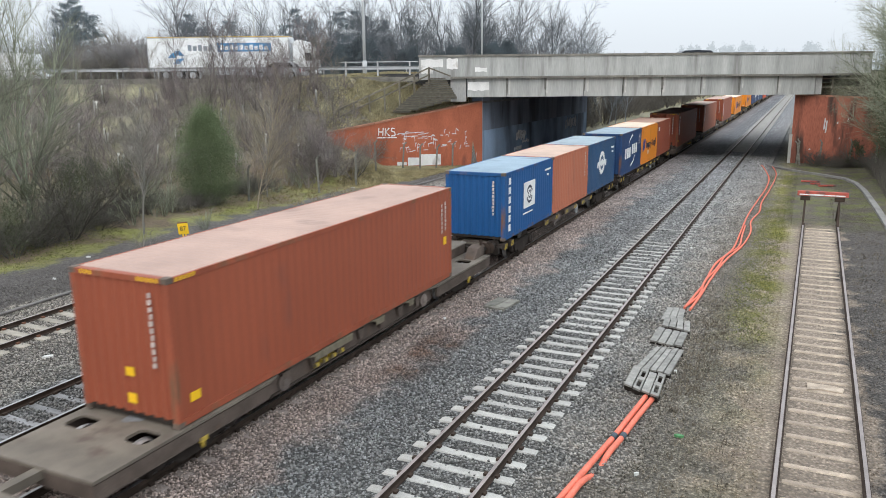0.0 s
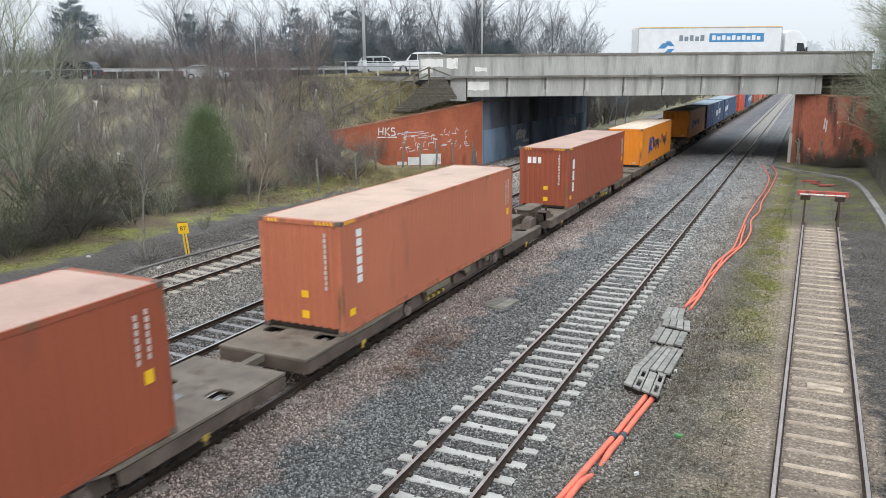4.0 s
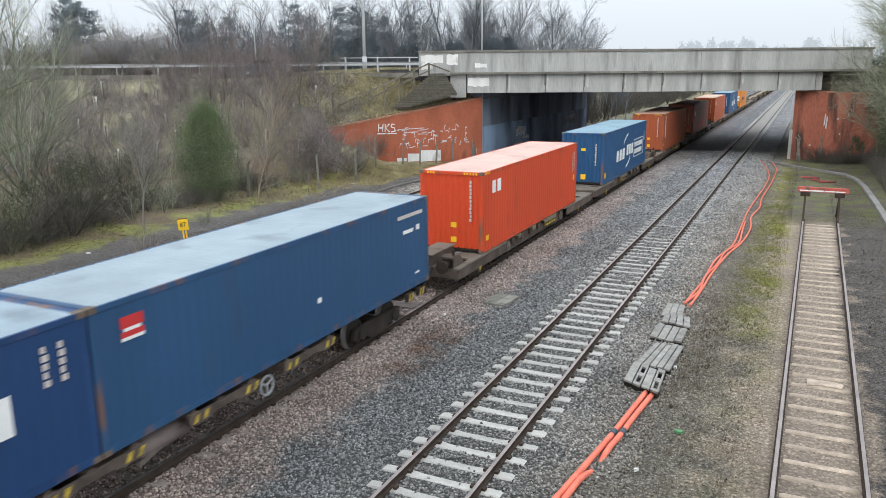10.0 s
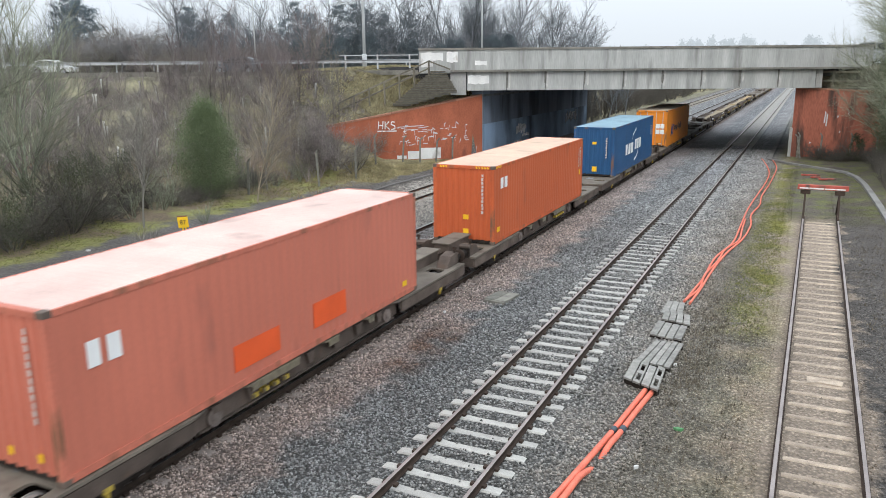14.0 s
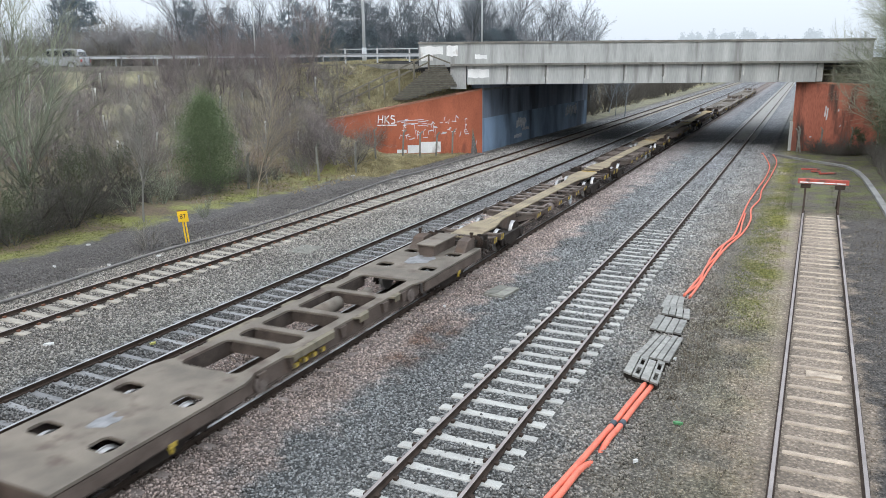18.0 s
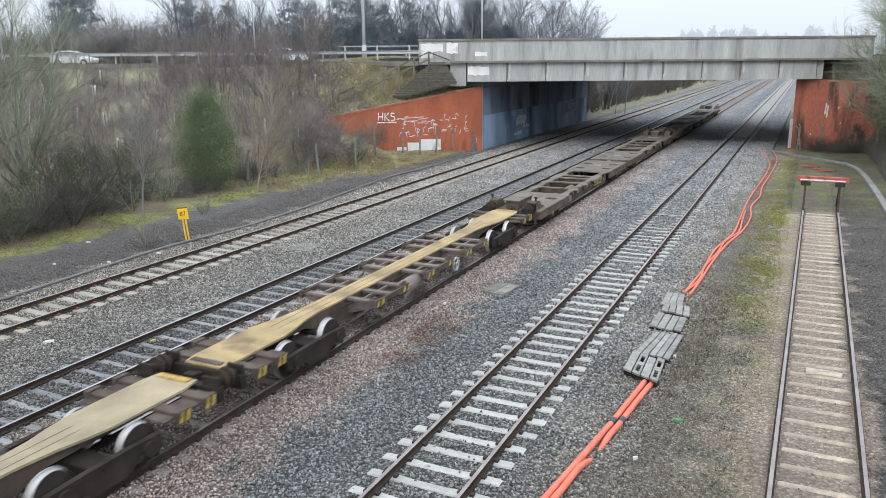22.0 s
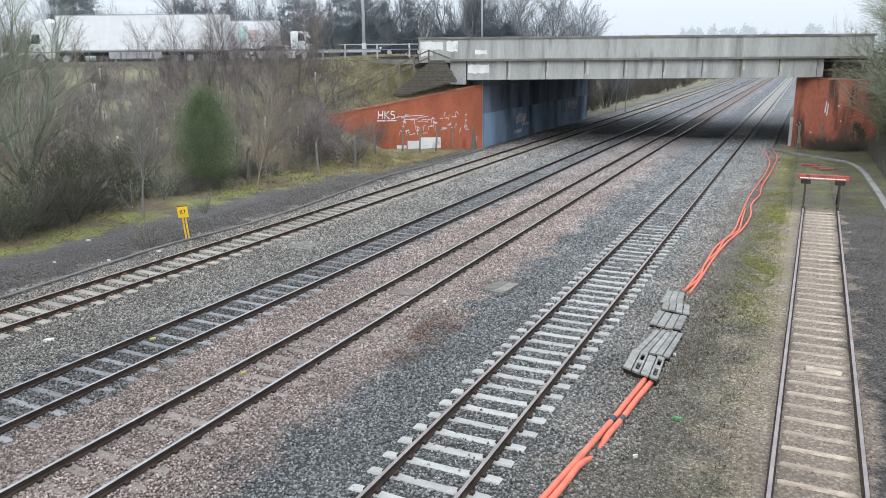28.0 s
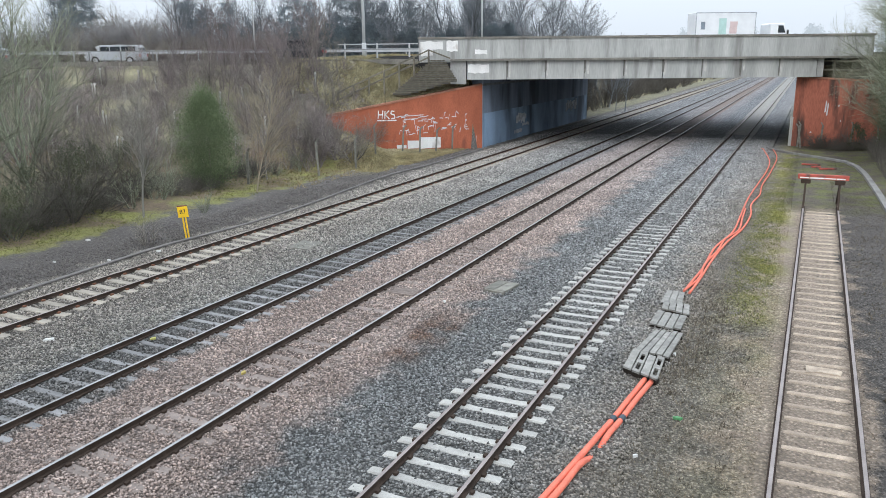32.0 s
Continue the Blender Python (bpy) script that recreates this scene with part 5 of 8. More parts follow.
def spine_wagon(look_, top):
    """A skeletal wagon: one deep spine with three pairs of outrigger frames that carry the containers, on two bogies."""
    w = thing("skeletal_wagon", "skeletal container wagon with %s spine and grimy striped outriggers" % look_, "railway wagon", "skeletal wagons")
    L, Z, y0 = 18.6, 1.06, 0.45
    half = [(0.0, 0.48), (0.4, 0.56), (2.15, 0.56), (2.7, 0.48), (3.2, 0.36), (3.95, 0.28), (L - 3.95, 0.28), (L - 3.2, 0.36), (L - 2.7, 0.48), (L - 2.15, 0.56), (L - 0.4, 0.56), (L, 0.48)]
    part("spine_top", shared(("spine_top", look_), lambda b: prism(b, [(x, y0 + y) for y, x in half] + [(-x, y0 + y) for y, x in reversed(half)], Z - 0.05, Z, "z"), [top]), None, w, "dusty top flange of the spine")

    def web(b):
        for s in (-1, 1):
            x0, x1 = sorted((s * 0.2, s * 0.25))
            prism(b, [(y0 + 0.2, Z - 0.051), (y0 + 0.2, Z - 0.25), (y0 + 3.4, Z - 0.28), (y0 + 4.3, Z - 0.62), (y0 + L - 4.3, Z - 0.62), (y0 + L - 3.4, Z - 0.28), (y0 + L - 0.2, Z - 0.25), (y0 + L - 0.2, Z - 0.051)], x0, x1, "x")
        box(b, -0.3, 0.3, y0 + 4.3, y0 + L - 4.3, Z - 0.66, Z - 0.62)
    part("spine_web", shared("spine_web", web, [DECK_SIDE]), None, w)
    for s in (-1, 1):
        part("flange_seam", shared(("flange_seam", s), lambda b: box(b, s * 0.12 - 0.01, s * 0.12 + 0.01, 0, L - 5.0, Z + 0.001, Z + 0.004), [DECK]), None, w, at=pose(0, y0 + 2.5, 0))

        def frame_(b):
            for y in (-0.82, 0.0, 0.82):
                x0, x1 = sorted((s * 0.25, s * 1.16))
                box(b, x0, x1, y - 0.1, y + 0.1, Z - 0.1, Z - 0.03)
                prism(b, [(s * 0.25, Z - 0.5), (s * 1.16, Z - 0.22), (s * 1.16, Z - 0.1), (s * 0.25, Z - 0.1)], y - 0.025, y + 0.025, "y")
            x0, x1 = sorted((s * 0.62, s * 0.68))
            box(b, x0, x1, -0.72, 0.72, Z - 0.12, Z - 0.06)

        def side(b):
            prism(b, [(-0.98, Z - 0.02), (0.98, Z - 0.02), (0.98, Z - 0.2), (0.55, Z - 0.24), (0.3, Z - 0.16), (-0.3, Z - 0.16), (-0.55, Z - 0.24), (-0.98, Z - 0.2)], s * 1.16, s * 1.23, "x")
            for y in (-0.85, 0.85):
                x0, x1 = sorted((s * 1.02, s * 1.24))
                box(b, x0, x1, y - 0.11, y + 0.11, Z - 0.03, Z + 0.012)
                box(b, x0 + 0.07, x1 - 0.07, y - 0.05, y + 0.05, Z + 0.012, Z + 0.07)

        def stripes(b):
            for i in range(4):
                y = -0.92 + 0.26 * i + (1.0 if i > 1 else 0)
                prism(b, [(y, Z - 0.19), (y + 0.11, Z - 0.19), (y + 0.19, Z - 0.03), (y + 0.08, Z - 0.03)], s * 1.23, s * 1.237, "x")
        for k, y in enumerate((6.25, 9.4, 12.35)):
            o = part("outrigger", shared(("outrigger", s), frame_, [ARM_DUSTY]), None, w, "dusty outrigger arms", at=pose(0, y0 + y, 0))
            part("side_plate", shared(("outrigger_side", s), side, [RUST_AND_SHADE]), None, o, "grimy outer side plate with locking spigots")
            part("hazard_stripe", shared(("hazard_stripe", s), stripes, [YELLOW_DIRTY]), None, o, "worn yellow hazard stripes")
            part("belly_plate", shared(("belly_plate", s), lambda b: prism(b, [(s * 0.26, Z - 0.6), (s * 0.95, Z - 0.3), (s * 0.95, Z - 0.26), (s * 0.26, Z - 0.54)], -0.55, 0.55, "y"), [DECK_DARK]), None, o, "dark sloping plate under the arms")
        for y in (0.45, 1.15, L - 1.15, L - 0.45):
            o = part("end_arm", shared(("end_arm", s), lambda b: (box(b, min(s * 0.5, s * 1.16), max(s * 0.5, s * 1.16), -0.13, 0.13, Z - 0.12, Z - 0.055), box(b, min(s * 1.1, s * 1.22), max(s * 1.1, s * 1.22), -0.17, 0.17, Z - 0.26, Z - 0.02)), [RUST_AND_SHADE]), None, w, at=pose(0, y0 + y, 0))
            part("hazard_stripe", shared(("end_stripe", s), lambda b: [prism(b, [(-0.14 + 0.16 * i, Z - 0.24), (-0.06 + 0.16 * i, Z - 0.24), (0.0 + 0.16 * i, Z - 0.04), (-0.08 + 0.16 * i, Z - 0.04)], s * 1.22, s * 1.227, "x") for i in range(2)], [YELLOW_DIRTY]), None, o, "worn yellow hazard stripes")
        for ya in (0.15, L - 1.55):
            part("end_gutter", shared(("end_gutter", s), lambda b: box(b, min(s * 0.62, s * 1.1), max(s * 0.62, s * 1.1), 0.0, 1.4, Z - 0.17, Z - 0.125), [RUST_AND_SHADE]), None, w, at=pose(0, y0 + ya, 0))
        part("brake_rod", shared(("brake_rod", s), lambda b: tube(b, (s * 0.46, 0, 0), (s * 0.46, 9.0, 0), 0.025, n=6), [DECK_DARK]), None, w, at=pose(0, y0 + 4.8, Z - 0.13))
        part("pull_rod", shared(("pull_rod", s), lambda b: tube(b, (s * 0.85, 0, 0), (s * 0.85, 9.6, 0), 0.02, n=6), [RUST_AND_SHADE]), None, w, at=pose(0, y0 + 4.5, Z - 0.4))
        part("hand_wheel", shared(("hand_wheel", s), lambda b: ([bar(b, (s * 1.1, 0.22 * math.cos(i), 0.22 * math.sin(i)), (s * 1.1, 0.22 * math.cos(i + 0.53), 0.22 * math.sin(i + 0.53)), 0.04) for i in np.arange(0, 6.28, 0.5236)], [bar(b, (s * 1.1, 0, 0), (s * 1.1, 0.2 * math.cos(i), 0.2 * math.sin(i)), 0.03) for i in (0.5, 2.6, 4.7)], tube(b, (s * 0.3, 0, 0), (s * 1.1, 0, 0), 0.03, n=6)), [GALV]), None, w, "round brake hand wheel", at=pose(0, y0 + 10.85, 0.72))
        part("lever_plate", shared(("lever_plate", s), lambda b: prism(b, [(0, 0.0), (0.5, 0.12), (1.1, 0.3), (1.1, 0.36), (0.45, 0.22), (0, 0.12)], s * 0.98, s * 1.02, "x"), [ARM_DUSTY]), None, w, at=pose(0, y0 + 7.3, 0.5))
    part("air_tank", shared("spine_tank", lambda b: (tube(b, (0.82, 0, 0), (0.82, 1.2, 0), 0.21, n=14), tube(b, (0.82, -0.07, 0), (0.82, 0, 0), 0.13, 0.21, n=14), tube(b, (0.82, 1.2, 0), (0.82, 1.27, 0), 0.21, 0.13, n=14)), [TANK_GREY]), None, w, "dusty brown cylindrical air tank", at=pose(0, y0 + 7.4, 0.76))
    for y in (2.8, L - 2.8):
        bogie(w, y0 + y, 0.42, 1.8)
    for ye, d in ((y0, -1), (y0 + L, 1)):
        part("headstock", shared("headstock", lambda b: box(b, -1.1, 1.1, -0.09, 0.09, Z - 0.36, Z - 0.062), [DECK_DARK]), None, w, at=pose(0, ye, 0))
        part("draw_hook", shared(("draw_hook_s", d), lambda b: (bar(b, (0, 0, Z - 0.2), (0, d * 0.42, Z - 0.2), 0.16, 0.14), box(b, -0.14, 0.14, min(d * 0.3, d * 0.44), max(d * 0.3, d * 0.44), Z - 0.36, Z - 0.07)), [DECK_DARK]), None, w, at=pose(0, ye, 0))
        part("end_plate", shared(("spine_end_plate", d), lambda b: box(b, -0.4, 0.4, min(-d * 0.22, -d * 0.05), max(-d * 0.22, -d * 0.05), Z + 0.002, Z + 0.03), [YELLOW_WORN if d > 0 else RUST_AND_SHADE]), None, w, "worn end plate", at=pose(0, ye, 0))
        buffers(w, ye, d, 1.02)
    return w


LOW = low_platform()
SPINE_BROWN, SPINE_BUFF, SPINE_GOLD = spine_wagon("brown", DECK), spine_wagon("buff-topped", SPINE_TOP), spine_wagon("golden-brown", GOLD_TOP)
first = {}


def put(proto, u, turned=False):
    """The wagon itself the first time, a copy after that; a turned one has its buffers towards the front of the train."""
    ob = proto if proto not in first else copy_thing(proto, Matrix())
    first[proto] = True
    MOVING.append((ob, u, 0.0, 180 if turned else 0))


for joint in (7.4, 85.0, 121.9, 219.2, 255.7, 292.2, 328.75, 442.65, 479.1):
    put(LOW, joint - 0.05, True)
    put(LOW, joint + 0.05)
for u in (26.1, 46.2):
    put(SPINE_BROWN, u)
for u in (141.1, 160.7, 180.2, 347.2, 366.5, 385.8):
    put(SPINE_BUFF, u)
put(SPINE_GOLD, 405.1)


# ---- lineside and roadside things ----
ORANGE_PIPE = surface("orange_plastic_duct", (0.70, 0.165, 0.10), 0.55, vary=0.16, scale=4, bump=0.05)
BOARD = surface("grey_weathered_board", (0.235, 0.23, 0.21), 0.85, vary=0.25, scale=5, per_object=0.18)
TROUGH = surface("concrete_trough", (0.20, 0.195, 0.185), 0.9, vary=0.2, scale=3, per_object=0.15)
HOSE = surface("grey_cable_sheath", (0.17, 0.16, 0.15), 0.8, vary=0.2)
RED_PAINT = surface("faded_red_paint", (0.40, 0.085, 0.06), 0.8, vary=0.3, scale=4, dirt=(0.12, 0.07, 0.06), dirt_amount=0.3, dirt_scale=3.0)
POST_CONC = surface("mossy_concrete_post", (0.18, 0.175, 0.15), 0.9, vary=0.3, scale=4, per_object=0.15)
DRY_GRASS = surface("dry_grass", (0.27, 0.215, 0.115), 0.9, vary=0.3, scale=1, per_island=0.35)
MOSS = surface("moss_and_short_grass", (0.145, 0.15, 0.045), 0.95, vary=0.35, scale=1.5, per_island=0.35)
GUARD_TUBE = surface("pale_tree_guard", (0.46, 0.45, 0.41), 0.7, vary=0.2, per_object=0.25)
LITTER = surface("white_litter", (0.6, 0.6, 0.58), 0.75, vary=0.25, scale=8)


def path_tube(name, pts, r, mat, n=8, closed=False):
    """One bent pipe along a smooth path."""
    pts = [Vector(p) for p in pts]
    fine = []
    for i in range(len(pts) - 1):
        p0, p1, p2, p3 = pts[max(i - 1, 0)], pts[i], pts[i + 1], pts[min(i + 2, len(pts) - 1)]
        for k in range(6):
            t = k / 6
            fine.append(0.5 * ((2 * p1) + (p2 - p0) * t + (2 * p0 - 5 * p1 + 4 * p2 - p3) * t * t + (3 * p1 - p0 - 3 * p2 + p3) * t ** 3))
    fine.append(pts[-1])
    bm = bmesh.new()
    rings = []
    for i, p in enumerate(fine):
        d = (fine[min(i + 1, len(fine) - 1)] - fine[max(i - 1, 0)]).normalized()
        s = d.cross(Vector((0, 0, 1))).normalized()
        u = s.cross(d)
        rings.append([bm.verts.new(p + (math.cos(2 * math.pi * k / n) * s + math.sin(2 * math.pi * k / n) * u) * r) for k in range(n)])
    for a, b in zip(rings, rings[1:]):
        for k in range(n):
            bm.faces.new((a[k], a[(k + 1) % n], b[(k + 1) % n], b[k])).smooth = True
    bm.faces.new(rings[0][::-1])
    bm.faces.new(rings[-1])
    return mesh_of(bm, name, mat)


def ducts():
    """Orange ducting snaking along the lineside in two runs."""
    runs = [("duct run from the boards towards the viewer", [(-3.72, 9.2), (-3.43, 11.42), (-3.25, 12.9), (-3.07, 14.5), (-2.95, 15.6), (-2.84, 16.95)], (0.0,)),
            ("broken strand by the boards", [(-3.03, 13.5), (-2.98, 13.95), (-2.88, 14.6), (-2.79, 15.7), (-2.68, 16.9)], (0.0,)),
            ("broken strand towards the viewer", [(-3.56, 9.2), (-3.42, 10.4), (-3.28, 11.6), (-3.18, 12.6), (-3.09, 13.2)], (0.0,)),
            ("duct run from the boards to the bridge", [(-3.0, 24.4), (-2.9, 26.0), (-2.82, 27.5), (-2.73, 30.8), (-2.37, 33.8), (-2.38, 37.7), (-2.38, 42.4), (-2.2, 47.8), (-2.01, 53.1), (-2.09, 58.5), (-2.81, 65.1), (-3.0, 66.0)], (0.0,)),
            ("second strand to the bridge", [(-2.82, 24.3), (-2.72, 26.2), (-2.64, 28.4), (-2.46, 31.6), (-2.07, 34.7), (-1.94, 37.9), (-2.09, 40.8), (-1.87, 43.8), (-1.96, 47.1), (-1.77, 52.8), (-1.69, 60.8), (-2.34, 66.9)], (0.0,)),
            ("third strand beside the boards", [(-3.02, 24.5), (-2.78, 26.1), (-2.82, 28.0), (-2.6, 30.2), (-2.55, 32.4), (-2.2, 34.4), (-2.24, 37.0), (-2.28, 39.4)], (0.0,))]
    for k, (what, pts, offs) in enumerate(runs):
        rng = random.Random(k)
        for o in offs:
            d = thing("duct", "orange plastic cable duct lying on the ballast", "cable duct", "orange ducts")
            wob = [(x + o + rng.uniform(-0.02, 0.02), y, -0.08 if (x, y) in ((-3.03, 13.5), (-3.09, 13.2)) else 0.06 + abs(rng.uniform(0, 0.02))) for x, y in pts]
            part("duct_pipe", path_tube("duct_pipe", wob, 0.062 if k < 3 else 0.04, ORANGE_PIPE), None, d)
            if k < 2:
                a, b = Vector(wob[3 - k]), Vector(wob[4 - k])
                bm = bmesh.new()
                q = (b - a).normalized()
                tube(bm, a + q * 0.05, a + q * 0.24, 0.069, n=12)
                part("coupler", bm, surface("duct_coupler", (0.05, 0.07, 0.085), 0.6), d, "dark blue-grey coupler")


ducts()


def walkway_boards():
    rng = random.Random(4)
    sets = [((-3.40, 17.25), (-2.50, 16.75), (-2.56, 18.15), (-3.42, 18.55), 4, 0.2, True), ((-3.38, 18.45), (-2.50, 18.25), (-2.42, 20.3), (-3.16, 20.2), 5, 0.17, False),
            ((-3.45, 20.75), (-2.55, 20.6), (-2.55, 21.9), (-3.42, 22.1), 4, 0.10, False), ((-3.35, 22.15), (-2.5, 21.95), (-2.62, 22.9), (-3.4, 23.1), 4, 0.14, False), ((-3.5, 22.95), (-2.85, 22.85), (-2.95, 24.2), (-3.5, 24.35), 3, 0.10, False)]
    for bl, br_, tr_, tl, n, h, slots in sets:
        st = thing("walkway_panel", "grey weathered slatted walkway panel over the ducts", "walkway panel", "walkway panels")
        for i in range(n):
            f0, f1 = i / n + 0.015, (i + 1) / n - 0.02
            def at(f, g):
                a = Vector(bl).lerp(Vector(br_), f)
                b = Vector(tl).lerp(Vector(tr_), f)
                return a.lerp(b, g)
            dz = rng.uniform(-0.012, 0.012)
            cuts = [(0.0, 0.12), (0.42, 0.58), (0.86, 1.0)] if slots and i in (1, 3) else [(rng.uniform(0, 0.06), 1 - rng.uniform(0, 0.06))]
            for g0, g1 in cuts:
                bm = bmesh.new()
                prism(bm, [tuple(at(f, g)) for f, g in ((f0, g0), (f1, g0), (f1, g1), (f0, g1))], h - 0.045 + dz, h + dz, "z")
                part("board", bm, BOARD, st)
            if slots and i in (1, 3):
                bm = bmesh.new()
                for q0, q1 in ((f0, f0 + 0.05), (f1 - 0.05, f1)):
                    prism(bm, [tuple(at(f, g)) for f, g in ((q0, 0), (q1, 0), (q1, 1), (q0, 1))], h - 0.05 + dz, h - 0.004 + dz, "z")
                part("edge_strip", bm, BOARD, st)
        for g in (0.1, 0.9):
            a, b = at(0.02, g), at(1 - 0.02, g)
            bm = bmesh.new()
            bar(bm, (a.x, a.y, (h - 0.06) / 2), (b.x, b.y, (h - 0.06) / 2), 0.08, h - 0.06)
            part("bearer", bm, DECK_DARK, st, "dark bearer underneath")


walkway_boards()


def slabs():
    for label, cx, cy, rz, sx, sy, z in (("grey concrete cover slab among the ballast", -8.5, 22.6, -8, 0.72, 1.15, 0.08), ("flat grey cover in the ballast between two lines", -17.9, 25.0, 6, 1.0, 1.3, 0.03)):
        s = thing("cover_slab", label, "cover slab", m=pose(cx, cy, 0, 0, 0, rz))
        bm = bmesh.new()
        box(bm, -sx / 2, sx / 2, -sy / 2, sy / 2, -0.05, z)
        part("slab", bm, POST_CONC, s, bevel=0.02)
        if z > 0.05:
            for k in (-1, 1):
                bm = bmesh.new()
                box(bm, k * 0.2 - 0.18, k * 0.2 + 0.18, -0.5, 0.5, z + 0.002, z + 0.016)
                part("lid", bm, POST_CONC, s)
    g = thing("track_grating", "weathered slatted panel between the rails", "grating", m=pose(-11.2, 20.95, 0.0))
    for i in range(8):
        bm = bmesh.new()
        box(bm, -0.42, 0.42, i * 0.075 - 0.3, i * 0.075 - 0.255, 0.0, 0.045)
        part("slat", bm, SLEEPER_BROWN, g)


slabs()


def buffer_stop():
    b = thing("buffer_stop", "old rail-built buffer stop with a red and white beam", "buffer stop", m=pose(1.0, 41.25, 0))
    bm = bmesh.new()
    box(bm, -1.12, 1.12, -0.12, 0.12, 1.43, 1.66)
    part("beam", bm, RED_PAINT, b, "faded red timber beam", bevel=0.015)
    bm = bmesh.new()
    for x0, x1, z0, z1 in ((-1.02, -0.62, 1.47, 1.525), (-0.6, 0.05, 1.46, 1.53), (0.08, 0.55, 1.47, 1.52), (0.58, 0.98, 1.465, 1.525)):
        box(bm, x0, x1, -0.128, -0.118, z0, z1)
    part("white_band", bm, WHITE_PAINT, b, "white painted band")
    for s in (-0.75, 0.75):
        bm = bmesh.new()
        bar(bm, (s, 0.05, 0.0), (s, 0.02, 1.45), 0.09, 0.12)
        part("upright", bm, RAIL_SIDE, b)
        bm = bmesh.new()
        bar(bm, (s, -1.1, 0.1), (s, 0.0, 1.3), 0.08, 0.1)
        part("brace", bm, RAIL_SIDE, b)
        bm = bmesh.new()
        bar(bm, (s, 1.6, 0.0), (s, 0.1, 1.25), 0.08, 0.1)
        part("strut", bm, RAIL_SIDE, b)
        bm = bmesh.new()
        box(bm, s - 0.22, s + 0.22, -0.18, -0.12, 1.22, 1.42)
        part("bearing_pad", bm, RAIL_SIDE, b)


buffer_stop()


def cable_trough():
    t = thing("cable_trough", "pale concrete cable trough curving beside the siding", "cable trough")
    pts = [(-2.2, 125.0), (-2.3, 86.0), (-2.4, 66.0), (-1.2, 64.2), (0.0, 62.8), (1.5, 61.2), (2.7, 59.8), (3.3, 57.3), (3.6, 53.9), (3.8, 48.0), (3.95, 42.0), (4.1, 34.0), (4.2, 26.0), (4.3, 16.0)]
    for p, q in zip(pts, pts[1:]):
        d = Vector(q) - Vector(p)
        n = max(1, round(d.length / 0.95))
        for i in range(n):
            a, b = Vector(p) + d * (i / n), Vector(p) + d * ((i + 0.97) / n)
            bm = bmesh.new()
            za, zb = height(a.x, a.y), height(b.x, b.y)
            bar(bm, (a.x, a.y, za + 0.06), (b.x, b.y, zb + 0.06), 0.30, 0.16)
            part("trough_lid", bm, TROUGH, t)
    c = thing("lineside_cable", "grey sheathed cable laid along the edge of the ballast", "cable")
    pts = [(-22.5, 8), (-22.6, 12), (-22.65, 15.3), (-22.9, 19.8), (-23.0, 22.8), (-22.6, 27.5), (-22.85, 33), (-23.4, 38), (-23.8, 42.8), (-23.55, 48.0), (-23.6, 55), (-23.55, 62), (-23.5, 75), (-23.5, 95)]
    part("sheath", path_tube("sheath", [(x, y, 0.06) for x, y in pts], 0.055, HOSE), None, c)


cable_trough()


def text_mesh(words, size, mat, thick=0.004):
    cu = bpy.data.curves.new("words", "FONT")
    cu.body, cu.size, cu.extrude, cu.align_x, cu.align_y = words, size, thick, "CENTER", "CENTER"
    ob = bpy.data.objects.new("words", cu)
    scene.collection.objects.link(ob)
    me = bpy.data.meshes.new_from_object(ob.evaluated_get(bpy.context.evaluated_depsgraph_get()))
    bpy.data.objects.remove(ob)
    me.materials.clear()
    me.materials.append(mat)
    return me


def lineside_sign():
    s = thing("lineside_sign", "yellow lineside number plate on two leaning yellow posts", "sign", m=pose(-23.2, 24.05, 0, 0, -5, 25))
    for k in (-0.06, 0.06):
        bm = bmesh.new()
        box(bm, k - 0.025, k + 0.025, -0.025, 0.025, -0.1, 1.0)
        part("post", bm, YELLOW, s)
    bm = bmesh.new()
    box(bm, -0.22, 0.22, -0.05, -0.027, 0.92, 1.38)
    part("plate", bm, YELLOW, s, bevel=0.008)
    part("number", text_mesh("87", 0.27, BLACK), None, s, "black numerals", at=pose(0, -0.054, 1.15, 90))
    bm = bmesh.new()
    box(bm, -0.21, 0.2, -0.04, 0.06, 1.38, 1.42)
    part("cap", bm, RUST, s)


lineside_sign()


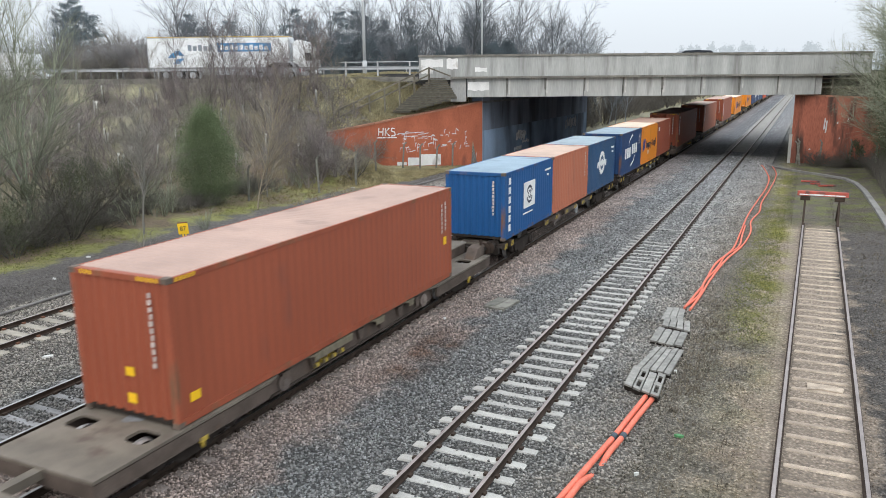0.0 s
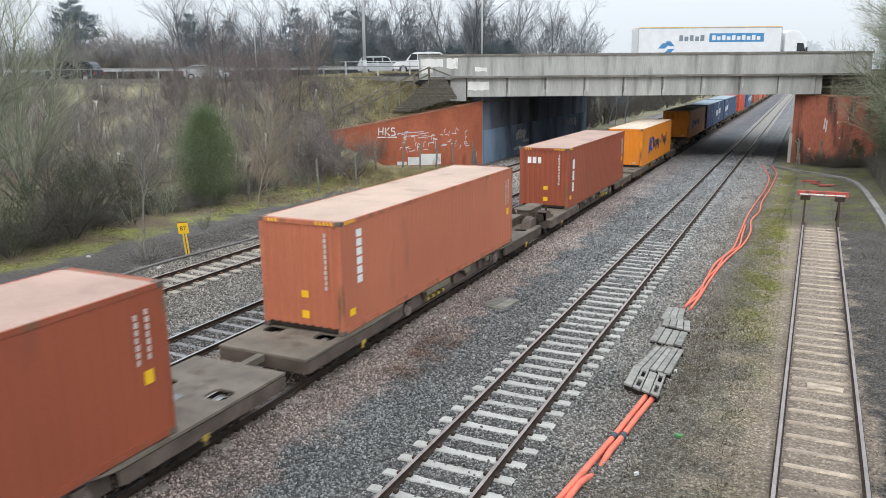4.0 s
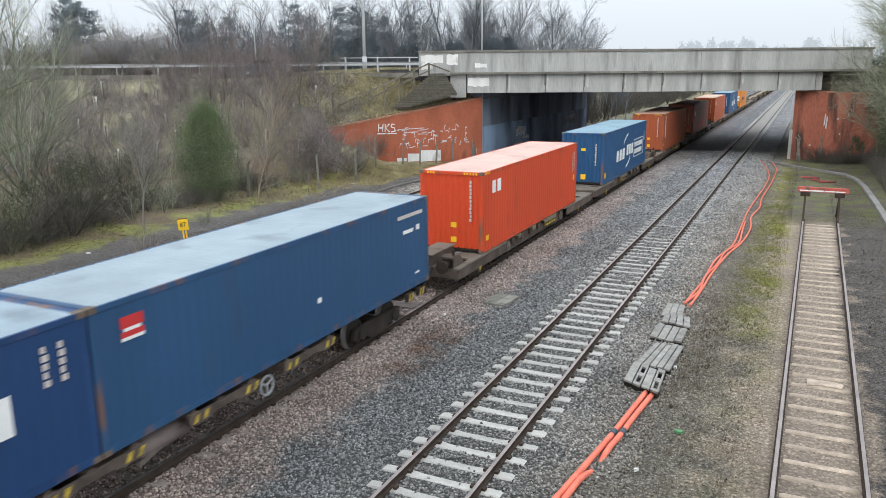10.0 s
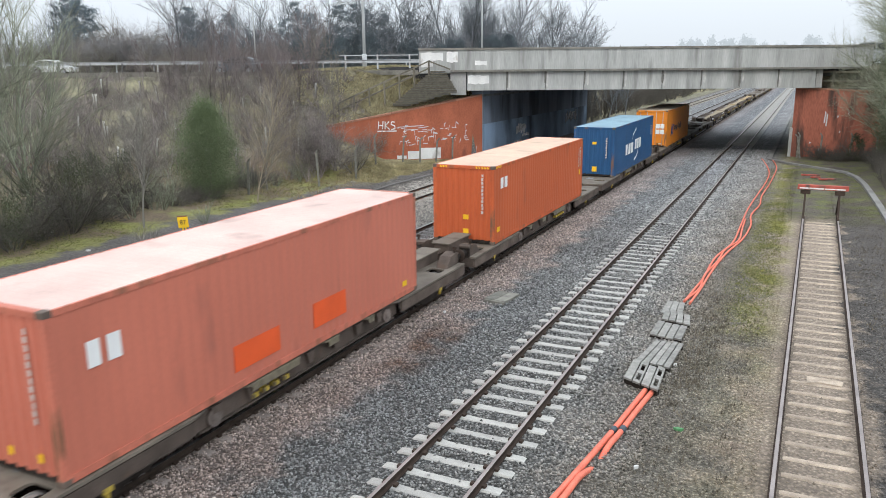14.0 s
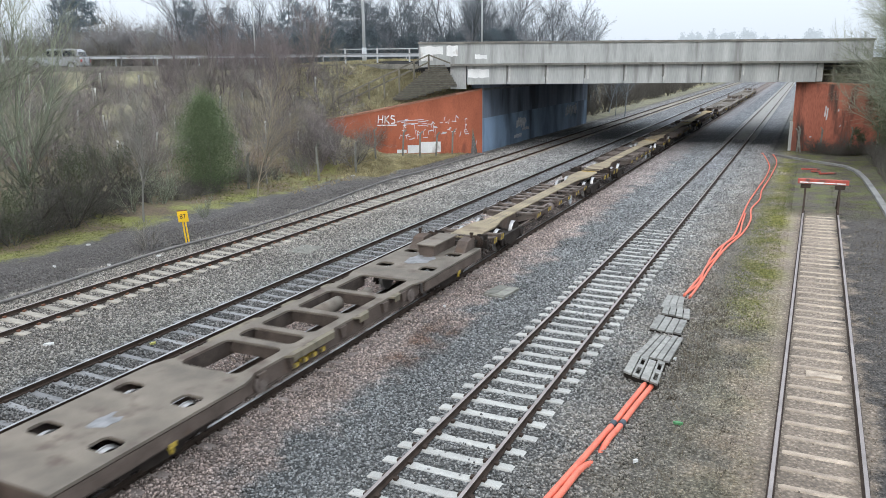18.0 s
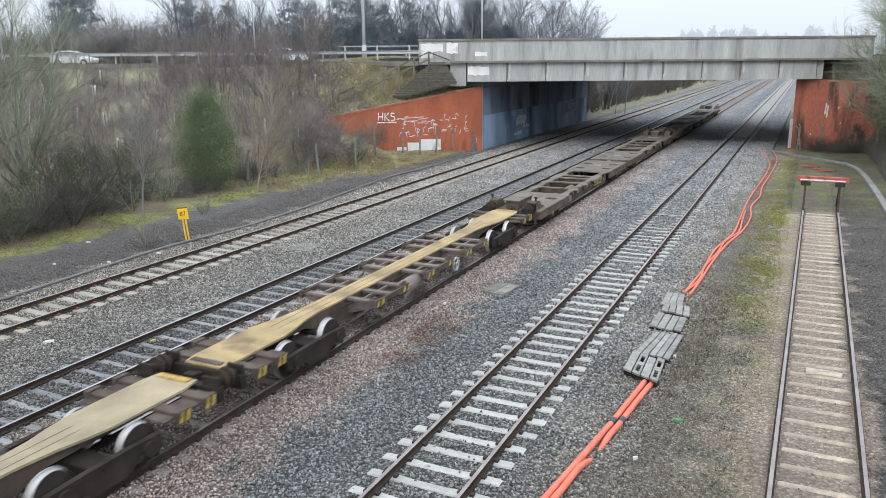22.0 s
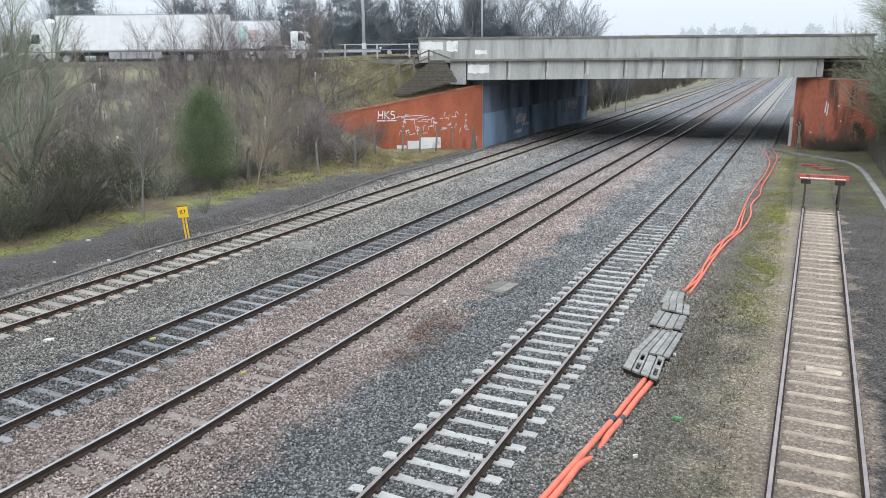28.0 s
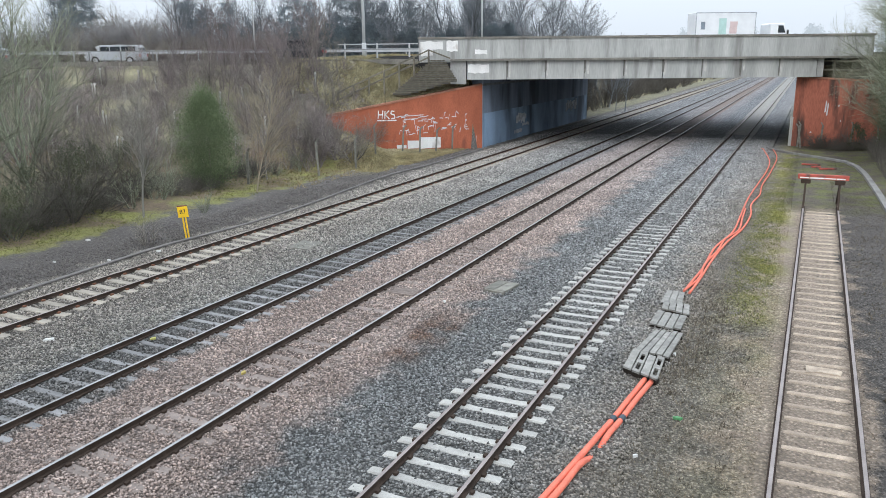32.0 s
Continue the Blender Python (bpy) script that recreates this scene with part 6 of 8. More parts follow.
def fences():
    for x, y, h in ((-27.8, 40.7, 2.2), (-29.7, 36.1, 2.0), (-27.6, 47.6, 2.1), (-28.0, 52.4, 2.0), (-26.9, 53.2, 1.9), (-27.2, 44.2, 2.0), (-26.2, 54.6, 1.8), (-25.6, 56.4, 1.9)):
        f = thing("fence_post", "weathered concrete fence post with a cranked top", "fence post", "old fence posts", m=pose(x, y, height(x, y) - 0.05, 0, random.Random(x).uniform(-4, 4), 30))
        bm = bmesh.new()
        box(bm, -0.065, 0.065, -0.065, 0.065, 0, h)
        part("shaft", bm, POST_CONC, f, bevel=0.012)
        bm = bmesh.new()
        bar(bm, (0, 0, h - 0.03), (0.18, -0.1, h + 0.22), 0.09)
        part("arm", bm, POST_CONC, f)
    for x, y, h, lean in ((-0.5, 68.6, 1.9, 3), (-0.25, 68.2, 1.8, -9), (1.15, 68.3, 1.9, 2), (3.2, 67.9, 2.0, 4), (5.0, 66.0, 1.9, -3)):
        f = thing("fence_post", "thin leaning concrete fence post before the brick wall", "fence post", "old fence posts", m=pose(x, y, height(x, y) - 0.05, 0, lean, 0))
        bm = bmesh.new()
        box(bm, -0.07, 0.07, -0.07, 0.07, 0, h)
        part("shaft", bm, POST_CONC, f, bevel=0.012)
        bm = bmesh.new()
        bar(bm, (0, 0, h - 0.03), (-0.16, -0.05, h + 0.2), 0.08)
        part("arm", bm, POST_CONC, f)
    # timber rail fence on top of the right wall
    f = thing("timber_fence", "weathered timber rail fence above the brick wall", "fence")
    for i, x in enumerate((-0.3, 1.6, 3.6)):
        bm = bmesh.new()
        box(bm, x - 0.08, x + 0.08, 69.9, 70.05, 5.0, 6.85)
        part("post", bm, TIMBER, f)
    for z in (6.0, 6.7):
        bm = bmesh.new()
        box(bm, -0.3, 4.6, 69.84, 69.9, z, z + 0.12)
        part("rail", bm, TIMBER, f)


fences()


def bank_steps():
    """The stepped revetment beside the bridge end and its timber handrail."""
    st = thing("bank_steps", "dark weathered timber steps up the bank beside the parapet", "steps")
    n = 16
    for i in range(n):
        k = i / (n - 1)
        e, z = 1.05 + 1.55 * k, 7.05 - 2.42 * k
        p, q = bridge_at(-4.2 - 2.9 * k, -e, z), bridge_at(-3.0 + 1.5 * k, -e, z)
        if k > 0.6:
            q = bridge_at(-2.1 - 9.0 * (k - 0.6), -e, z)
        bm = bmesh.new()
        bar(bm, p, q, 0.22, 0.075)
        part("tread", bm, TIMBER, st)
        bm = bmesh.new()
        bar(bm, p + BACK * 0.08 - Vector((0, 0, 0.11)), q + BACK * 0.08 - Vector((0, 0, 0.11)), 0.05, 0.15)
        part("riser", bm, POST_CONC, st)
    hr = thing("handrail", "weathered timber handrail down the bank", "handrail")
    tops = []
    for i in range(7):
        k = i / 6
        a, e = -4.3 - 6.9 * k, 1.3 + 2.4 * k
        p = bridge_at(a, -e, 0)
        z = 6.75 - 3.1 * k
        bm = bmesh.new()
        bar(bm, (p.x, p.y, z - 1.0), (p.x, p.y, z + 1.15), 0.11)
        part("post", bm, TIMBER, hr)
        tops.append(Vector((p.x, p.y, z)))
    for a, b in zip(tops, tops[1:]):
        for dz in (1.1, 0.55):
            bm = bmesh.new()
            bar(bm, a + Vector((0, 0, dz)), b + Vector((0, 0, dz)), 0.05, 0.11)
            part("rail", bm, TIMBER, hr)
    p = bridge_at(-2.6, -1.2, 6.9)
    bm = bmesh.new()
    bar(bm, tops[0] + Vector((0, 0, 1.1)), p + Vector((0, 0, 0.3)), 0.05, 0.11)
    part("rail", bm, TIMBER, hr)


bank_steps()


def roadside():
    rail = thing("guard_rail", "galvanised two-rail guard fence along the road", "guard rail")
    for z, far, h in ((8.36, -11.6, 0.06), (7.96, -60, 0.075)):
        bm = bmesh.new()
        bar(bm, bridge_at(far, 0.45, z), bridge_at(-5.2, 0.45, z), 0.06, h)
        part("rail", bm, GALV_DULL if far < -20 else LAMP_GREY, rail)
    for i in range(23):
        a = -5.9 - i * 2.6
        bm = bmesh.new()
        bar(bm, bridge_at(a, 0.53, ROAD_Z - 0.1 - road_dip(a)), bridge_at(a, 0.53, 8.42 if a > -11.8 else 7.96), 0.10 if a > -11.8 else 0.07)
        part("post", bm, LAMP_GREY if a > -11.8 else GALV_DULL, rail)
    mid = thing("crash_barrier", "grey corrugated crash barrier in the central reservation", "crash barrier")
    for z in (7.95,):
        bm = bmesh.new()
        prism(bm, [(0, -0.15), (0.08, -0.08), (0.02, 0.0), (0.08, 0.08), (0, 0.15), (-0.02, 0.15), (-0.02, -0.15)], -75, 75, "x")
        ob = part("beam", bm, GALV, mid)
        c = bridge_at(0, 8.6, z)
        ob.matrix_basis = Matrix.Translation(c) @ pose(0, 0, 0, 0, 0, math.degrees(math.atan2(ALONG.y, ALONG.x)))
    for i in range(40):
        bm = bmesh.new()
        bar(bm, bridge_at(-75 + i * 3.8, 8.65, ROAD_Z - 0.05 - road_dip(-75 + i * 3.8)), bridge_at(-75 + i * 3.8, 8.65, 8.1), 0.09)
        part("post", bm, GALV, mid)
    road_strip("verge_kerb", 0.02, 0.14, 6.8, 7.17, -70, -5.2, COPING_DARK, "pale concrete kerb along the near carriageway", "kerb")
    for a, s, h, r in ((-9.6, 1.0, 11.0, 0.14), (0.9, 23.5, 11.5, 0.11), (-41.5, 5.0, 10.0, 0.11), (-24.0, 23.5, 11.0, 0.09)):
        l = thing("street_lamp", "tall grey tapering lighting column beside the road", "street lamp", "lighting columns")
        p = bridge_at(a, s, ROAD_Z - 0.05 - road_dip(a))
        bm = bmesh.new()
        tube(bm, p, p + Vector((0, 0, h)), r, r * 0.6, n=10)
        part("column", bm, LAMP_GREY, l)
        bm = bmesh.new()
        tube(bm, p, p + Vector((0, 0, 1.2)), r * 1.35, n=10)
        part("base", bm, LAMP_GREY, l)
        bm = bmesh.new()
        tube(bm, p + Vector((0, 0, h)), p + BACK * 1.4 + Vector((0, 0, h + 0.3)), r * 0.5, n=8)
        part("bracket", bm, LAMP_GREY, l)
        bm = bmesh.new()
        q = p + BACK * 1.4 + Vector((0, 0, h + 0.3))
        bar(bm, q, q + BACK * 0.7, 0.25, 0.14)
        part("lantern", bm, LAMP_GREY, l)


roadside()


def graffiti():
    """Sprayed marks on the left wing wall and on the abutment under the bridge."""
    d = Vector((-0.656, -0.755, 0))
    n = Vector((0.755, -0.656, 0))
    base = CORNER_L + n * 0.03
    turn = math.degrees(math.atan2(0.755, 0.656))

    def strokes(parent, name, lines, width, mat, to_world):
        for pts in lines:
            bm = bmesh.new()
            for a, b in zip(pts, pts[1:]):
                bar(bm, to_world(*a), to_world(*b), width, width)
            part(name, bm, mat, parent)
    to_wing = lambda w, z: base + d * w + Vector((0, 0, z)) - n * 0.055
    H = [[(9.0, 2.75), (8.95, 3.35)], [(8.65, 2.75), (8.6, 3.35)], [(8.97, 3.05), (8.62, 3.02)],
         [(8.45, 2.72), (8.42, 3.32)], [(8.1, 3.32), (8.42, 3.02), (8.08, 2.7)],
         [(7.65, 3.25), (7.9, 3.3), (7.95, 3.08), (7.65, 2.98), (7.62, 2.74), (7.95, 2.7)], [(9.1, 2.6), (7.5, 2.56)]]
    strokes(WING_L, "graffiti_stroke", H, 0.09, WHITE_PAINT, to_wing)
    r = random.Random(12)
    small = []
    for k in range(54):
        w, z = r.uniform(1.4, 7.6), r.uniform(1.3, 2.8)
        if r.random() < 0.5:
            small.append([(w, z), (w + r.uniform(-0.1, 0.1), z + r.uniform(0.2, 0.5)), (w - r.uniform(0.1, 0.3), z + r.uniform(0.2, 0.5))])
        else:
            small.append([(w, z), (w - r.uniform(0.2, 0.5), z + r.uniform(-0.05, 0.08))])
    small += [[(7.4, 2.85), (5.2, 2.9)], [(6.9, 2.6), (6.0, 2.62)], [(0.62, 0.35), (0.55, 1.05)], [(4.25, 1.5), (4.2, 2.1)]]
    strokes(WING_L, "graffiti_stroke", small, 0.06, GRAFFITI, to_wing)
    for w0, w1, z0, z1 in ((5.5, 3.75, 0.25, 1.15), (6.6, 5.6, 0.3, 0.95), (7.5, 6.7, 0.35, 0.65)):
        bm = bmesh.new()
        wall_prism(bm, base + d * w0 - n * 0.027, base + d * w1 - n * 0.027, 0.02, z0, z1, z1 - 0.05)
        part("paint_patch", bm, WHITE_PAINT, WING_L, "white paint over the lower bricks")
    ab = [o for o in scene.objects if o.name == "abutment_left"][0]
    under = []
    for y0, y1, z0, z1, cnt in ((67.0, 69.4, 1.25, 2.35, 9), (66.6, 68.6, 0.45, 0.85, 5), (68.6, 70.6, 1.0, 1.3, 5), (83.0, 87.0, 1.3, 2.6, 9)):
        for i in range(cnt):
            y, h = y0 + (y1 - y0) * (i + r.uniform(0, 0.4)) / cnt, z1 - z0
            under.append([(y, z0 + r.uniform(0, 0.3) * h), (y + r.uniform(-0.1, 0.25) * h, z0 + r.uniform(0.6, 1) * h), (y + r.uniform(0.2, 0.6) * h, z0 + r.uniform(0.1, 0.9) * h)])
    strokes(ab, "graffiti_stroke", under, 0.13, GRAFFITI, lambda y, z: Vector((-23.99, y, z)))


graffiti()


def wall_dressing():
    """White run of paint, pale scars and a concrete corner on the right-hand wing wall."""
    for x0, x1, z0, z1 in ((1.22, 1.36, 2.75, 3.7), (1.36, 1.5, 2.5, 3.55), (2.15, 2.28, 3.2, 3.42), (2.4, 2.5, 2.0, 2.2), (0.3, 0.5, 1.1, 1.25), (2.9, 3.0, 3.5, 3.7), (1.0, 1.12, 0.5, 0.8)):
        bm = bmesh.new()
        prism(bm, [(x0, z0), (x1 - 0.03, z0 + 0.05), (x1, z1 - 0.1), (x0 + 0.05, z1)], 69.388, 69.402, "y")
        part("paint_run", bm, GRAFFITI, WING_R, "white paint run")
    bm = bmesh.new()
    box(bm, -1.22, -0.98, 69.3, 69.9, -0.2, 2.35)
    part("corner_pier", bm, CONCRETE, WING_R, "pale concrete foot of the wall corner", bevel=0.02)


wall_dressing()


def blades(name, label, mat, spots, count, tall, seed, lean=0.5):
    """Tufts of grass: one object, nobody could count them."""
    r = np.random.RandomState(seed)
    v, f = [], []
    for k in range(count):
        x0, x1, y0, y1 = spots[k % len(spots)]
        x, y = r.uniform(x0, x1), r.uniform(y0, y1)
        z = height(x, y) - 0.01
        for b in range(5):
            a, h, w = r.uniform(0, 6.28), tall * r.uniform(0.5, 1.2), 0.012 + 0.01 * r.rand()
            dx, dy = math.cos(a), math.sin(a)
            ox, oy = x + r.normal() * 0.06, y + r.normal() * 0.06
            i = len(v)
            v += [(ox - dy * w, oy + dx * w, z), (ox + dy * w, oy - dx * w, z), (ox + dx * h * lean * r.rand(), oy + dy * h * lean * r.rand(), z + h)]
            f.append((i, i + 1, i + 2))
    me = bpy.data.meshes.new(name)
    me.from_pydata(v, [], f)
    me.materials.append(mat)
    return tagged(new(name, me), label, "grass", kind="stuff")


blades("dry_grass", "dry straw-coloured grass at the foot of the bank", DRY_GRASS, [(-31, -24.8, 44, 58), (-29, -24.8, 48, 58), (-36, -26, 36, 50), (-31, -25.5, 54, 64), (-40, -28, 52, 58)], 5200, 0.16, 3, 1.2)
blades("bank_grass", "straw-coloured grass on the bank beside the steps", surface("pale_straw_grass", (0.41, 0.37, 0.23), 0.9, vary=0.3, scale=1, per_island=0.3), [(-38, -27.5, 49.5, 57.5), (-33, -26.5, 52, 58)], 14000, 0.2, 13, 1.2)
blades("wall_grass", "buff grass between the lineside trough and the fence", surface("buff_grass", (0.33, 0.285, 0.155), 0.9, vary=0.35, scale=1, per_island=0.35), [(-28.6, -25.1, 43.5, 50), (-28.2, -25.0, 47, 55), (-27.4, -25.0, 53, 61), (-30.5, -26.5, 50, 57)], 9000, 0.17, 14, 1.2)
blades("moss_grass", "yellow-green moss and short grass", MOSS, [(-31, -27.4, 17, 26), (-32, -27.2, 31, 42), (-2.0, -0.5, 26, 60), (-1.7, -0.6, 22, 45)], 5000, 0.06, 4, 1.5)


blades("lineside_weeds", "low dead brown weeds beside the siding", surface("dead_weeds", (0.13, 0.11, 0.08), 0.95, vary=0.3, scale=2, per_island=0.4), [(-2.5, -0.7, 11, 24), (-2.4, -1.6, 16.5, 26), (2.0, 4.2, 14, 40)], 900, 0.1, 23, 1.6)


def small_litter():
    r = random.Random(8)
    for x, y, s in ((-18.0, 13.2, 0.2), (-23.3, 20.0, 0.13), (-26.7, 22.0, 0.14), (-30.6, 23.4, 0.18), (-22.6, 21.8, 0.14), (-2.33, 13.4, 0.08), (-25.0, 19.0, 0.1), (-27.0, 43.5, 0.18), (-4.0, 33.5, 0.12), (-2.45, 18.9, 0.12), (-9.6, 20.5, 0.1)):
        t = thing("litter", "crumpled white scrap lying on the ground", "litter", "scraps of litter", m=pose(x, y, max(height(x, y), 0.0) + 0.02, 0, 0, r.uniform(0, 180)))
        s *= 0.7
        bm = bmesh.new()
        prism(bm, [(-s, -s * 0.3), (-s * 0.2, -s * 0.5), (s, -s * 0.2), (s * 0.8, s * 0.4), (-s * 0.5, s * 0.45)], -0.02, 0.04, "z")
        part("scrap", bm, LITTER, t)
    for x, y, s, rgb, label in ((-11.69, 13.54, 0.09, (0.45, 0.36, 0.1), "yellow scrap on a sleeper"), (-15.44, 14.39, 0.1, (0.42, 0.40, 0.12), "faded yellow scrap on a sleeper"), (-1.84, 15.31, 0.1, (0.08, 0.26, 0.10), "small green plastic scrap on the ground")):
        t = thing("litter", label, "litter", "scraps of litter", m=pose(x, y, 0.03, 0, 0, 100 * x))
        bm = bmesh.new()
        prism(bm, [(-s, -s * 0.4), (s * 0.3, -s * 0.5), (s, 0), (s * 0.4, s * 0.45), (-s * 0.6, s * 0.35)], -0.02, 0.03, "z")
        part("scrap", bm, surface("scrap_" + label.split()[0], rgb, 0.7, vary=0.3, scale=6), t)
    for x, y, rz, l in ((0.55, 57.4, 4, 1.15), (0.85, 56.3, 2, 0.6), (1.55, 55.6, 28, 1.1)):
        t = thing("loose_plank", "red-painted loose plank behind the buffer stop", "plank", "loose planks", m=pose(x, y, 0.03, 0, 0, rz))
        bm = bmesh.new()
        box(bm, -l / 2, l / 2, -0.1, 0.1, 0, 0.09)
        part("plank", bm, RED_PAINT, t, bevel=0.01)
    t = thing("paving_flag", "broken pale flagstone lying in the siding", "flagstone", m=pose(0.9, 19.25, 0.02, 0, 0, 12))
    bm = bmesh.new()
    prism(bm, [(-0.4, -0.2), (-0.1, -0.12), (0.35, -0.28), (0.45, 0.0), (0.2, 0.12), (-0.3, 0.25)], 0, 0.035, "z")
    part("flag", bm, SLEEPER_SAND, t)


small_litter()


# ---- trees and scrub ----
def twig_material(name, c, spread=0.3):
    return surface(name, c, 0.9, vary=0.25, scale=0.6, grain=0.15, bump=0, per_island=spread, per_object=0.12, shine=0.0)


BARK = twig_material("grey_brown_bark", (0.19, 0.17, 0.15))
TWIG_SIGN = twig_material("grey_buff_twigs", (0.255, 0.24, 0.21))
BARK_PALE = twig_material("pale_lichened_bark", (0.34, 0.29, 0.215))
TWIG_RED = twig_material("reddish_twigs", (0.26, 0.225, 0.218), 0.5)
TWIG_BROWN = twig_material("brown_twigs", (0.258, 0.238, 0.205), 0.5)
TWIG_GREEN = twig_material("greenish_twigs", (0.275, 0.29, 0.215), 0.45)
TWIG_DARK = twig_material("dark_twigs", (0.135, 0.125, 0.11))
# the next three have the blue-grey of distance haze mixed into their colour
TWIG_FAR = twig_material("haze_tinted_twigs", (0.20, 0.215, 0.23))
HEDGE_GREEN = twig_material("haze_tinted_hedge_leaves", (0.14, 0.168, 0.185), 0.15)
CONIFER = twig_material("haze_tinted_needles", (0.17, 0.21, 0.23))
EVERGREEN = twig_material("evergreen_leaves", (0.175, 0.22, 0.122), 0.35)
IVY = twig_material("ivy_leaves", (0.095, 0.108, 0.066), 0.4)
FAR_TREES = twig_material("glowing_far_trees", (0.12, 0.13, 0.14), 0.05)
# a pale glow stands for the haze in front of the far trees
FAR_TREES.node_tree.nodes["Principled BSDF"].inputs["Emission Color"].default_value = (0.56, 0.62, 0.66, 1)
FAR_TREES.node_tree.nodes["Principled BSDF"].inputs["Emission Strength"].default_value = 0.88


class Growth:
    """Gathers tapered three-sided twigs and small leaves as arrays."""

    def __init__(self, seed, fine=0.0055):
        self.r, self.fine = random.Random(seed), fine
        self.v, self.f, self.tag = [], [], []

    def chain(self, pts, rad, level):
        """One connected tapering stem along its points."""
        n = len(pts) - 1
        d = (pts[-1] - pts[0]).normalized()
        s = d.orthogonal().normalized()
        u = d.cross(s)
        i = len(self.v)
        for j, p in enumerate(pts):
            q = rad * (1 - 0.8 * j / n)
            for k in range(3):
                w = 2.0944 * k
                self.v.append(tuple(p + (math.cos(w) * s + math.sin(w) * u) * q))
        for j in range(i, i + 3 * n, 3):
            for k in range(3):
                self.f.append((j + k, j + (k + 1) % 3, j + 3 + (k + 1) % 3, j + 3 + k))
        self.tag += [level] * (3 * n)

    def split(self, level):
        """Stems of one level apart from all that grows on them."""
        v, f, tag = np.array(self.v), np.array(self.f), np.array(self.tag)
        out = []
        for pick in (f[tag == level], f[tag != level]):
            used, inv = np.unique(pick, return_inverse=True)
            out.append((v[used], inv.reshape(pick.shape)))
        return out

    def branch(self, p, d, length, rad, level, kids, droop=0.0, wander=0.18, spread=0.9, low=0.25):
        r = self.r
        n = (6, 4, 3, 1, 1)[min(level, 4)]
        pts = [p.copy()]
        for i in range(n):
            d = (d + Vector((r.gauss(0, wander), r.gauss(0, wander), r.gauss(0, wander) - droop + 0.05))).normalized()
            pts.append(pts[-1] + d * length / n)
        self.chain(pts, rad, level)
        if level >= len(kids):
            return
        for k in range(kids[level]):
            t = low + (1 - low) * (k + r.random()) / kids[level]
            i = min(int(t * n), n - 1)
            q = pts[i].lerp(pts[i + 1], t * n - i)
            axis = (pts[i + 1] - pts[i]).normalized()
            side = axis.orthogonal().normalized()
            side.rotate(Matrix.Rotation(r.uniform(0, 6.283), 3, axis))
            e = (axis + side * spread * r.uniform(0.7, 1.3)).normalized()
            self.branch(q, e, length * r.uniform(0.38, 0.62) * (1.15 - 0.55 * t), max(rad * 0.45 * (1.1 - 0.5 * t), self.fine), level + 1, kids, droop, wander, spread, low)

    def leaf(self, p, size):
        r = self.r
        a = Vector((r.gauss(0, 1), r.gauss(0, 1), r.gauss(0, 1))).normalized()
        b = a.orthogonal().normalized()
        i = len(self.v)
        c = a.cross(b)
        for x, y in ((-1, 0), (0, -0.55), (1, 0), (0, 0.55)):
            self.v.append(tuple(p + (b * x + c * y) * size))
        self.f.append((i, i + 1, i + 2, i + 3))

    def arrays(self):
        return np.array(self.v), np.array(self.f)


def from_arrays(name, v, f, mat):
    me = bpy.data.meshes.new(name)
    n, k = len(f), f.shape[1]
    me.vertices.add(len(v))
    me.vertices.foreach_set("co", np.ascontiguousarray(v, dtype=np.float32).reshape(-1))
    me.loops.add(n * k)
    me.loops.foreach_set("vertex_index", np.ascontiguousarray(f, dtype=np.int32).reshape(-1))
    me.polygons.add(n)
    me.polygons.foreach_set("loop_start", np.arange(n, dtype=np.int32) * k)
    me.update(calc_edges=True)
    me.materials.append(mat)
    return me


def bare_tree(seed, tall, trunk=0.09, kids=(13, 7, 4), spread=0.9, low=0.25, wander=0.1, fine=0.0055):
    g = Growth(seed, fine)
    g.branch(Vector((0, 0, -0.1)), Vector((0, 0, 1)), tall, trunk, 0, kids, 0.0, wander, spread, low)
    return g.arrays()


def shrub(seed, tall, stems=8, kids=(7, 4), spread=0.75, out=0.55, apart=False, fine=0.0055):
    g = Growth(seed, fine)
    for k in range(stems):
        a = g.r.uniform(0, 6.28)
        d = Vector((math.cos(a) * out, math.sin(a) * out, 1)).normalized()
        g.branch(Vector((math.cos(a) * 0.15, math.sin(a) * 0.15, -0.1)), d, tall * g.r.uniform(0.7, 1.1), 0.022 * tall / 2.5 + 0.008, 1, (0,) + kids, 0.02, 0.2, spread, 0.15)
    return g.split(1) if apart else g.arrays()


def leafy(seed, tall, wide, count, size, shape=1.0):
    """An evergreen: leaves in clumps along short limbs inside an uneven spindle."""
    g = Growth(seed)
    r = g.r
    clumps = []
    for k in range(count // 28):
        z = r.random() ** 0.8
        rad = wide / 2 * (math.sin(math.pi * min(1, 0.12 + 0.88 * z) ** shape) ** 0.7) * r.uniform(0.2, 1.08)
        a = r.uniform(0, 6.283)
        clumps.append((Vector((math.cos(a) * rad, math.sin(a) * rad, tall * (0.05 + 0.95 * z))), r.uniform(0.16, 0.34) * wide / 3))
    for c, s in clumps:
        for k in range(28):
            g.leaf(c + Vector((r.gauss(0, s), r.gauss(0, s), r.gauss(0, s * 1.25))), size * r.uniform(0.6, 1.3))
    return g.arrays()


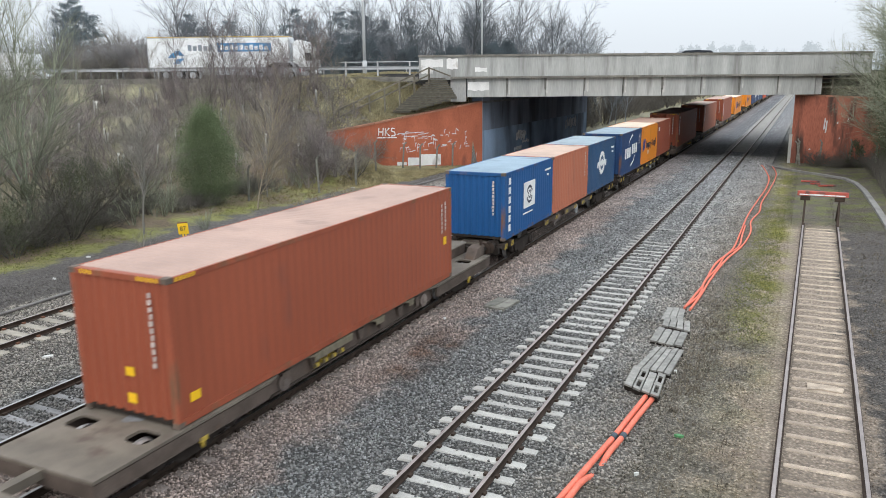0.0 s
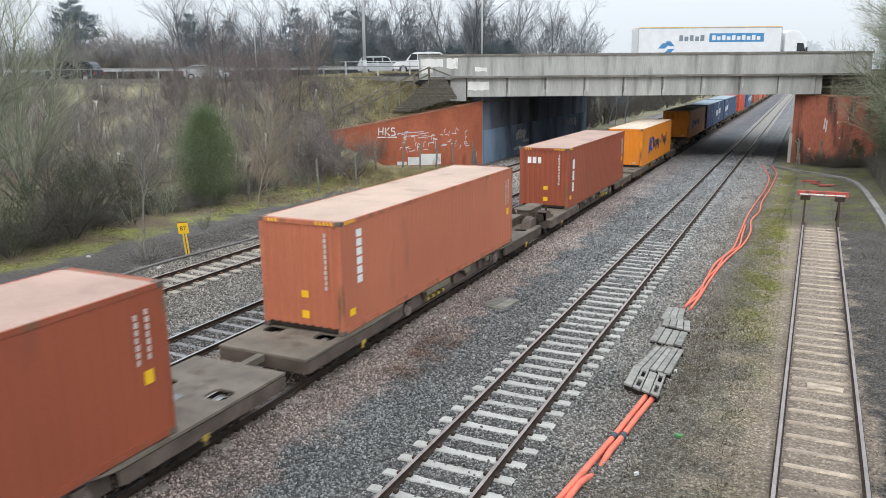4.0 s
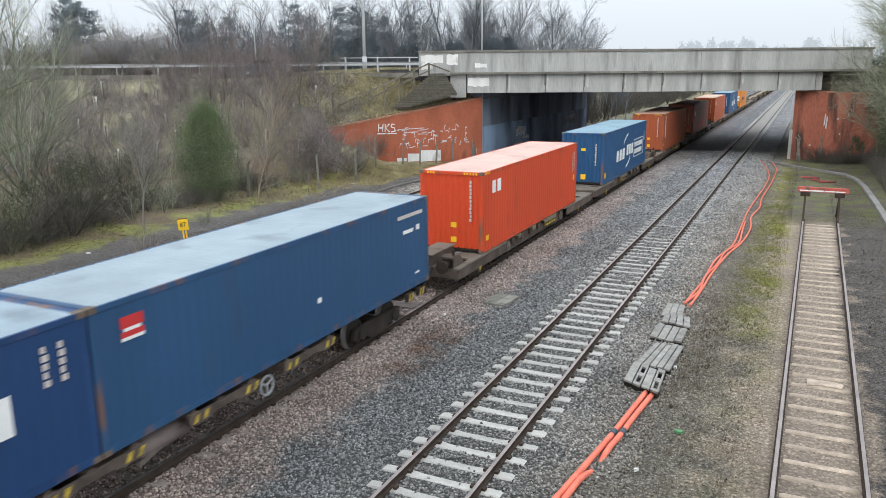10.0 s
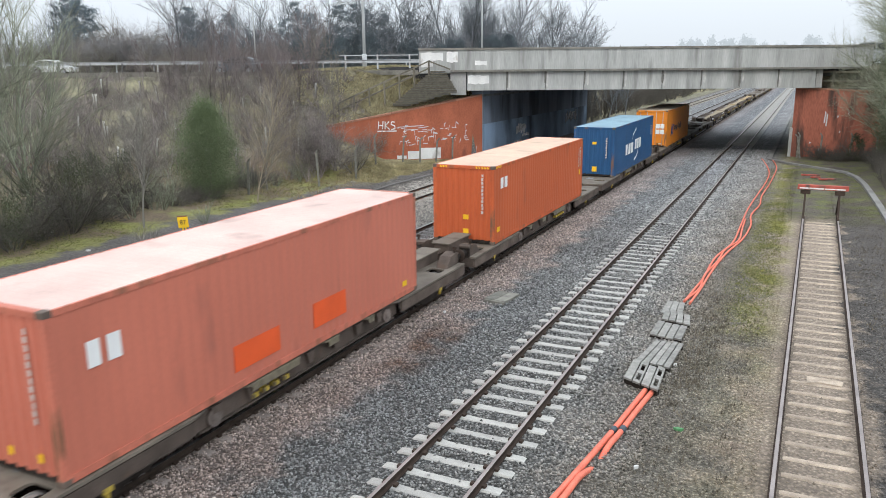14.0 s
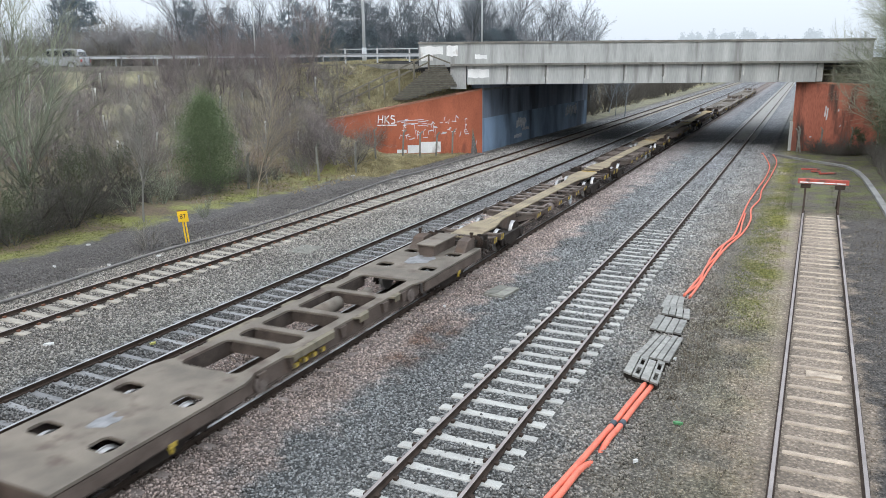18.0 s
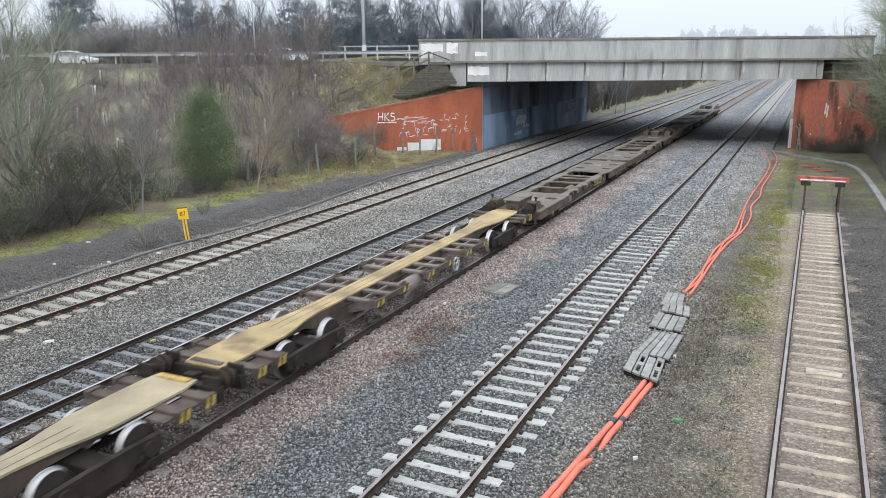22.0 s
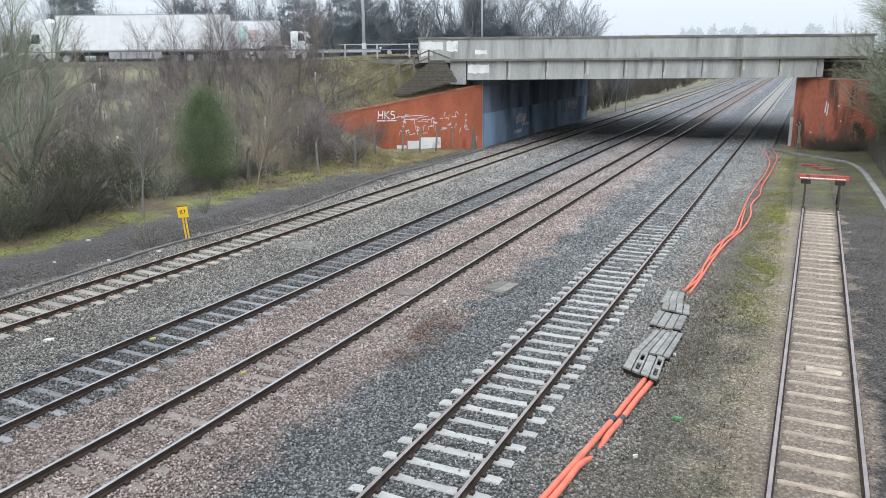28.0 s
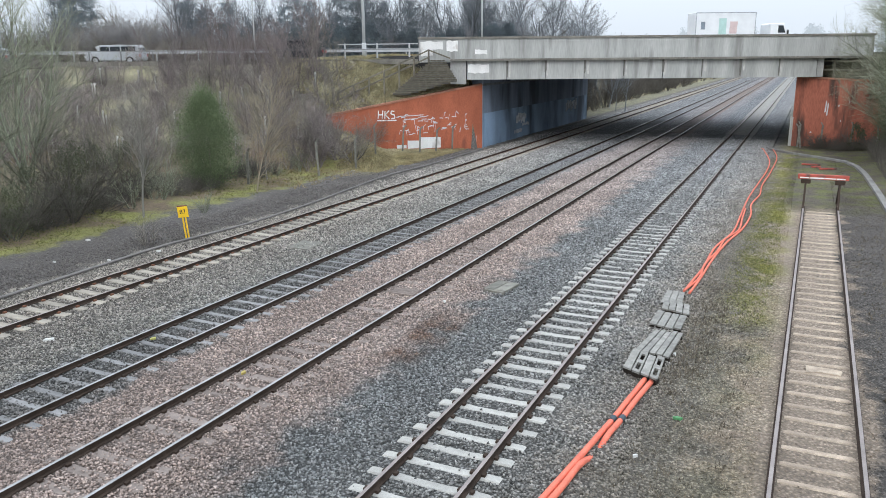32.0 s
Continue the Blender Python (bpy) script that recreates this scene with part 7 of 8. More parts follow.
def conifer(seed, tall, wide):
    """A dark pine: irregular needled boughs on a bare stem, ragged and open."""
    g = Growth(seed)
    r = g.r
    g.branch(Vector((0, 0, -0.1)), Vector((0, 0, 1)), tall, 0.12, 0, (), 0, 0.03)
    for lev in range(72):
        k = r.random()
        z = tall * (0.25 + 0.75 * k)
        reach = wide / 2 * (0.25 + 0.75 * math.sin(math.pi * (0.12 + 0.80 * (1 - k)))) * r.uniform(0.5, 1.15)
        a = r.uniform(0, 6.283)
        for j in range(96):
            t = r.random() ** 0.7
            p = Vector((math.cos(a) * reach * t, math.sin(a) * reach * t, z + reach * t * 0.15)) + Vector((r.gauss(0, 0.16), r.gauss(0, 0.16), r.gauss(0, 0.14)))
            g.leaf(p, 0.085 * r.uniform(0.5, 1.4))
    return g.arrays()


def trunk_arrays(seed, tall, rad):
    g = Growth(seed)
    g.branch(Vector((0, 0, -0.1)), Vector((0, 0, 1)), tall, rad, 0, (), 0, 0.04)
    return g.arrays()


def woods(name, label, category, protos, places, mat):
    """Many plants as one object: far woods, thickets."""
    vs, fs, off = [], [], 0
    for k, (x, y, z, s, rz) in enumerate(places):
        z = max(z, height(x, y) - 0.1)
        v, f = protos[k % len(protos)]
        c, q = math.cos(rz), math.sin(rz)
        w = v @ np.array([[c, q, 0], [-q, c, 0], [0, 0, 1]]) * s + np.array([x, y, z])
        vs.append(w)
        fs.append(f + off)
        off += len(v)
    return tagged(new(name, from_arrays(name, np.concatenate(vs), np.concatenate(fs), mat)), label, category, kind="stuff")


def single_tree(name, label, category, at, crown, mat, trunk=None, trunk_mat=None, crown_name="crown", rz=0.0, s=1.0, group=""):
    x, y = at
    t = thing(name, label, category, group, m=pose(x, y, height(x, y) - 0.03, 0, 0, rz))
    t.scale = (s, s, s)
    if trunk:
        part("stem" if name == "thicket_bush" else "trunk", from_arrays("trunk", *trunk, trunk_mat or BARK), None, t)
    elif name in ("bare_tree", "sapling"):
        part("trunk", from_arrays("trunk", crown[0][:21], crown[1][:18], mat), None, t)
        crown = (crown[0][21:], crown[1][18:] - 21)
    part(crown_name, from_arrays(crown_name, *crown, mat), None, t)
    return t


rv = random.Random(21)

# single plants beside the line
single_tree("bare_tree", "small bare tree with spreading low limbs beside the line", "tree", (-27.7, 26.0), bare_tree(4, 5.1, 0.075, (24, 13, 7), 0.85, 0.26, 0.08), TWIG_SIGN)
single_tree("evergreen_bush", "dense dark green evergreen bush of pointed shape", "bush", (-30.9, 34.2), leafy(5, 5.1, 3.5, 84000, 0.03, 0.95), EVERGREEN, trunk_arrays(2, 3.0, 0.09), BARK)
single_tree("bare_tree", "thin upright bare tree with fine brown twigs", "tree", (-27.6, 34.2), bare_tree(8, 6.1, 0.06, (24, 10, 6), 0.6, 0.12), BARK_PALE)
single_tree("bare_tree", "thin upright bare tree with fine brown twigs", "tree", (-29.8, 38.0), bare_tree(9, 6.2, 0.06, (18, 8, 4), 0.6, 0.12), TWIG_BROWN)
for i, (x, y, h) in enumerate(((-31.0, 43.3, 3.2), (-30.1, 44.0, 3.4), (-29.1, 44.7, 3.5), (-27.9, 45.0, 3.0), (-32.0, 44.8, 3.3), (-30.4, 51.4, 1.9))):
    stems, twigs = shrub(30 + i, h, 15, (11, 7), 0.8, 0.8, True)
    mat = TWIG_BROWN if i % 2 else TWIG_RED
    single_tree("thicket_bush", "rounded leafless grey-brown thicket bush", "bush", (x, y), twigs, mat, stems, mat, "crown", group="thicket bushes")
for i, (x, y, h) in enumerate(((-31.4, 23.2, 9.6), (-32.5, 21.2, 9.0), (-33.8, 24.8, 9.8), (-35.5, 22.6, 9.2), (-31.0, 20.2, 8.0), (-36.5, 26.5, 9.0))):
    single_tree("sapling", "tall thin greenish bare sapling in a thicket", "tree", (x, y), bare_tree(50 + i, h, 0.085, (22, 9, 5), 0.6, 0.1), TWIG_GREEN, group="saplings")
for i, (x, y, h) in enumerate(((-29.9, 23.9, 3.6), (-31.0, 25.2, 3.9), (-30.3, 22.2, 3.0), (-29.4, 20.6, 2.5), (-31.9, 26.9, 3.5), (-30.0, 18.6, 2.6), (-32.5, 29.6, 3.2))):
    single_tree("bramble_bush", "dark tangled bush with some evergreen leaves", "bush", (x, y), shrub(70 + i, h, 12, (9, 6), 0.8, 0.7), TWIG_DARK, leafy(90 + i, h * 0.85, 2.4, 3600, 0.03), IVY, group="dark bushes")
single_tree("small_shrub", "small leafless shrub at the ballast edge", "bush", (-23.9, 22.5), shrub(99, 1.4, 9, (6, 4), 0.6, 0.4), TWIG_BROWN)

# the slope: scrub, tree guards, low brambles
SCRUB = [shrub(100 + i, 2.6, 7, (7, 4), 0.6, 0.45, fine=0.008) for i in range(6)]
SAPL = [bare_tree(120 + i, 4.6, 0.045, (13, 6, 4), 0.6, 0.15, fine=0.008) for i in range(5)]


def on_slope(n, e0, e1, a0, a1, s0, s1, seed, keep=lambda p: True):
    r = random.Random(seed)
    out = []
    while len(out) < n:
        a, e = r.uniform(a0, a1), r.uniform(e0, e1)
        p = bridge_at(a, -e, 0)
        if p.x > -25.4 or not keep(p):
            continue
        out.append((p.x, p.y, height(p.x, p.y) - 0.05, r.uniform(s0, s1), r.uniform(0, 6.28)))
    return out


clear = lambda p: not (p.x > -29.5 and p.y > 30) and not (p.x > -31.5 and p.y > 47)
woods("bank_scrub", "leafless reddish-brown scrub on the road embankment", "scrub", SCRUB, on_slope(330, 1.2, 13, -62, -9.5, 0.5, 1.0, 5, clear), TWIG_RED)
woods("bank_saplings", "young leafless trees on the road embankment", "scrub", SAPL, on_slope(110, 1.5, 14, -62, -10.5, 0.5, 0.95, 6, clear), TWIG_BROWN)
woods("crest_saplings", "tall reddish leafless trees near the top of the bank", "scrub", [bare_tree(130 + i, 5.8, 0.06, (18, 9, 4), 0.65, 0.15) for i in range(4)], on_slope(26, 1.5, 6.5, -27, -13, 0.65, 0.95, 15, clear) + on_slope(5, 3.0, 8.0, -50, -30, 0.5, 0.8, 16, clear), TWIG_RED)
woods("rough_scrub", "pale brown scrub and brambles below the embankment", "scrub", SCRUB, on_slope(200, 10, 27, -58, -9, 0.3, 0.75, 7, clear), TWIG_GREEN)
woods("bramble_floor", "low dark brambles at the edge of the scrub", "scrub", [shrub(140 + i, 1.1, 12, (6, 4), 0.9, 1.1) for i in range(3)],
      [(x, y, height(x, y) - 0.02, rv.uniform(0.7, 1.3), rv.uniform(0, 6)) for x, y in [(-29.8 - abs(rv.gauss(0, 1.6)) - 0.045 * max(0, y_ - 20), y_) for y_ in [rv.uniform(12, 40) for _ in range(120)]]], TWIG_DARK)
for x, y, z, s, rz in on_slope(62, 1.5, 11.5, -46, -10, 0.8, 1.2, 11, clear):
    t = thing("tree_guard", "pale plastic tree guard tube round a young tree", "tree guard", "tree guards", m=pose(x, y, z, rv.uniform(-6, 6), rv.uniform(-6, 6), 0))
    part("tube", shared("guard_tube", lambda b: tube(b, (0, 0, 0), (0, 0, 1.25), 0.075, n=8), [GUARD_TUBE]), None, t)
    part("stake", shared("guard_stake", lambda b: box(b, 0.08, 0.12, -0.02, 0.02, -0.1, 1.1), [TIMBER]), None, t)

# skyline behind the road
TREES = [bare_tree(160 + i, 9.5, 0.14, (17, 8, 4), 0.7, 0.24, fine=0.012) for i in range(6)]
CONES = [conifer(180 + i, 10.0, 4.2) for i in range(3)]


def behind_road(n, a0, a1, s0, s1, k0, k1, seed):
    r = random.Random(seed)
    out = []
    for i in range(n):
        p = bridge_at(r.uniform(a0, a1), r.uniform(s0, s1), 0)
        out.append((p.x, p.y, min(height(p.x, p.y), ROAD_Z) - 0.2, r.uniform(k0, k1), r.uniform(0, 6.28)))
    return out


woods("roadside_wood", "haze-tinted belt of tall bare trees behind the road", "woodland", TREES, behind_road(90, -36, -14, 28, 60, 0.7, 1.15, 31) + behind_road(75, -14, 2, 29, 60, 0.75, 1.2, 39) + behind_road(80, -84, -36, 30, 62, 0.55, 0.95, 34) + behind_road(34, 0, 11, 30, 50, 0.7, 1.1, 32) + behind_road(12, 12, 21, 40, 56, 0.5, 0.78, 35), TWIG_FAR)
MASS = [shrub(260 + i, 5.2, 18, (10, 6), 0.8, 0.75, fine=0.014) for i in range(4)]
woods("roadside_brush", "dim brown-grey mass of brush behind the road", "woodland", MASS, behind_road(28, -45, -33, 26.5, 31, 0.72, 1.0, 51) + behind_road(34, -74, -45, 26.5, 32, 0.6, 1.0, 52) + behind_road(40, -24, 7, 28, 32, 0.55, 0.8, 53), twig_material("dim_brush", (0.29, 0.28, 0.28), 0.12))
woods("reddish_brush", "reddish leafless hedge behind the road", "hedge", MASS, behind_road(30, -42, -20, 25, 30, 0.42, 0.6, 54), twig_material("reddish_brush_twigs", (0.28, 0.225, 0.225), 0.12))
woods("roadside_thicket", "rounded brownish mass of bare trees behind the road", "woodland", [shrub(250 + i, 7.5, 16, (10, 6), 0.7, 0.5) for i in range(3)], behind_road(46, -51, -40, 33, 42, 0.9, 1.25, 41) + behind_road(16, -41, -22, 30, 36, 0.5, 0.72, 42), TWIG_BROWN)
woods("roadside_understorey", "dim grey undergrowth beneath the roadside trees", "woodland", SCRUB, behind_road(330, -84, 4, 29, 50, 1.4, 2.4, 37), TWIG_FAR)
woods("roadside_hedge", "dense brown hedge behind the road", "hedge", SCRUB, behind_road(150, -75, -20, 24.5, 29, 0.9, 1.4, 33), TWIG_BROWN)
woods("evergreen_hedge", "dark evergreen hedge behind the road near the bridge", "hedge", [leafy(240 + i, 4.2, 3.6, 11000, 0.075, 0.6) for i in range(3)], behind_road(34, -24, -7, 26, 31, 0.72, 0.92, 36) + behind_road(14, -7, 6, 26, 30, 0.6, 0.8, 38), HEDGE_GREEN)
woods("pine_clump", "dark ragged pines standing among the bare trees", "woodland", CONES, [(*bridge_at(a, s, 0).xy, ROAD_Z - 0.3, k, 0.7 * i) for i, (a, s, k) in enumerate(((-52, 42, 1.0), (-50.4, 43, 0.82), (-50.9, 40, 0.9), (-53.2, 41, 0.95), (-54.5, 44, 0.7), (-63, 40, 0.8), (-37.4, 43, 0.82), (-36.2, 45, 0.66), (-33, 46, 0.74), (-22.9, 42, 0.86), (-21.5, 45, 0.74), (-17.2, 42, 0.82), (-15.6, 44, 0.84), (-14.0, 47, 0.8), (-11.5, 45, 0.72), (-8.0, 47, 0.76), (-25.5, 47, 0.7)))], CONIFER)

# right-hand side: ivy-clad trees before the wall
for i, (x, y, h, w) in enumerate(((5.7, 60.6, 11.2, 3.4), (7.2, 56.0, 10.5, 4.6), (6.6, 66.0, 11.8, 5.0), (5.7, 63.6, 9.6, 3.2))):
    single_tree("ivy_tree", "bare tree with ivy on its lower limbs", "tree", (x, y), bare_tree(201 + i, h, 0.12, (34, 15, 9), 0.95, 0.12), TWIG_GREEN, leafy(206 + i, h * 0.85, w, 28000, 0.042, 1.3), IVY, group="ivy-clad trees")
single_tree("evergreen_bush", "dark evergreen bush against the brick wall", "bush", (3.6, 67.4), leafy(211, 2.0, 1.5, 900, 0.07), IVY, shrub(212, 2.0, 7, (6, 4), 0.7, 0.5), TWIG_DARK, crown_name="leaves")
woods("right_scrub", "tangled dark scrub beside the siding", "scrub", SCRUB, [(rv.uniform(5.2, 11), y_, 0.2, rv.uniform(0.5, 1.0), rv.uniform(0, 6)) for y_ in [rv.uniform(38, 68) for _ in range(50)]], TWIG_DARK)

woods("wall_weeds", "dark weeds and brambles at the foot of the brick wall", "scrub", [shrub(270 + i, 1.1, 10, (6, 4), 0.9, 0.9, fine=0.008) for i in range(3)], [(rv.uniform(0.2, 7.0), rv.uniform(66.8, 69.1), 0.0, rv.uniform(0.5, 1.25), rv.uniform(0, 6)) for _ in range(46)], TWIG_DARK)
woods("trough_scrub", "dark tangled brambles beyond the cable trough", "scrub", SCRUB, [(4.6 + abs(rv.gauss(0, 1.2)), rv.uniform(50, 68), 0.0, rv.uniform(0.35, 0.8), rv.uniform(0, 6)) for _ in range(44)], TWIG_DARK)

# beyond the bridge and the far distance
woods("far_bank_scrub", "bushes and trees along the line beyond the bridge", "scrub", SCRUB, [(-26.3 - abs(rv.gauss(0, 4)), y_, 0.0, rv.uniform(0.8, 2.1), rv.uniform(0, 6)) for y_ in [89 + 240 * rv.random() ** 1.6 for _ in range(340)]], TWIG_DARK)
woods("embankment_scrub", "dark bushes on the far side of the embankment", "scrub", SCRUB, [(*bridge_at(rv.uniform(-16, -1.5), rv.uniform(28, 44), 0).xy, 0.0, 1.0, rv.uniform(0, 6)) for _ in range(60)], TWIG_DARK)
woods("abutment_scrub", "dark bushes beside the far end of the abutment", "scrub", SCRUB, [(rv.uniform(-32, -25.3), rv.uniform(88, 106), 0.0, rv.uniform(0.6, 1.3), rv.uniform(0, 6)) for _ in range(70)], TWIG_DARK)
for i, (x, y, k) in enumerate(((-28.2, 103.5, 1.34), (-29.8, 106.0, 1.2), (-27.6, 109.0, 1.22), (-31.5, 104.0, 1.26))):
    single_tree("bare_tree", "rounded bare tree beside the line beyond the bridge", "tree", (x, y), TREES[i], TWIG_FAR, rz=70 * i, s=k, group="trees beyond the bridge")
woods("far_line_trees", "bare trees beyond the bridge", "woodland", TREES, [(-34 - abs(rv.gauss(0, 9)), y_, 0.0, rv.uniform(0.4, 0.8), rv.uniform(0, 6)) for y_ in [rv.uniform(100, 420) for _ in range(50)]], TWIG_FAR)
woods("horizon_trees", "pale trees on the horizon, their haze a painted glow", "woodland", [leafy(220 + i, 14, 6, 2400, 0.4) for i in range(3)], [(x_, 460 + rv.uniform(-20, 30), 0, rv.uniform(1.1, 1.24), rv.uniform(0, 6)) for x_ in [rv.uniform(-330, 130) for _ in range(120)]] + [(x_, 450, 0, k_, x_) for x_, k_ in ((-66, 1.4), (-61, 1.46), (-57, 1.42), (-50, 1.52), (-44, 1.44), (-40, 1.42), (-34, 1.52), (-31, 1.46), (-2, 1.48), (1, 1.42), (-24, 1.3))], FAR_TREES)


# ---- road traffic ----
HEAD_RIGHT = math.degrees(math.atan2(ALONG.y, ALONG.x)) - 90
CAR_PAINT = {n: surface(n + "_car_paint", c, 0.3, 0.2, vary=0.05, grain=0.02, bump=0) for n, c in {"white": (0.75, 0.76, 0.77), "dark": (0.03, 0.035, 0.045), "silver": (0.42, 0.44, 0.46), "red": (0.35, 0.03, 0.03), "grey": (0.16, 0.18, 0.2)}.items()}
LAMP_RED = surface("red_lamp_lens", (0.4, 0.02, 0.02), 0.3)
LAMP_CLEAR = surface("clear_lamp_lens", (0.75, 0.77, 0.8), 0.2)
CURTAIN_BLUE = surface("blue_trailer_print", (0.06, 0.26, 0.52), 0.6, vary=0.08, bump=0)
CURTAIN_GREY = surface("grey_trailer_print", (0.22, 0.26, 0.30), 0.6, vary=0.08, bump=0)
FADED_RED = surface("faded_red_trailer_print", (0.66, 0.52, 0.50), 0.6, vary=0.1, bump=0)
TEAL = surface("teal_trailer_print", (0.48, 0.68, 0.63), 0.6, vary=0.1, bump=0)


def road_wheel(parent, x, y, r, w):
    o = part("wheel", shared(("tyre", r, w), lambda b: tube(b, (-w / 2, 0, 0), (w / 2, 0, 0), r, n=18), [RUBBER]), None, parent, "black tyre", at=pose(x, y, r))
    part("rim", shared(("rim", r, w), lambda b: tube(b, (-w / 2 - 0.008, 0, 0), (w / 2 + 0.008, 0, 0), r * 0.6, n=14), [GALV]), None, o)


def car(colour, kind, label):
    """A car that heads along +y, its wheels on z = 0."""
    c = thing("van" if kind in ("van", "panel") else "car", label, "van" if kind in ("van", "panel") else "car", "road traffic")
    L, H, W = {"hatch": (4.1, 1.46, 0.86), "suv": (4.6, 1.72, 0.92), "van": (4.7, 1.6, 0.95), "panel": (5.6, 2.45, 0.98)}[kind]
    hood, roof0, roof1 = {"hatch": (0.92, 0.52, 0.16), "suv": (1.05, 0.60, 0.08), "van": (1.05, 0.72, 0.03), "panel": (1.25, 0.66, 0.0)}[kind]
    lower = [(0.02 * L, 0.3), (0.0, 0.55), (0.02 * L, hood), (0.72 * L, hood), (0.96 * L, hood - 0.15), (L, 0.55), (0.98 * L, 0.3)]
    bm = bmesh.new()
    prism(bm, lower, -W, W, "x")
    part("body", bm, CAR_PAINT[colour], c, bevel=0.06)
    y0, y1, tail = roof1 * L + 0.1, roof0 * L + 0.15, roof1 * 0.4 * L
    cab = [(tail, hood - 0.02), (tail + 0.5 * (y0 - tail) + 0.02, hood + 0.62 * (H - hood)), (y0 + 0.12, H - 0.03), ((y0 + y1) / 2, H + 0.02), (y1 - 0.12, H - 0.02), (y1 + 0.22, hood + 0.66 * (H - hood)), (0.76 * L, hood - 0.02)]
    bm = bmesh.new()
    prism(bm, cab, -W + 0.1, W - 0.1, "x")
    part("cabin", bm, CAR_PAINT[colour], c, bevel=0.05)
    low, high_ = hood + 0.04, H - 0.13
    panes = [(0.52, 0.735)] if kind == "panel" else [(tail / L + 0.07, 0.335), (0.355, 0.535), (0.55, 0.72)]
    for s in (-1, 1):
        for k0, k1 in panes:
            a, b = k0 * L, k1 * L
            ta, tb = max(a, y0 + 0.08), min(b, y1 + 0.08)
            if tb - ta < 0.05:
                tb = ta + 0.06
            bm = bmesh.new()
            prism(bm, [(a, low), (ta, high_), (tb, high_), (b, low)], s * (W - 0.1) - 0.012, s * (W - 0.1) + 0.012, "x")
            part("side_window", bm, GLASS_DARK, c)
    for p, q, name in ((cab[-1], cab[-2], "windscreen"), (cab[0], cab[1], "rear_window")) if kind != "panel" else ():
        p, q = Vector(p), Vector(q)
        n = Vector(((q - p).y, -(q - p).x)).normalized() * (0.012 if name == "windscreen" else -0.012)
        bm = bmesh.new()
        prism(bm, [tuple(p.lerp(q, 0.12)), tuple(p.lerp(q, 0.95)), tuple(p.lerp(q, 0.95) + n), tuple(p.lerp(q, 0.12) + n)], -W + 0.2, W - 0.2, "x")
        part(name, bm, GLASS_DARK, c)
    for s in (-1, 1):
        bm = bmesh.new()
        box(bm, min(s * W * 0.6, s * W * 0.95), max(s * W * 0.6, s * W * 0.95), L - 0.1, L + 0.01, 0.58, 0.75)
        part("headlight", bm, LAMP_CLEAR, c)
        bm = bmesh.new()
        box(bm, min(s * W * 0.75, s * W * 0.98), max(s * W * 0.75, s * W * 0.98), -0.01, 0.08, 0.62, 0.85)
        part("tail_light", bm, LAMP_RED, c)
        for y in (0.19 * L, 0.81 * L):
            road_wheel(c, s * (W - 0.1), y, 0.33, 0.22)
    return c


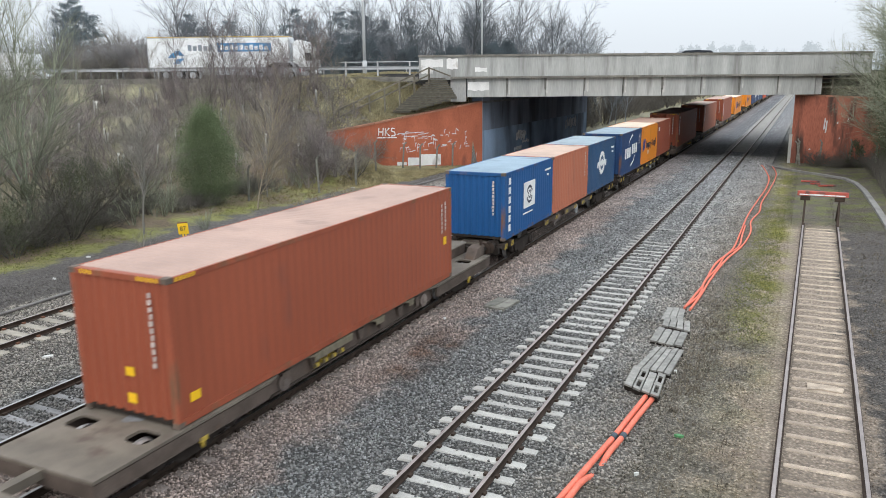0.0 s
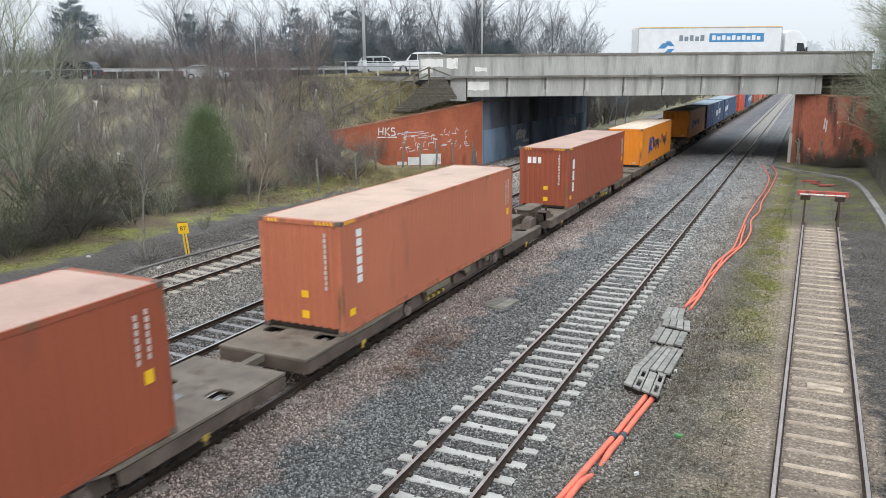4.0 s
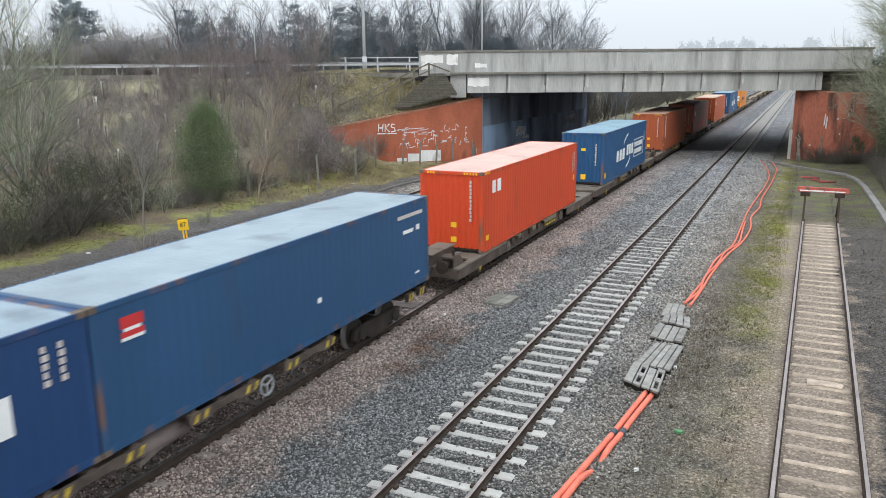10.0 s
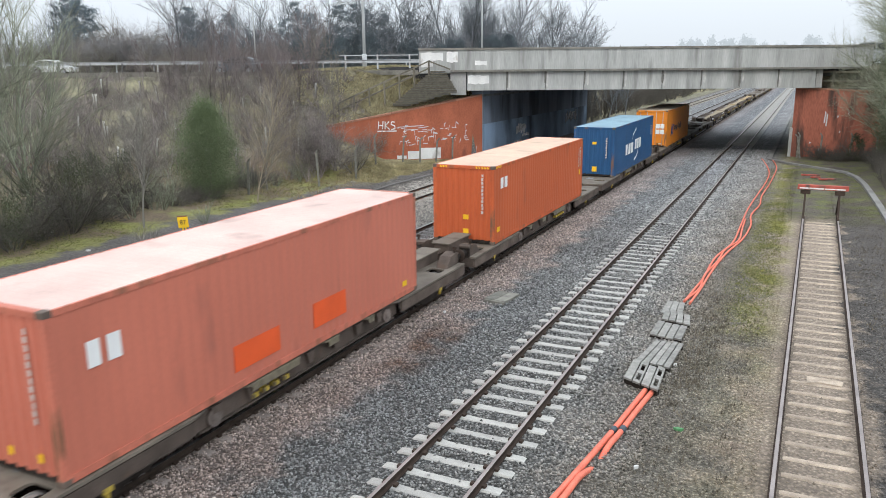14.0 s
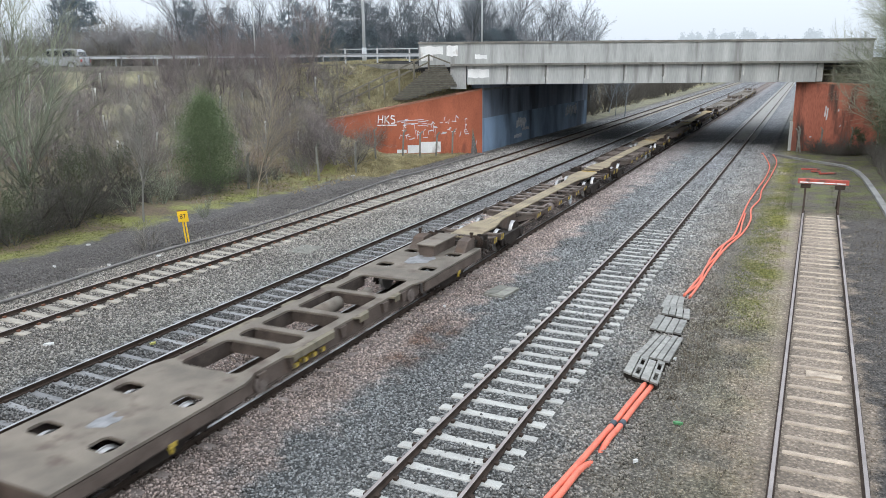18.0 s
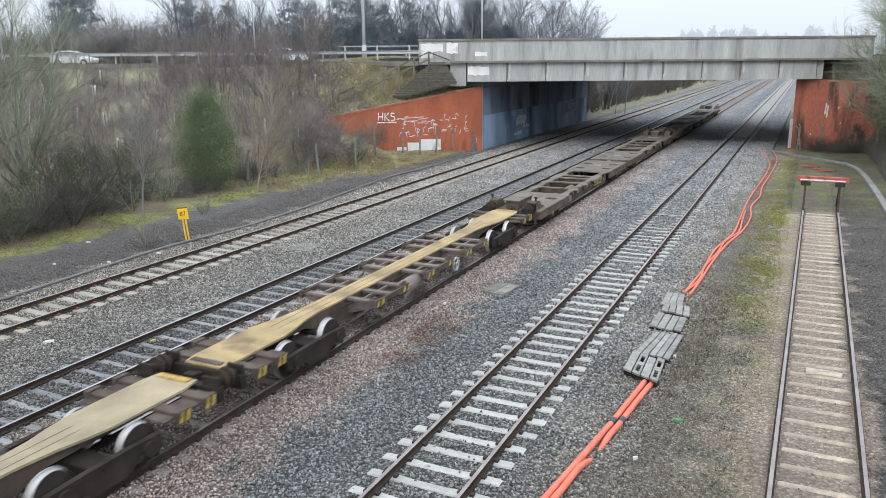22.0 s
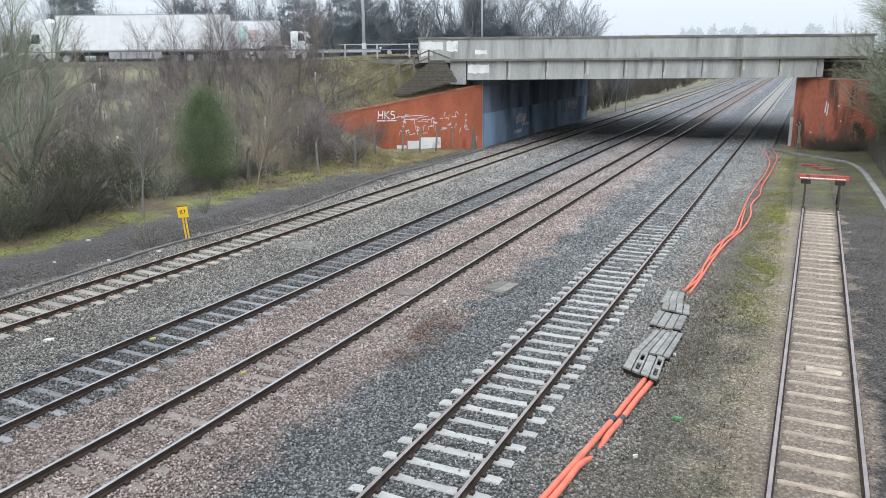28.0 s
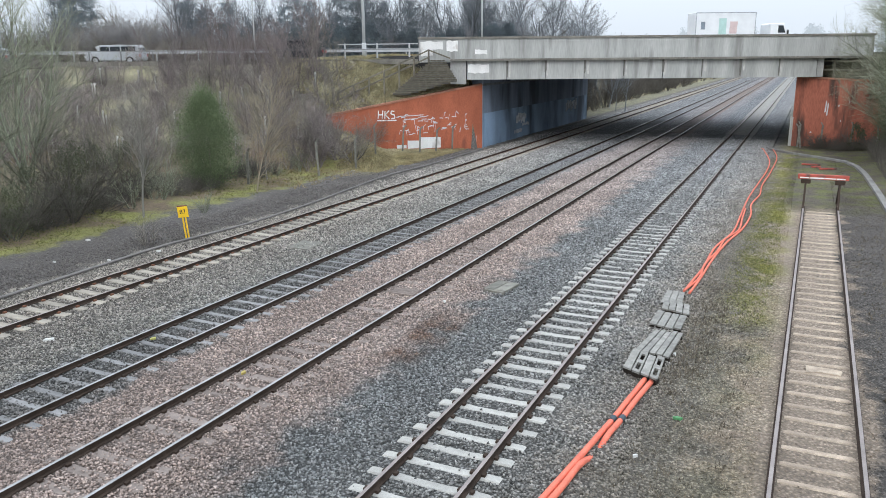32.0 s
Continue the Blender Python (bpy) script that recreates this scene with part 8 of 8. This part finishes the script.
def lorry(length, prints, label, box_back=0.0, cab_gap=0.9, tall=4.0, low_cab=False):
    """An articulated lorry or box lorry that heads along +y; y = 0 is its tail."""
    t = thing("lorry", label, "lorry", "road traffic")
    W = 1.27
    bm = bmesh.new()
    box(bm, -W, W, 0, length, 1.15, tall)
    part("load_body", bm, VEHICLE_WHITE, t, "white box body", bevel=0.03)
    for y in (0.0, length - 0.06):
        for s in (-1, 1):
            bm = bmesh.new()
            box(bm, min(s * W, s * (W + 0.012)), max(s * W, s * (W + 0.012)), y, y + 0.07, 1.15, tall)
            part("frame_post", bm, GALV, t)
    for z in (1.15, tall - 0.08):
        for s in (-1, 1):
            bm = bmesh.new()
            box(bm, min(s * W, s * (W + 0.01)), max(s * W, s * (W + 0.01)), 0.07, length - 0.07, z, z + 0.08)
            part("side_rail", bm, GALV, t)
    bm = bmesh.new()
    box(bm, -0.5, 0.5, 0.3, length + (2.4 if length > 9 else 3.0), 0.75, 1.12)
    part("chassis", bm, BLACK, t)
    for s in (-1, 1):
        bm = bmesh.new()
        box(bm, min(s * 1.18, s * 1.22), max(s * 1.18, s * 1.22), length * 0.38, length * 0.7, 0.5, 1.05)
        part("side_guard", bm, GALV, t)
    c0 = length + cab_gap - 0.9 + 0.35
    prof = [(c0, 0.55), (c0, 3.45), (c0 + 0.5, 3.75), (c0 + 1.3, 3.55), (c0 + 2.0, 2.75), (c0 + 2.22, 1.7), (c0 + 2.25, 0.55)]
    win = [(c0 + 1.15, 1.75), (c0 + 1.15, 2.5), (c0 + 1.75, 2.5), (c0 + 1.98, 1.75)]
    if low_cab:
        prof = [(c0, 0.55), (c0, 2.66), (c0 + 0.15, 2.74), (c0 + 1.25, 2.72), (c0 + 1.5, 2.2), (c0 + 1.78, 1.5), (c0 + 1.8, 0.55)]
        win = [(c0 + 0.72, 1.85), (c0 + 0.72, 2.52), (c0 + 1.18, 2.52), (c0 + 1.42, 1.85)]
    bm = bmesh.new()
    prism(bm, prof, -1.24, 1.24, "x")
    cab = part("cab", bm, VEHICLE_WHITE, t, "white cab with roof deflector", bevel=0.05)
    for s in (-1, 1):
        bm = bmesh.new()
        prism(bm, win, s * 1.24 - 0.012, s * 1.24 + 0.012, "x")
        part("side_window", bm, GLASS_DARK, cab)
        bm = bmesh.new()
        bar(bm, (s * 1.4, prof[-2][0] - 0.2, 1.6), (s * 1.4, prof[-2][0] - 0.2, 2.1), 0.12, 0.14)
        part("mirror", bm, BLACK, cab)
    bm = bmesh.new()
    q, e = Vector(prof[-3]), Vector(prof[-2])
    prism(bm, [tuple(q.lerp(e, 0.05)), tuple(q.lerp(e, 0.9)), (q.lerp(e, 0.9).x + 0.012, q.lerp(e, 0.9).y), (q.lerp(e, 0.05).x + 0.012, q.lerp(e, 0.05).y)], -1.1, 1.1, "x")
    part("windscreen", bm, GLASS_DARK, cab)
    ys_ = [1.6, 2.9, 4.2, c0 - 0.9, c0 + 1.25] if length > 9 else [1.4, c0 + 1.25]
    for y in ys_:
        for s in (-1, 1):
            road_wheel(t, s * 1.08, y, 0.5, 0.32)
    for mat, plates in prints:
        for s in (-1, 1):
            for a0, a1, z0, z1, k in plates:
                bm = bmesh.new()
                q = [(a0, z0), (a1, z0), (a1 + k, z1), (a0 + k, z1)]
                q = [(y if s > 0 else y, z) for y, z in q]
                prism(bm, q, min(s * W, s * (W + 0.006)), max(s * W, s * (W + 0.006)), "x")
                part("print", bm, mat, t, "printed panel on the side")
    return t


def word(a0, a1, z0, z1, n):
    w = (a1 - a0) / n
    return [(a0 + i * w, a0 + (i + 0.72) * w, z0, z1 - (0.12 if i % 2 else 0), 0) for i in range(n)]


blue_lorry = lorry(13.6, [(CURTAIN_BLUE, [(1.9, 2.6, 2.1, 2.6, 0.5), (2.4, 3.0, 1.55, 2.05, 0.5), (3.0, 3.5, 2.3, 2.75, -0.4), (6.75, 11.9, 2.65, 3.45, 0)]), (CURTAIN_GREY, word(3.9, 6.4, 2.75, 3.3, 5)), (VEHICLE_WHITE, [])], "white curtain-sided lorry with blue emblem and lettering panel")
for s in (-1, 1):
    for plate in word(7.0, 11.7, 2.82, 3.28, 10):
        bm = bmesh.new()
        prism(bm, [(plate[0], plate[2]), (plate[1], plate[2]), (plate[1], plate[3]), (plate[0], plate[3])], min(s * 1.276, s * 1.284), max(s * 1.276, s * 1.284), "x")
        part("print", bm, VEHICLE_WHITE, blue_lorry, "white letter block")
bm = bmesh.new()
box(bm, -1.276, 1.276, 0.1, 13.5, 3.99, 4.05)
part("roof_edge", bm, YELLOW, blue_lorry, "yellow strip along the roof edge")
white_lorry = lorry(13.9, [], "plain white articulated lorry with a white cab and roof deflector", tall=4.05)
box_lorry = lorry(5.65, [(TEAL, [(2.2, 2.9, 1.75, 3.2, 0)]), (CURTAIN_GREY, [(0.5, 0.9, 2.2, 2.9, 0)]), (FADED_RED, [(3.2, 3.9, 1.8, 2.9, 0.05)])], "small white box lorry with faded teal prints", cab_gap=2.0, tall=3.75, low_cab=True)

# each: thing, lane, rows of (seconds, metres along the road)
RIGHT, LEFT = 13.5, 4.0
LORRY_ROWS = [(blue_lorry, RIGHT, [(0, -31.6), (2, -6.2), (3.4, 9.3), (6, 34.0), (8, 54.0), (32, 290.0)]),
              (white_lorry, LEFT, [(0, 322.0), (23, 27.7), (24.5, 9.1), (25.5, -4.0), (27.5, -31.2), (28, -38.1), (29, -53.0), (32, -96.0)]),
              (box_lorry, RIGHT, [(0, -330.0), (28.0, -24.9), (28.5, -19.1), (29.5, -6.1), (32, 20.6)])]
CARS = [("white", "panel", LEFT, 0.0, -40.0, -14.5, "white panel van on the road"), ("silver", "hatch", LEFT, 1.0, -30.2, -12.8, "silver car on the road"), ("silver", "suv", RIGHT, 2.5, -32.1, 15.0, "pale silver car on the road"),
        ("white", "hatch", RIGHT, 0.5, -37.7, 12.7, "white hatchback on the road"), ("dark", "suv", LEFT, 2.0, -8.6, -13.2, "dark car on the road"), ("white", "suv", LEFT, 5.5, -30.5, -17.0, "white car on the road"),
        ("silver", "suv", RIGHT, 8.0, -24.1, 14.9, "silver car on the road"), ("grey", "hatch", LEFT, 10.0, -18.8, -16.7, "grey car on the road"), ("red", "hatch", LEFT, 11.0, -13.0, -15.3, "red car on the road"),
        ("grey", "hatch", LEFT, 13.0, -6.7, -14.5, "grey car on the road"), ("white", "hatch", RIGHT, 14.4, -36.0, 13.0, "white car on the road"), ("silver", "suv", LEFT, 17.0, -18.1, -17.4, "silver estate car on the road"),
        ("white", "hatch", RIGHT, 20.75, -35.6, 13.6, "white car on the road"), ("red", "hatch", RIGHT, 25.5, -32.9, 18.9, "red car on the road"), ("dark", "hatch", LEFT, 28.0, -6.7, -15.0, "dark car on the road"),
        ("grey", "hatch", LEFT, 29.5, -6.5, -14.3, "grey car on the road"), ("silver", "van", LEFT, 31.5, -21.7, -18.3, "silver van on the road"), ("silver", "hatch", RIGHT, 3.2, -40.9, 18.0, "silver car on the road"), ("white", "hatch", LEFT, 28.6, -27.8, -16.5, "white car on the road"), ("silver", "hatch", RIGHT, 29.0, -24.8, 16.7, "pale silver car on the road"), ("dark", "suv", LEFT, 31.6, -9.4, -15.0, "dark car on the road"), ("grey", "hatch", RIGHT, 31.0, -7.2, 15.0, "grey car on the road"), ("white", "hatch", RIGHT, 22.1, -37.7, 12.5, "white car on the road")]
CAR_ROWS = [(car(c, k, label), lane, t0, a0, v) for c, k, lane, t0, a0, v, label in CARS]


def on_road(a, lane, forward, nose=0.0):
    p = bridge_at(a, lane, ROAD_Z - road_dip(a))
    return pose(p.x, p.y, p.z, 0, 0, HEAD_RIGHT + (0 if forward else 180)) @ pose(0, nose, 0)


# ---- everything that moves ----
def steady(thing_, place):
    """Rows for a thing that goes at one speed all the time."""
    walk(thing_, [(t, place(t)) for t in (0.0, 0.0334, 8.0, 16.0, 24.0, 31.9667, 32.0)])


def motions():
    for ob, u, z, turn in MOVING:
        steady(ob, lambda t: pose(TRAIN_X, u - SPEED * t, z, 0, 0, turn))
    for ob, lane, t0, a0, v in CAR_ROWS:
        bends = [t0 + (a - a0) / v for a in (-4, -7, -10, -14, -18, -21, -24)]
        times = sorted([0.0, 0.0334, 8.0, 16.0, 24.0, 31.9667, 32.0] + [t for t in bends if 0.1 < t < 31.9 and min(abs(t - q) for q in (8, 16, 24)) > 0.02])
        walk(ob, [(t, on_road(a0 + v * (t - t0), lane, v > 0, -2.1)) for t in times])
    for ob, lane, rows in LORRY_ROWS:
        forward = lane == RIGHT
        walk(ob, [(t, on_road(a, lane, forward, 0.0 if forward else -16.6) @ pose(0, 0, road_dip(a) - 0.5 * (road_dip(a) + road_dip(a + 13)))) for t, a in rows])


motions()
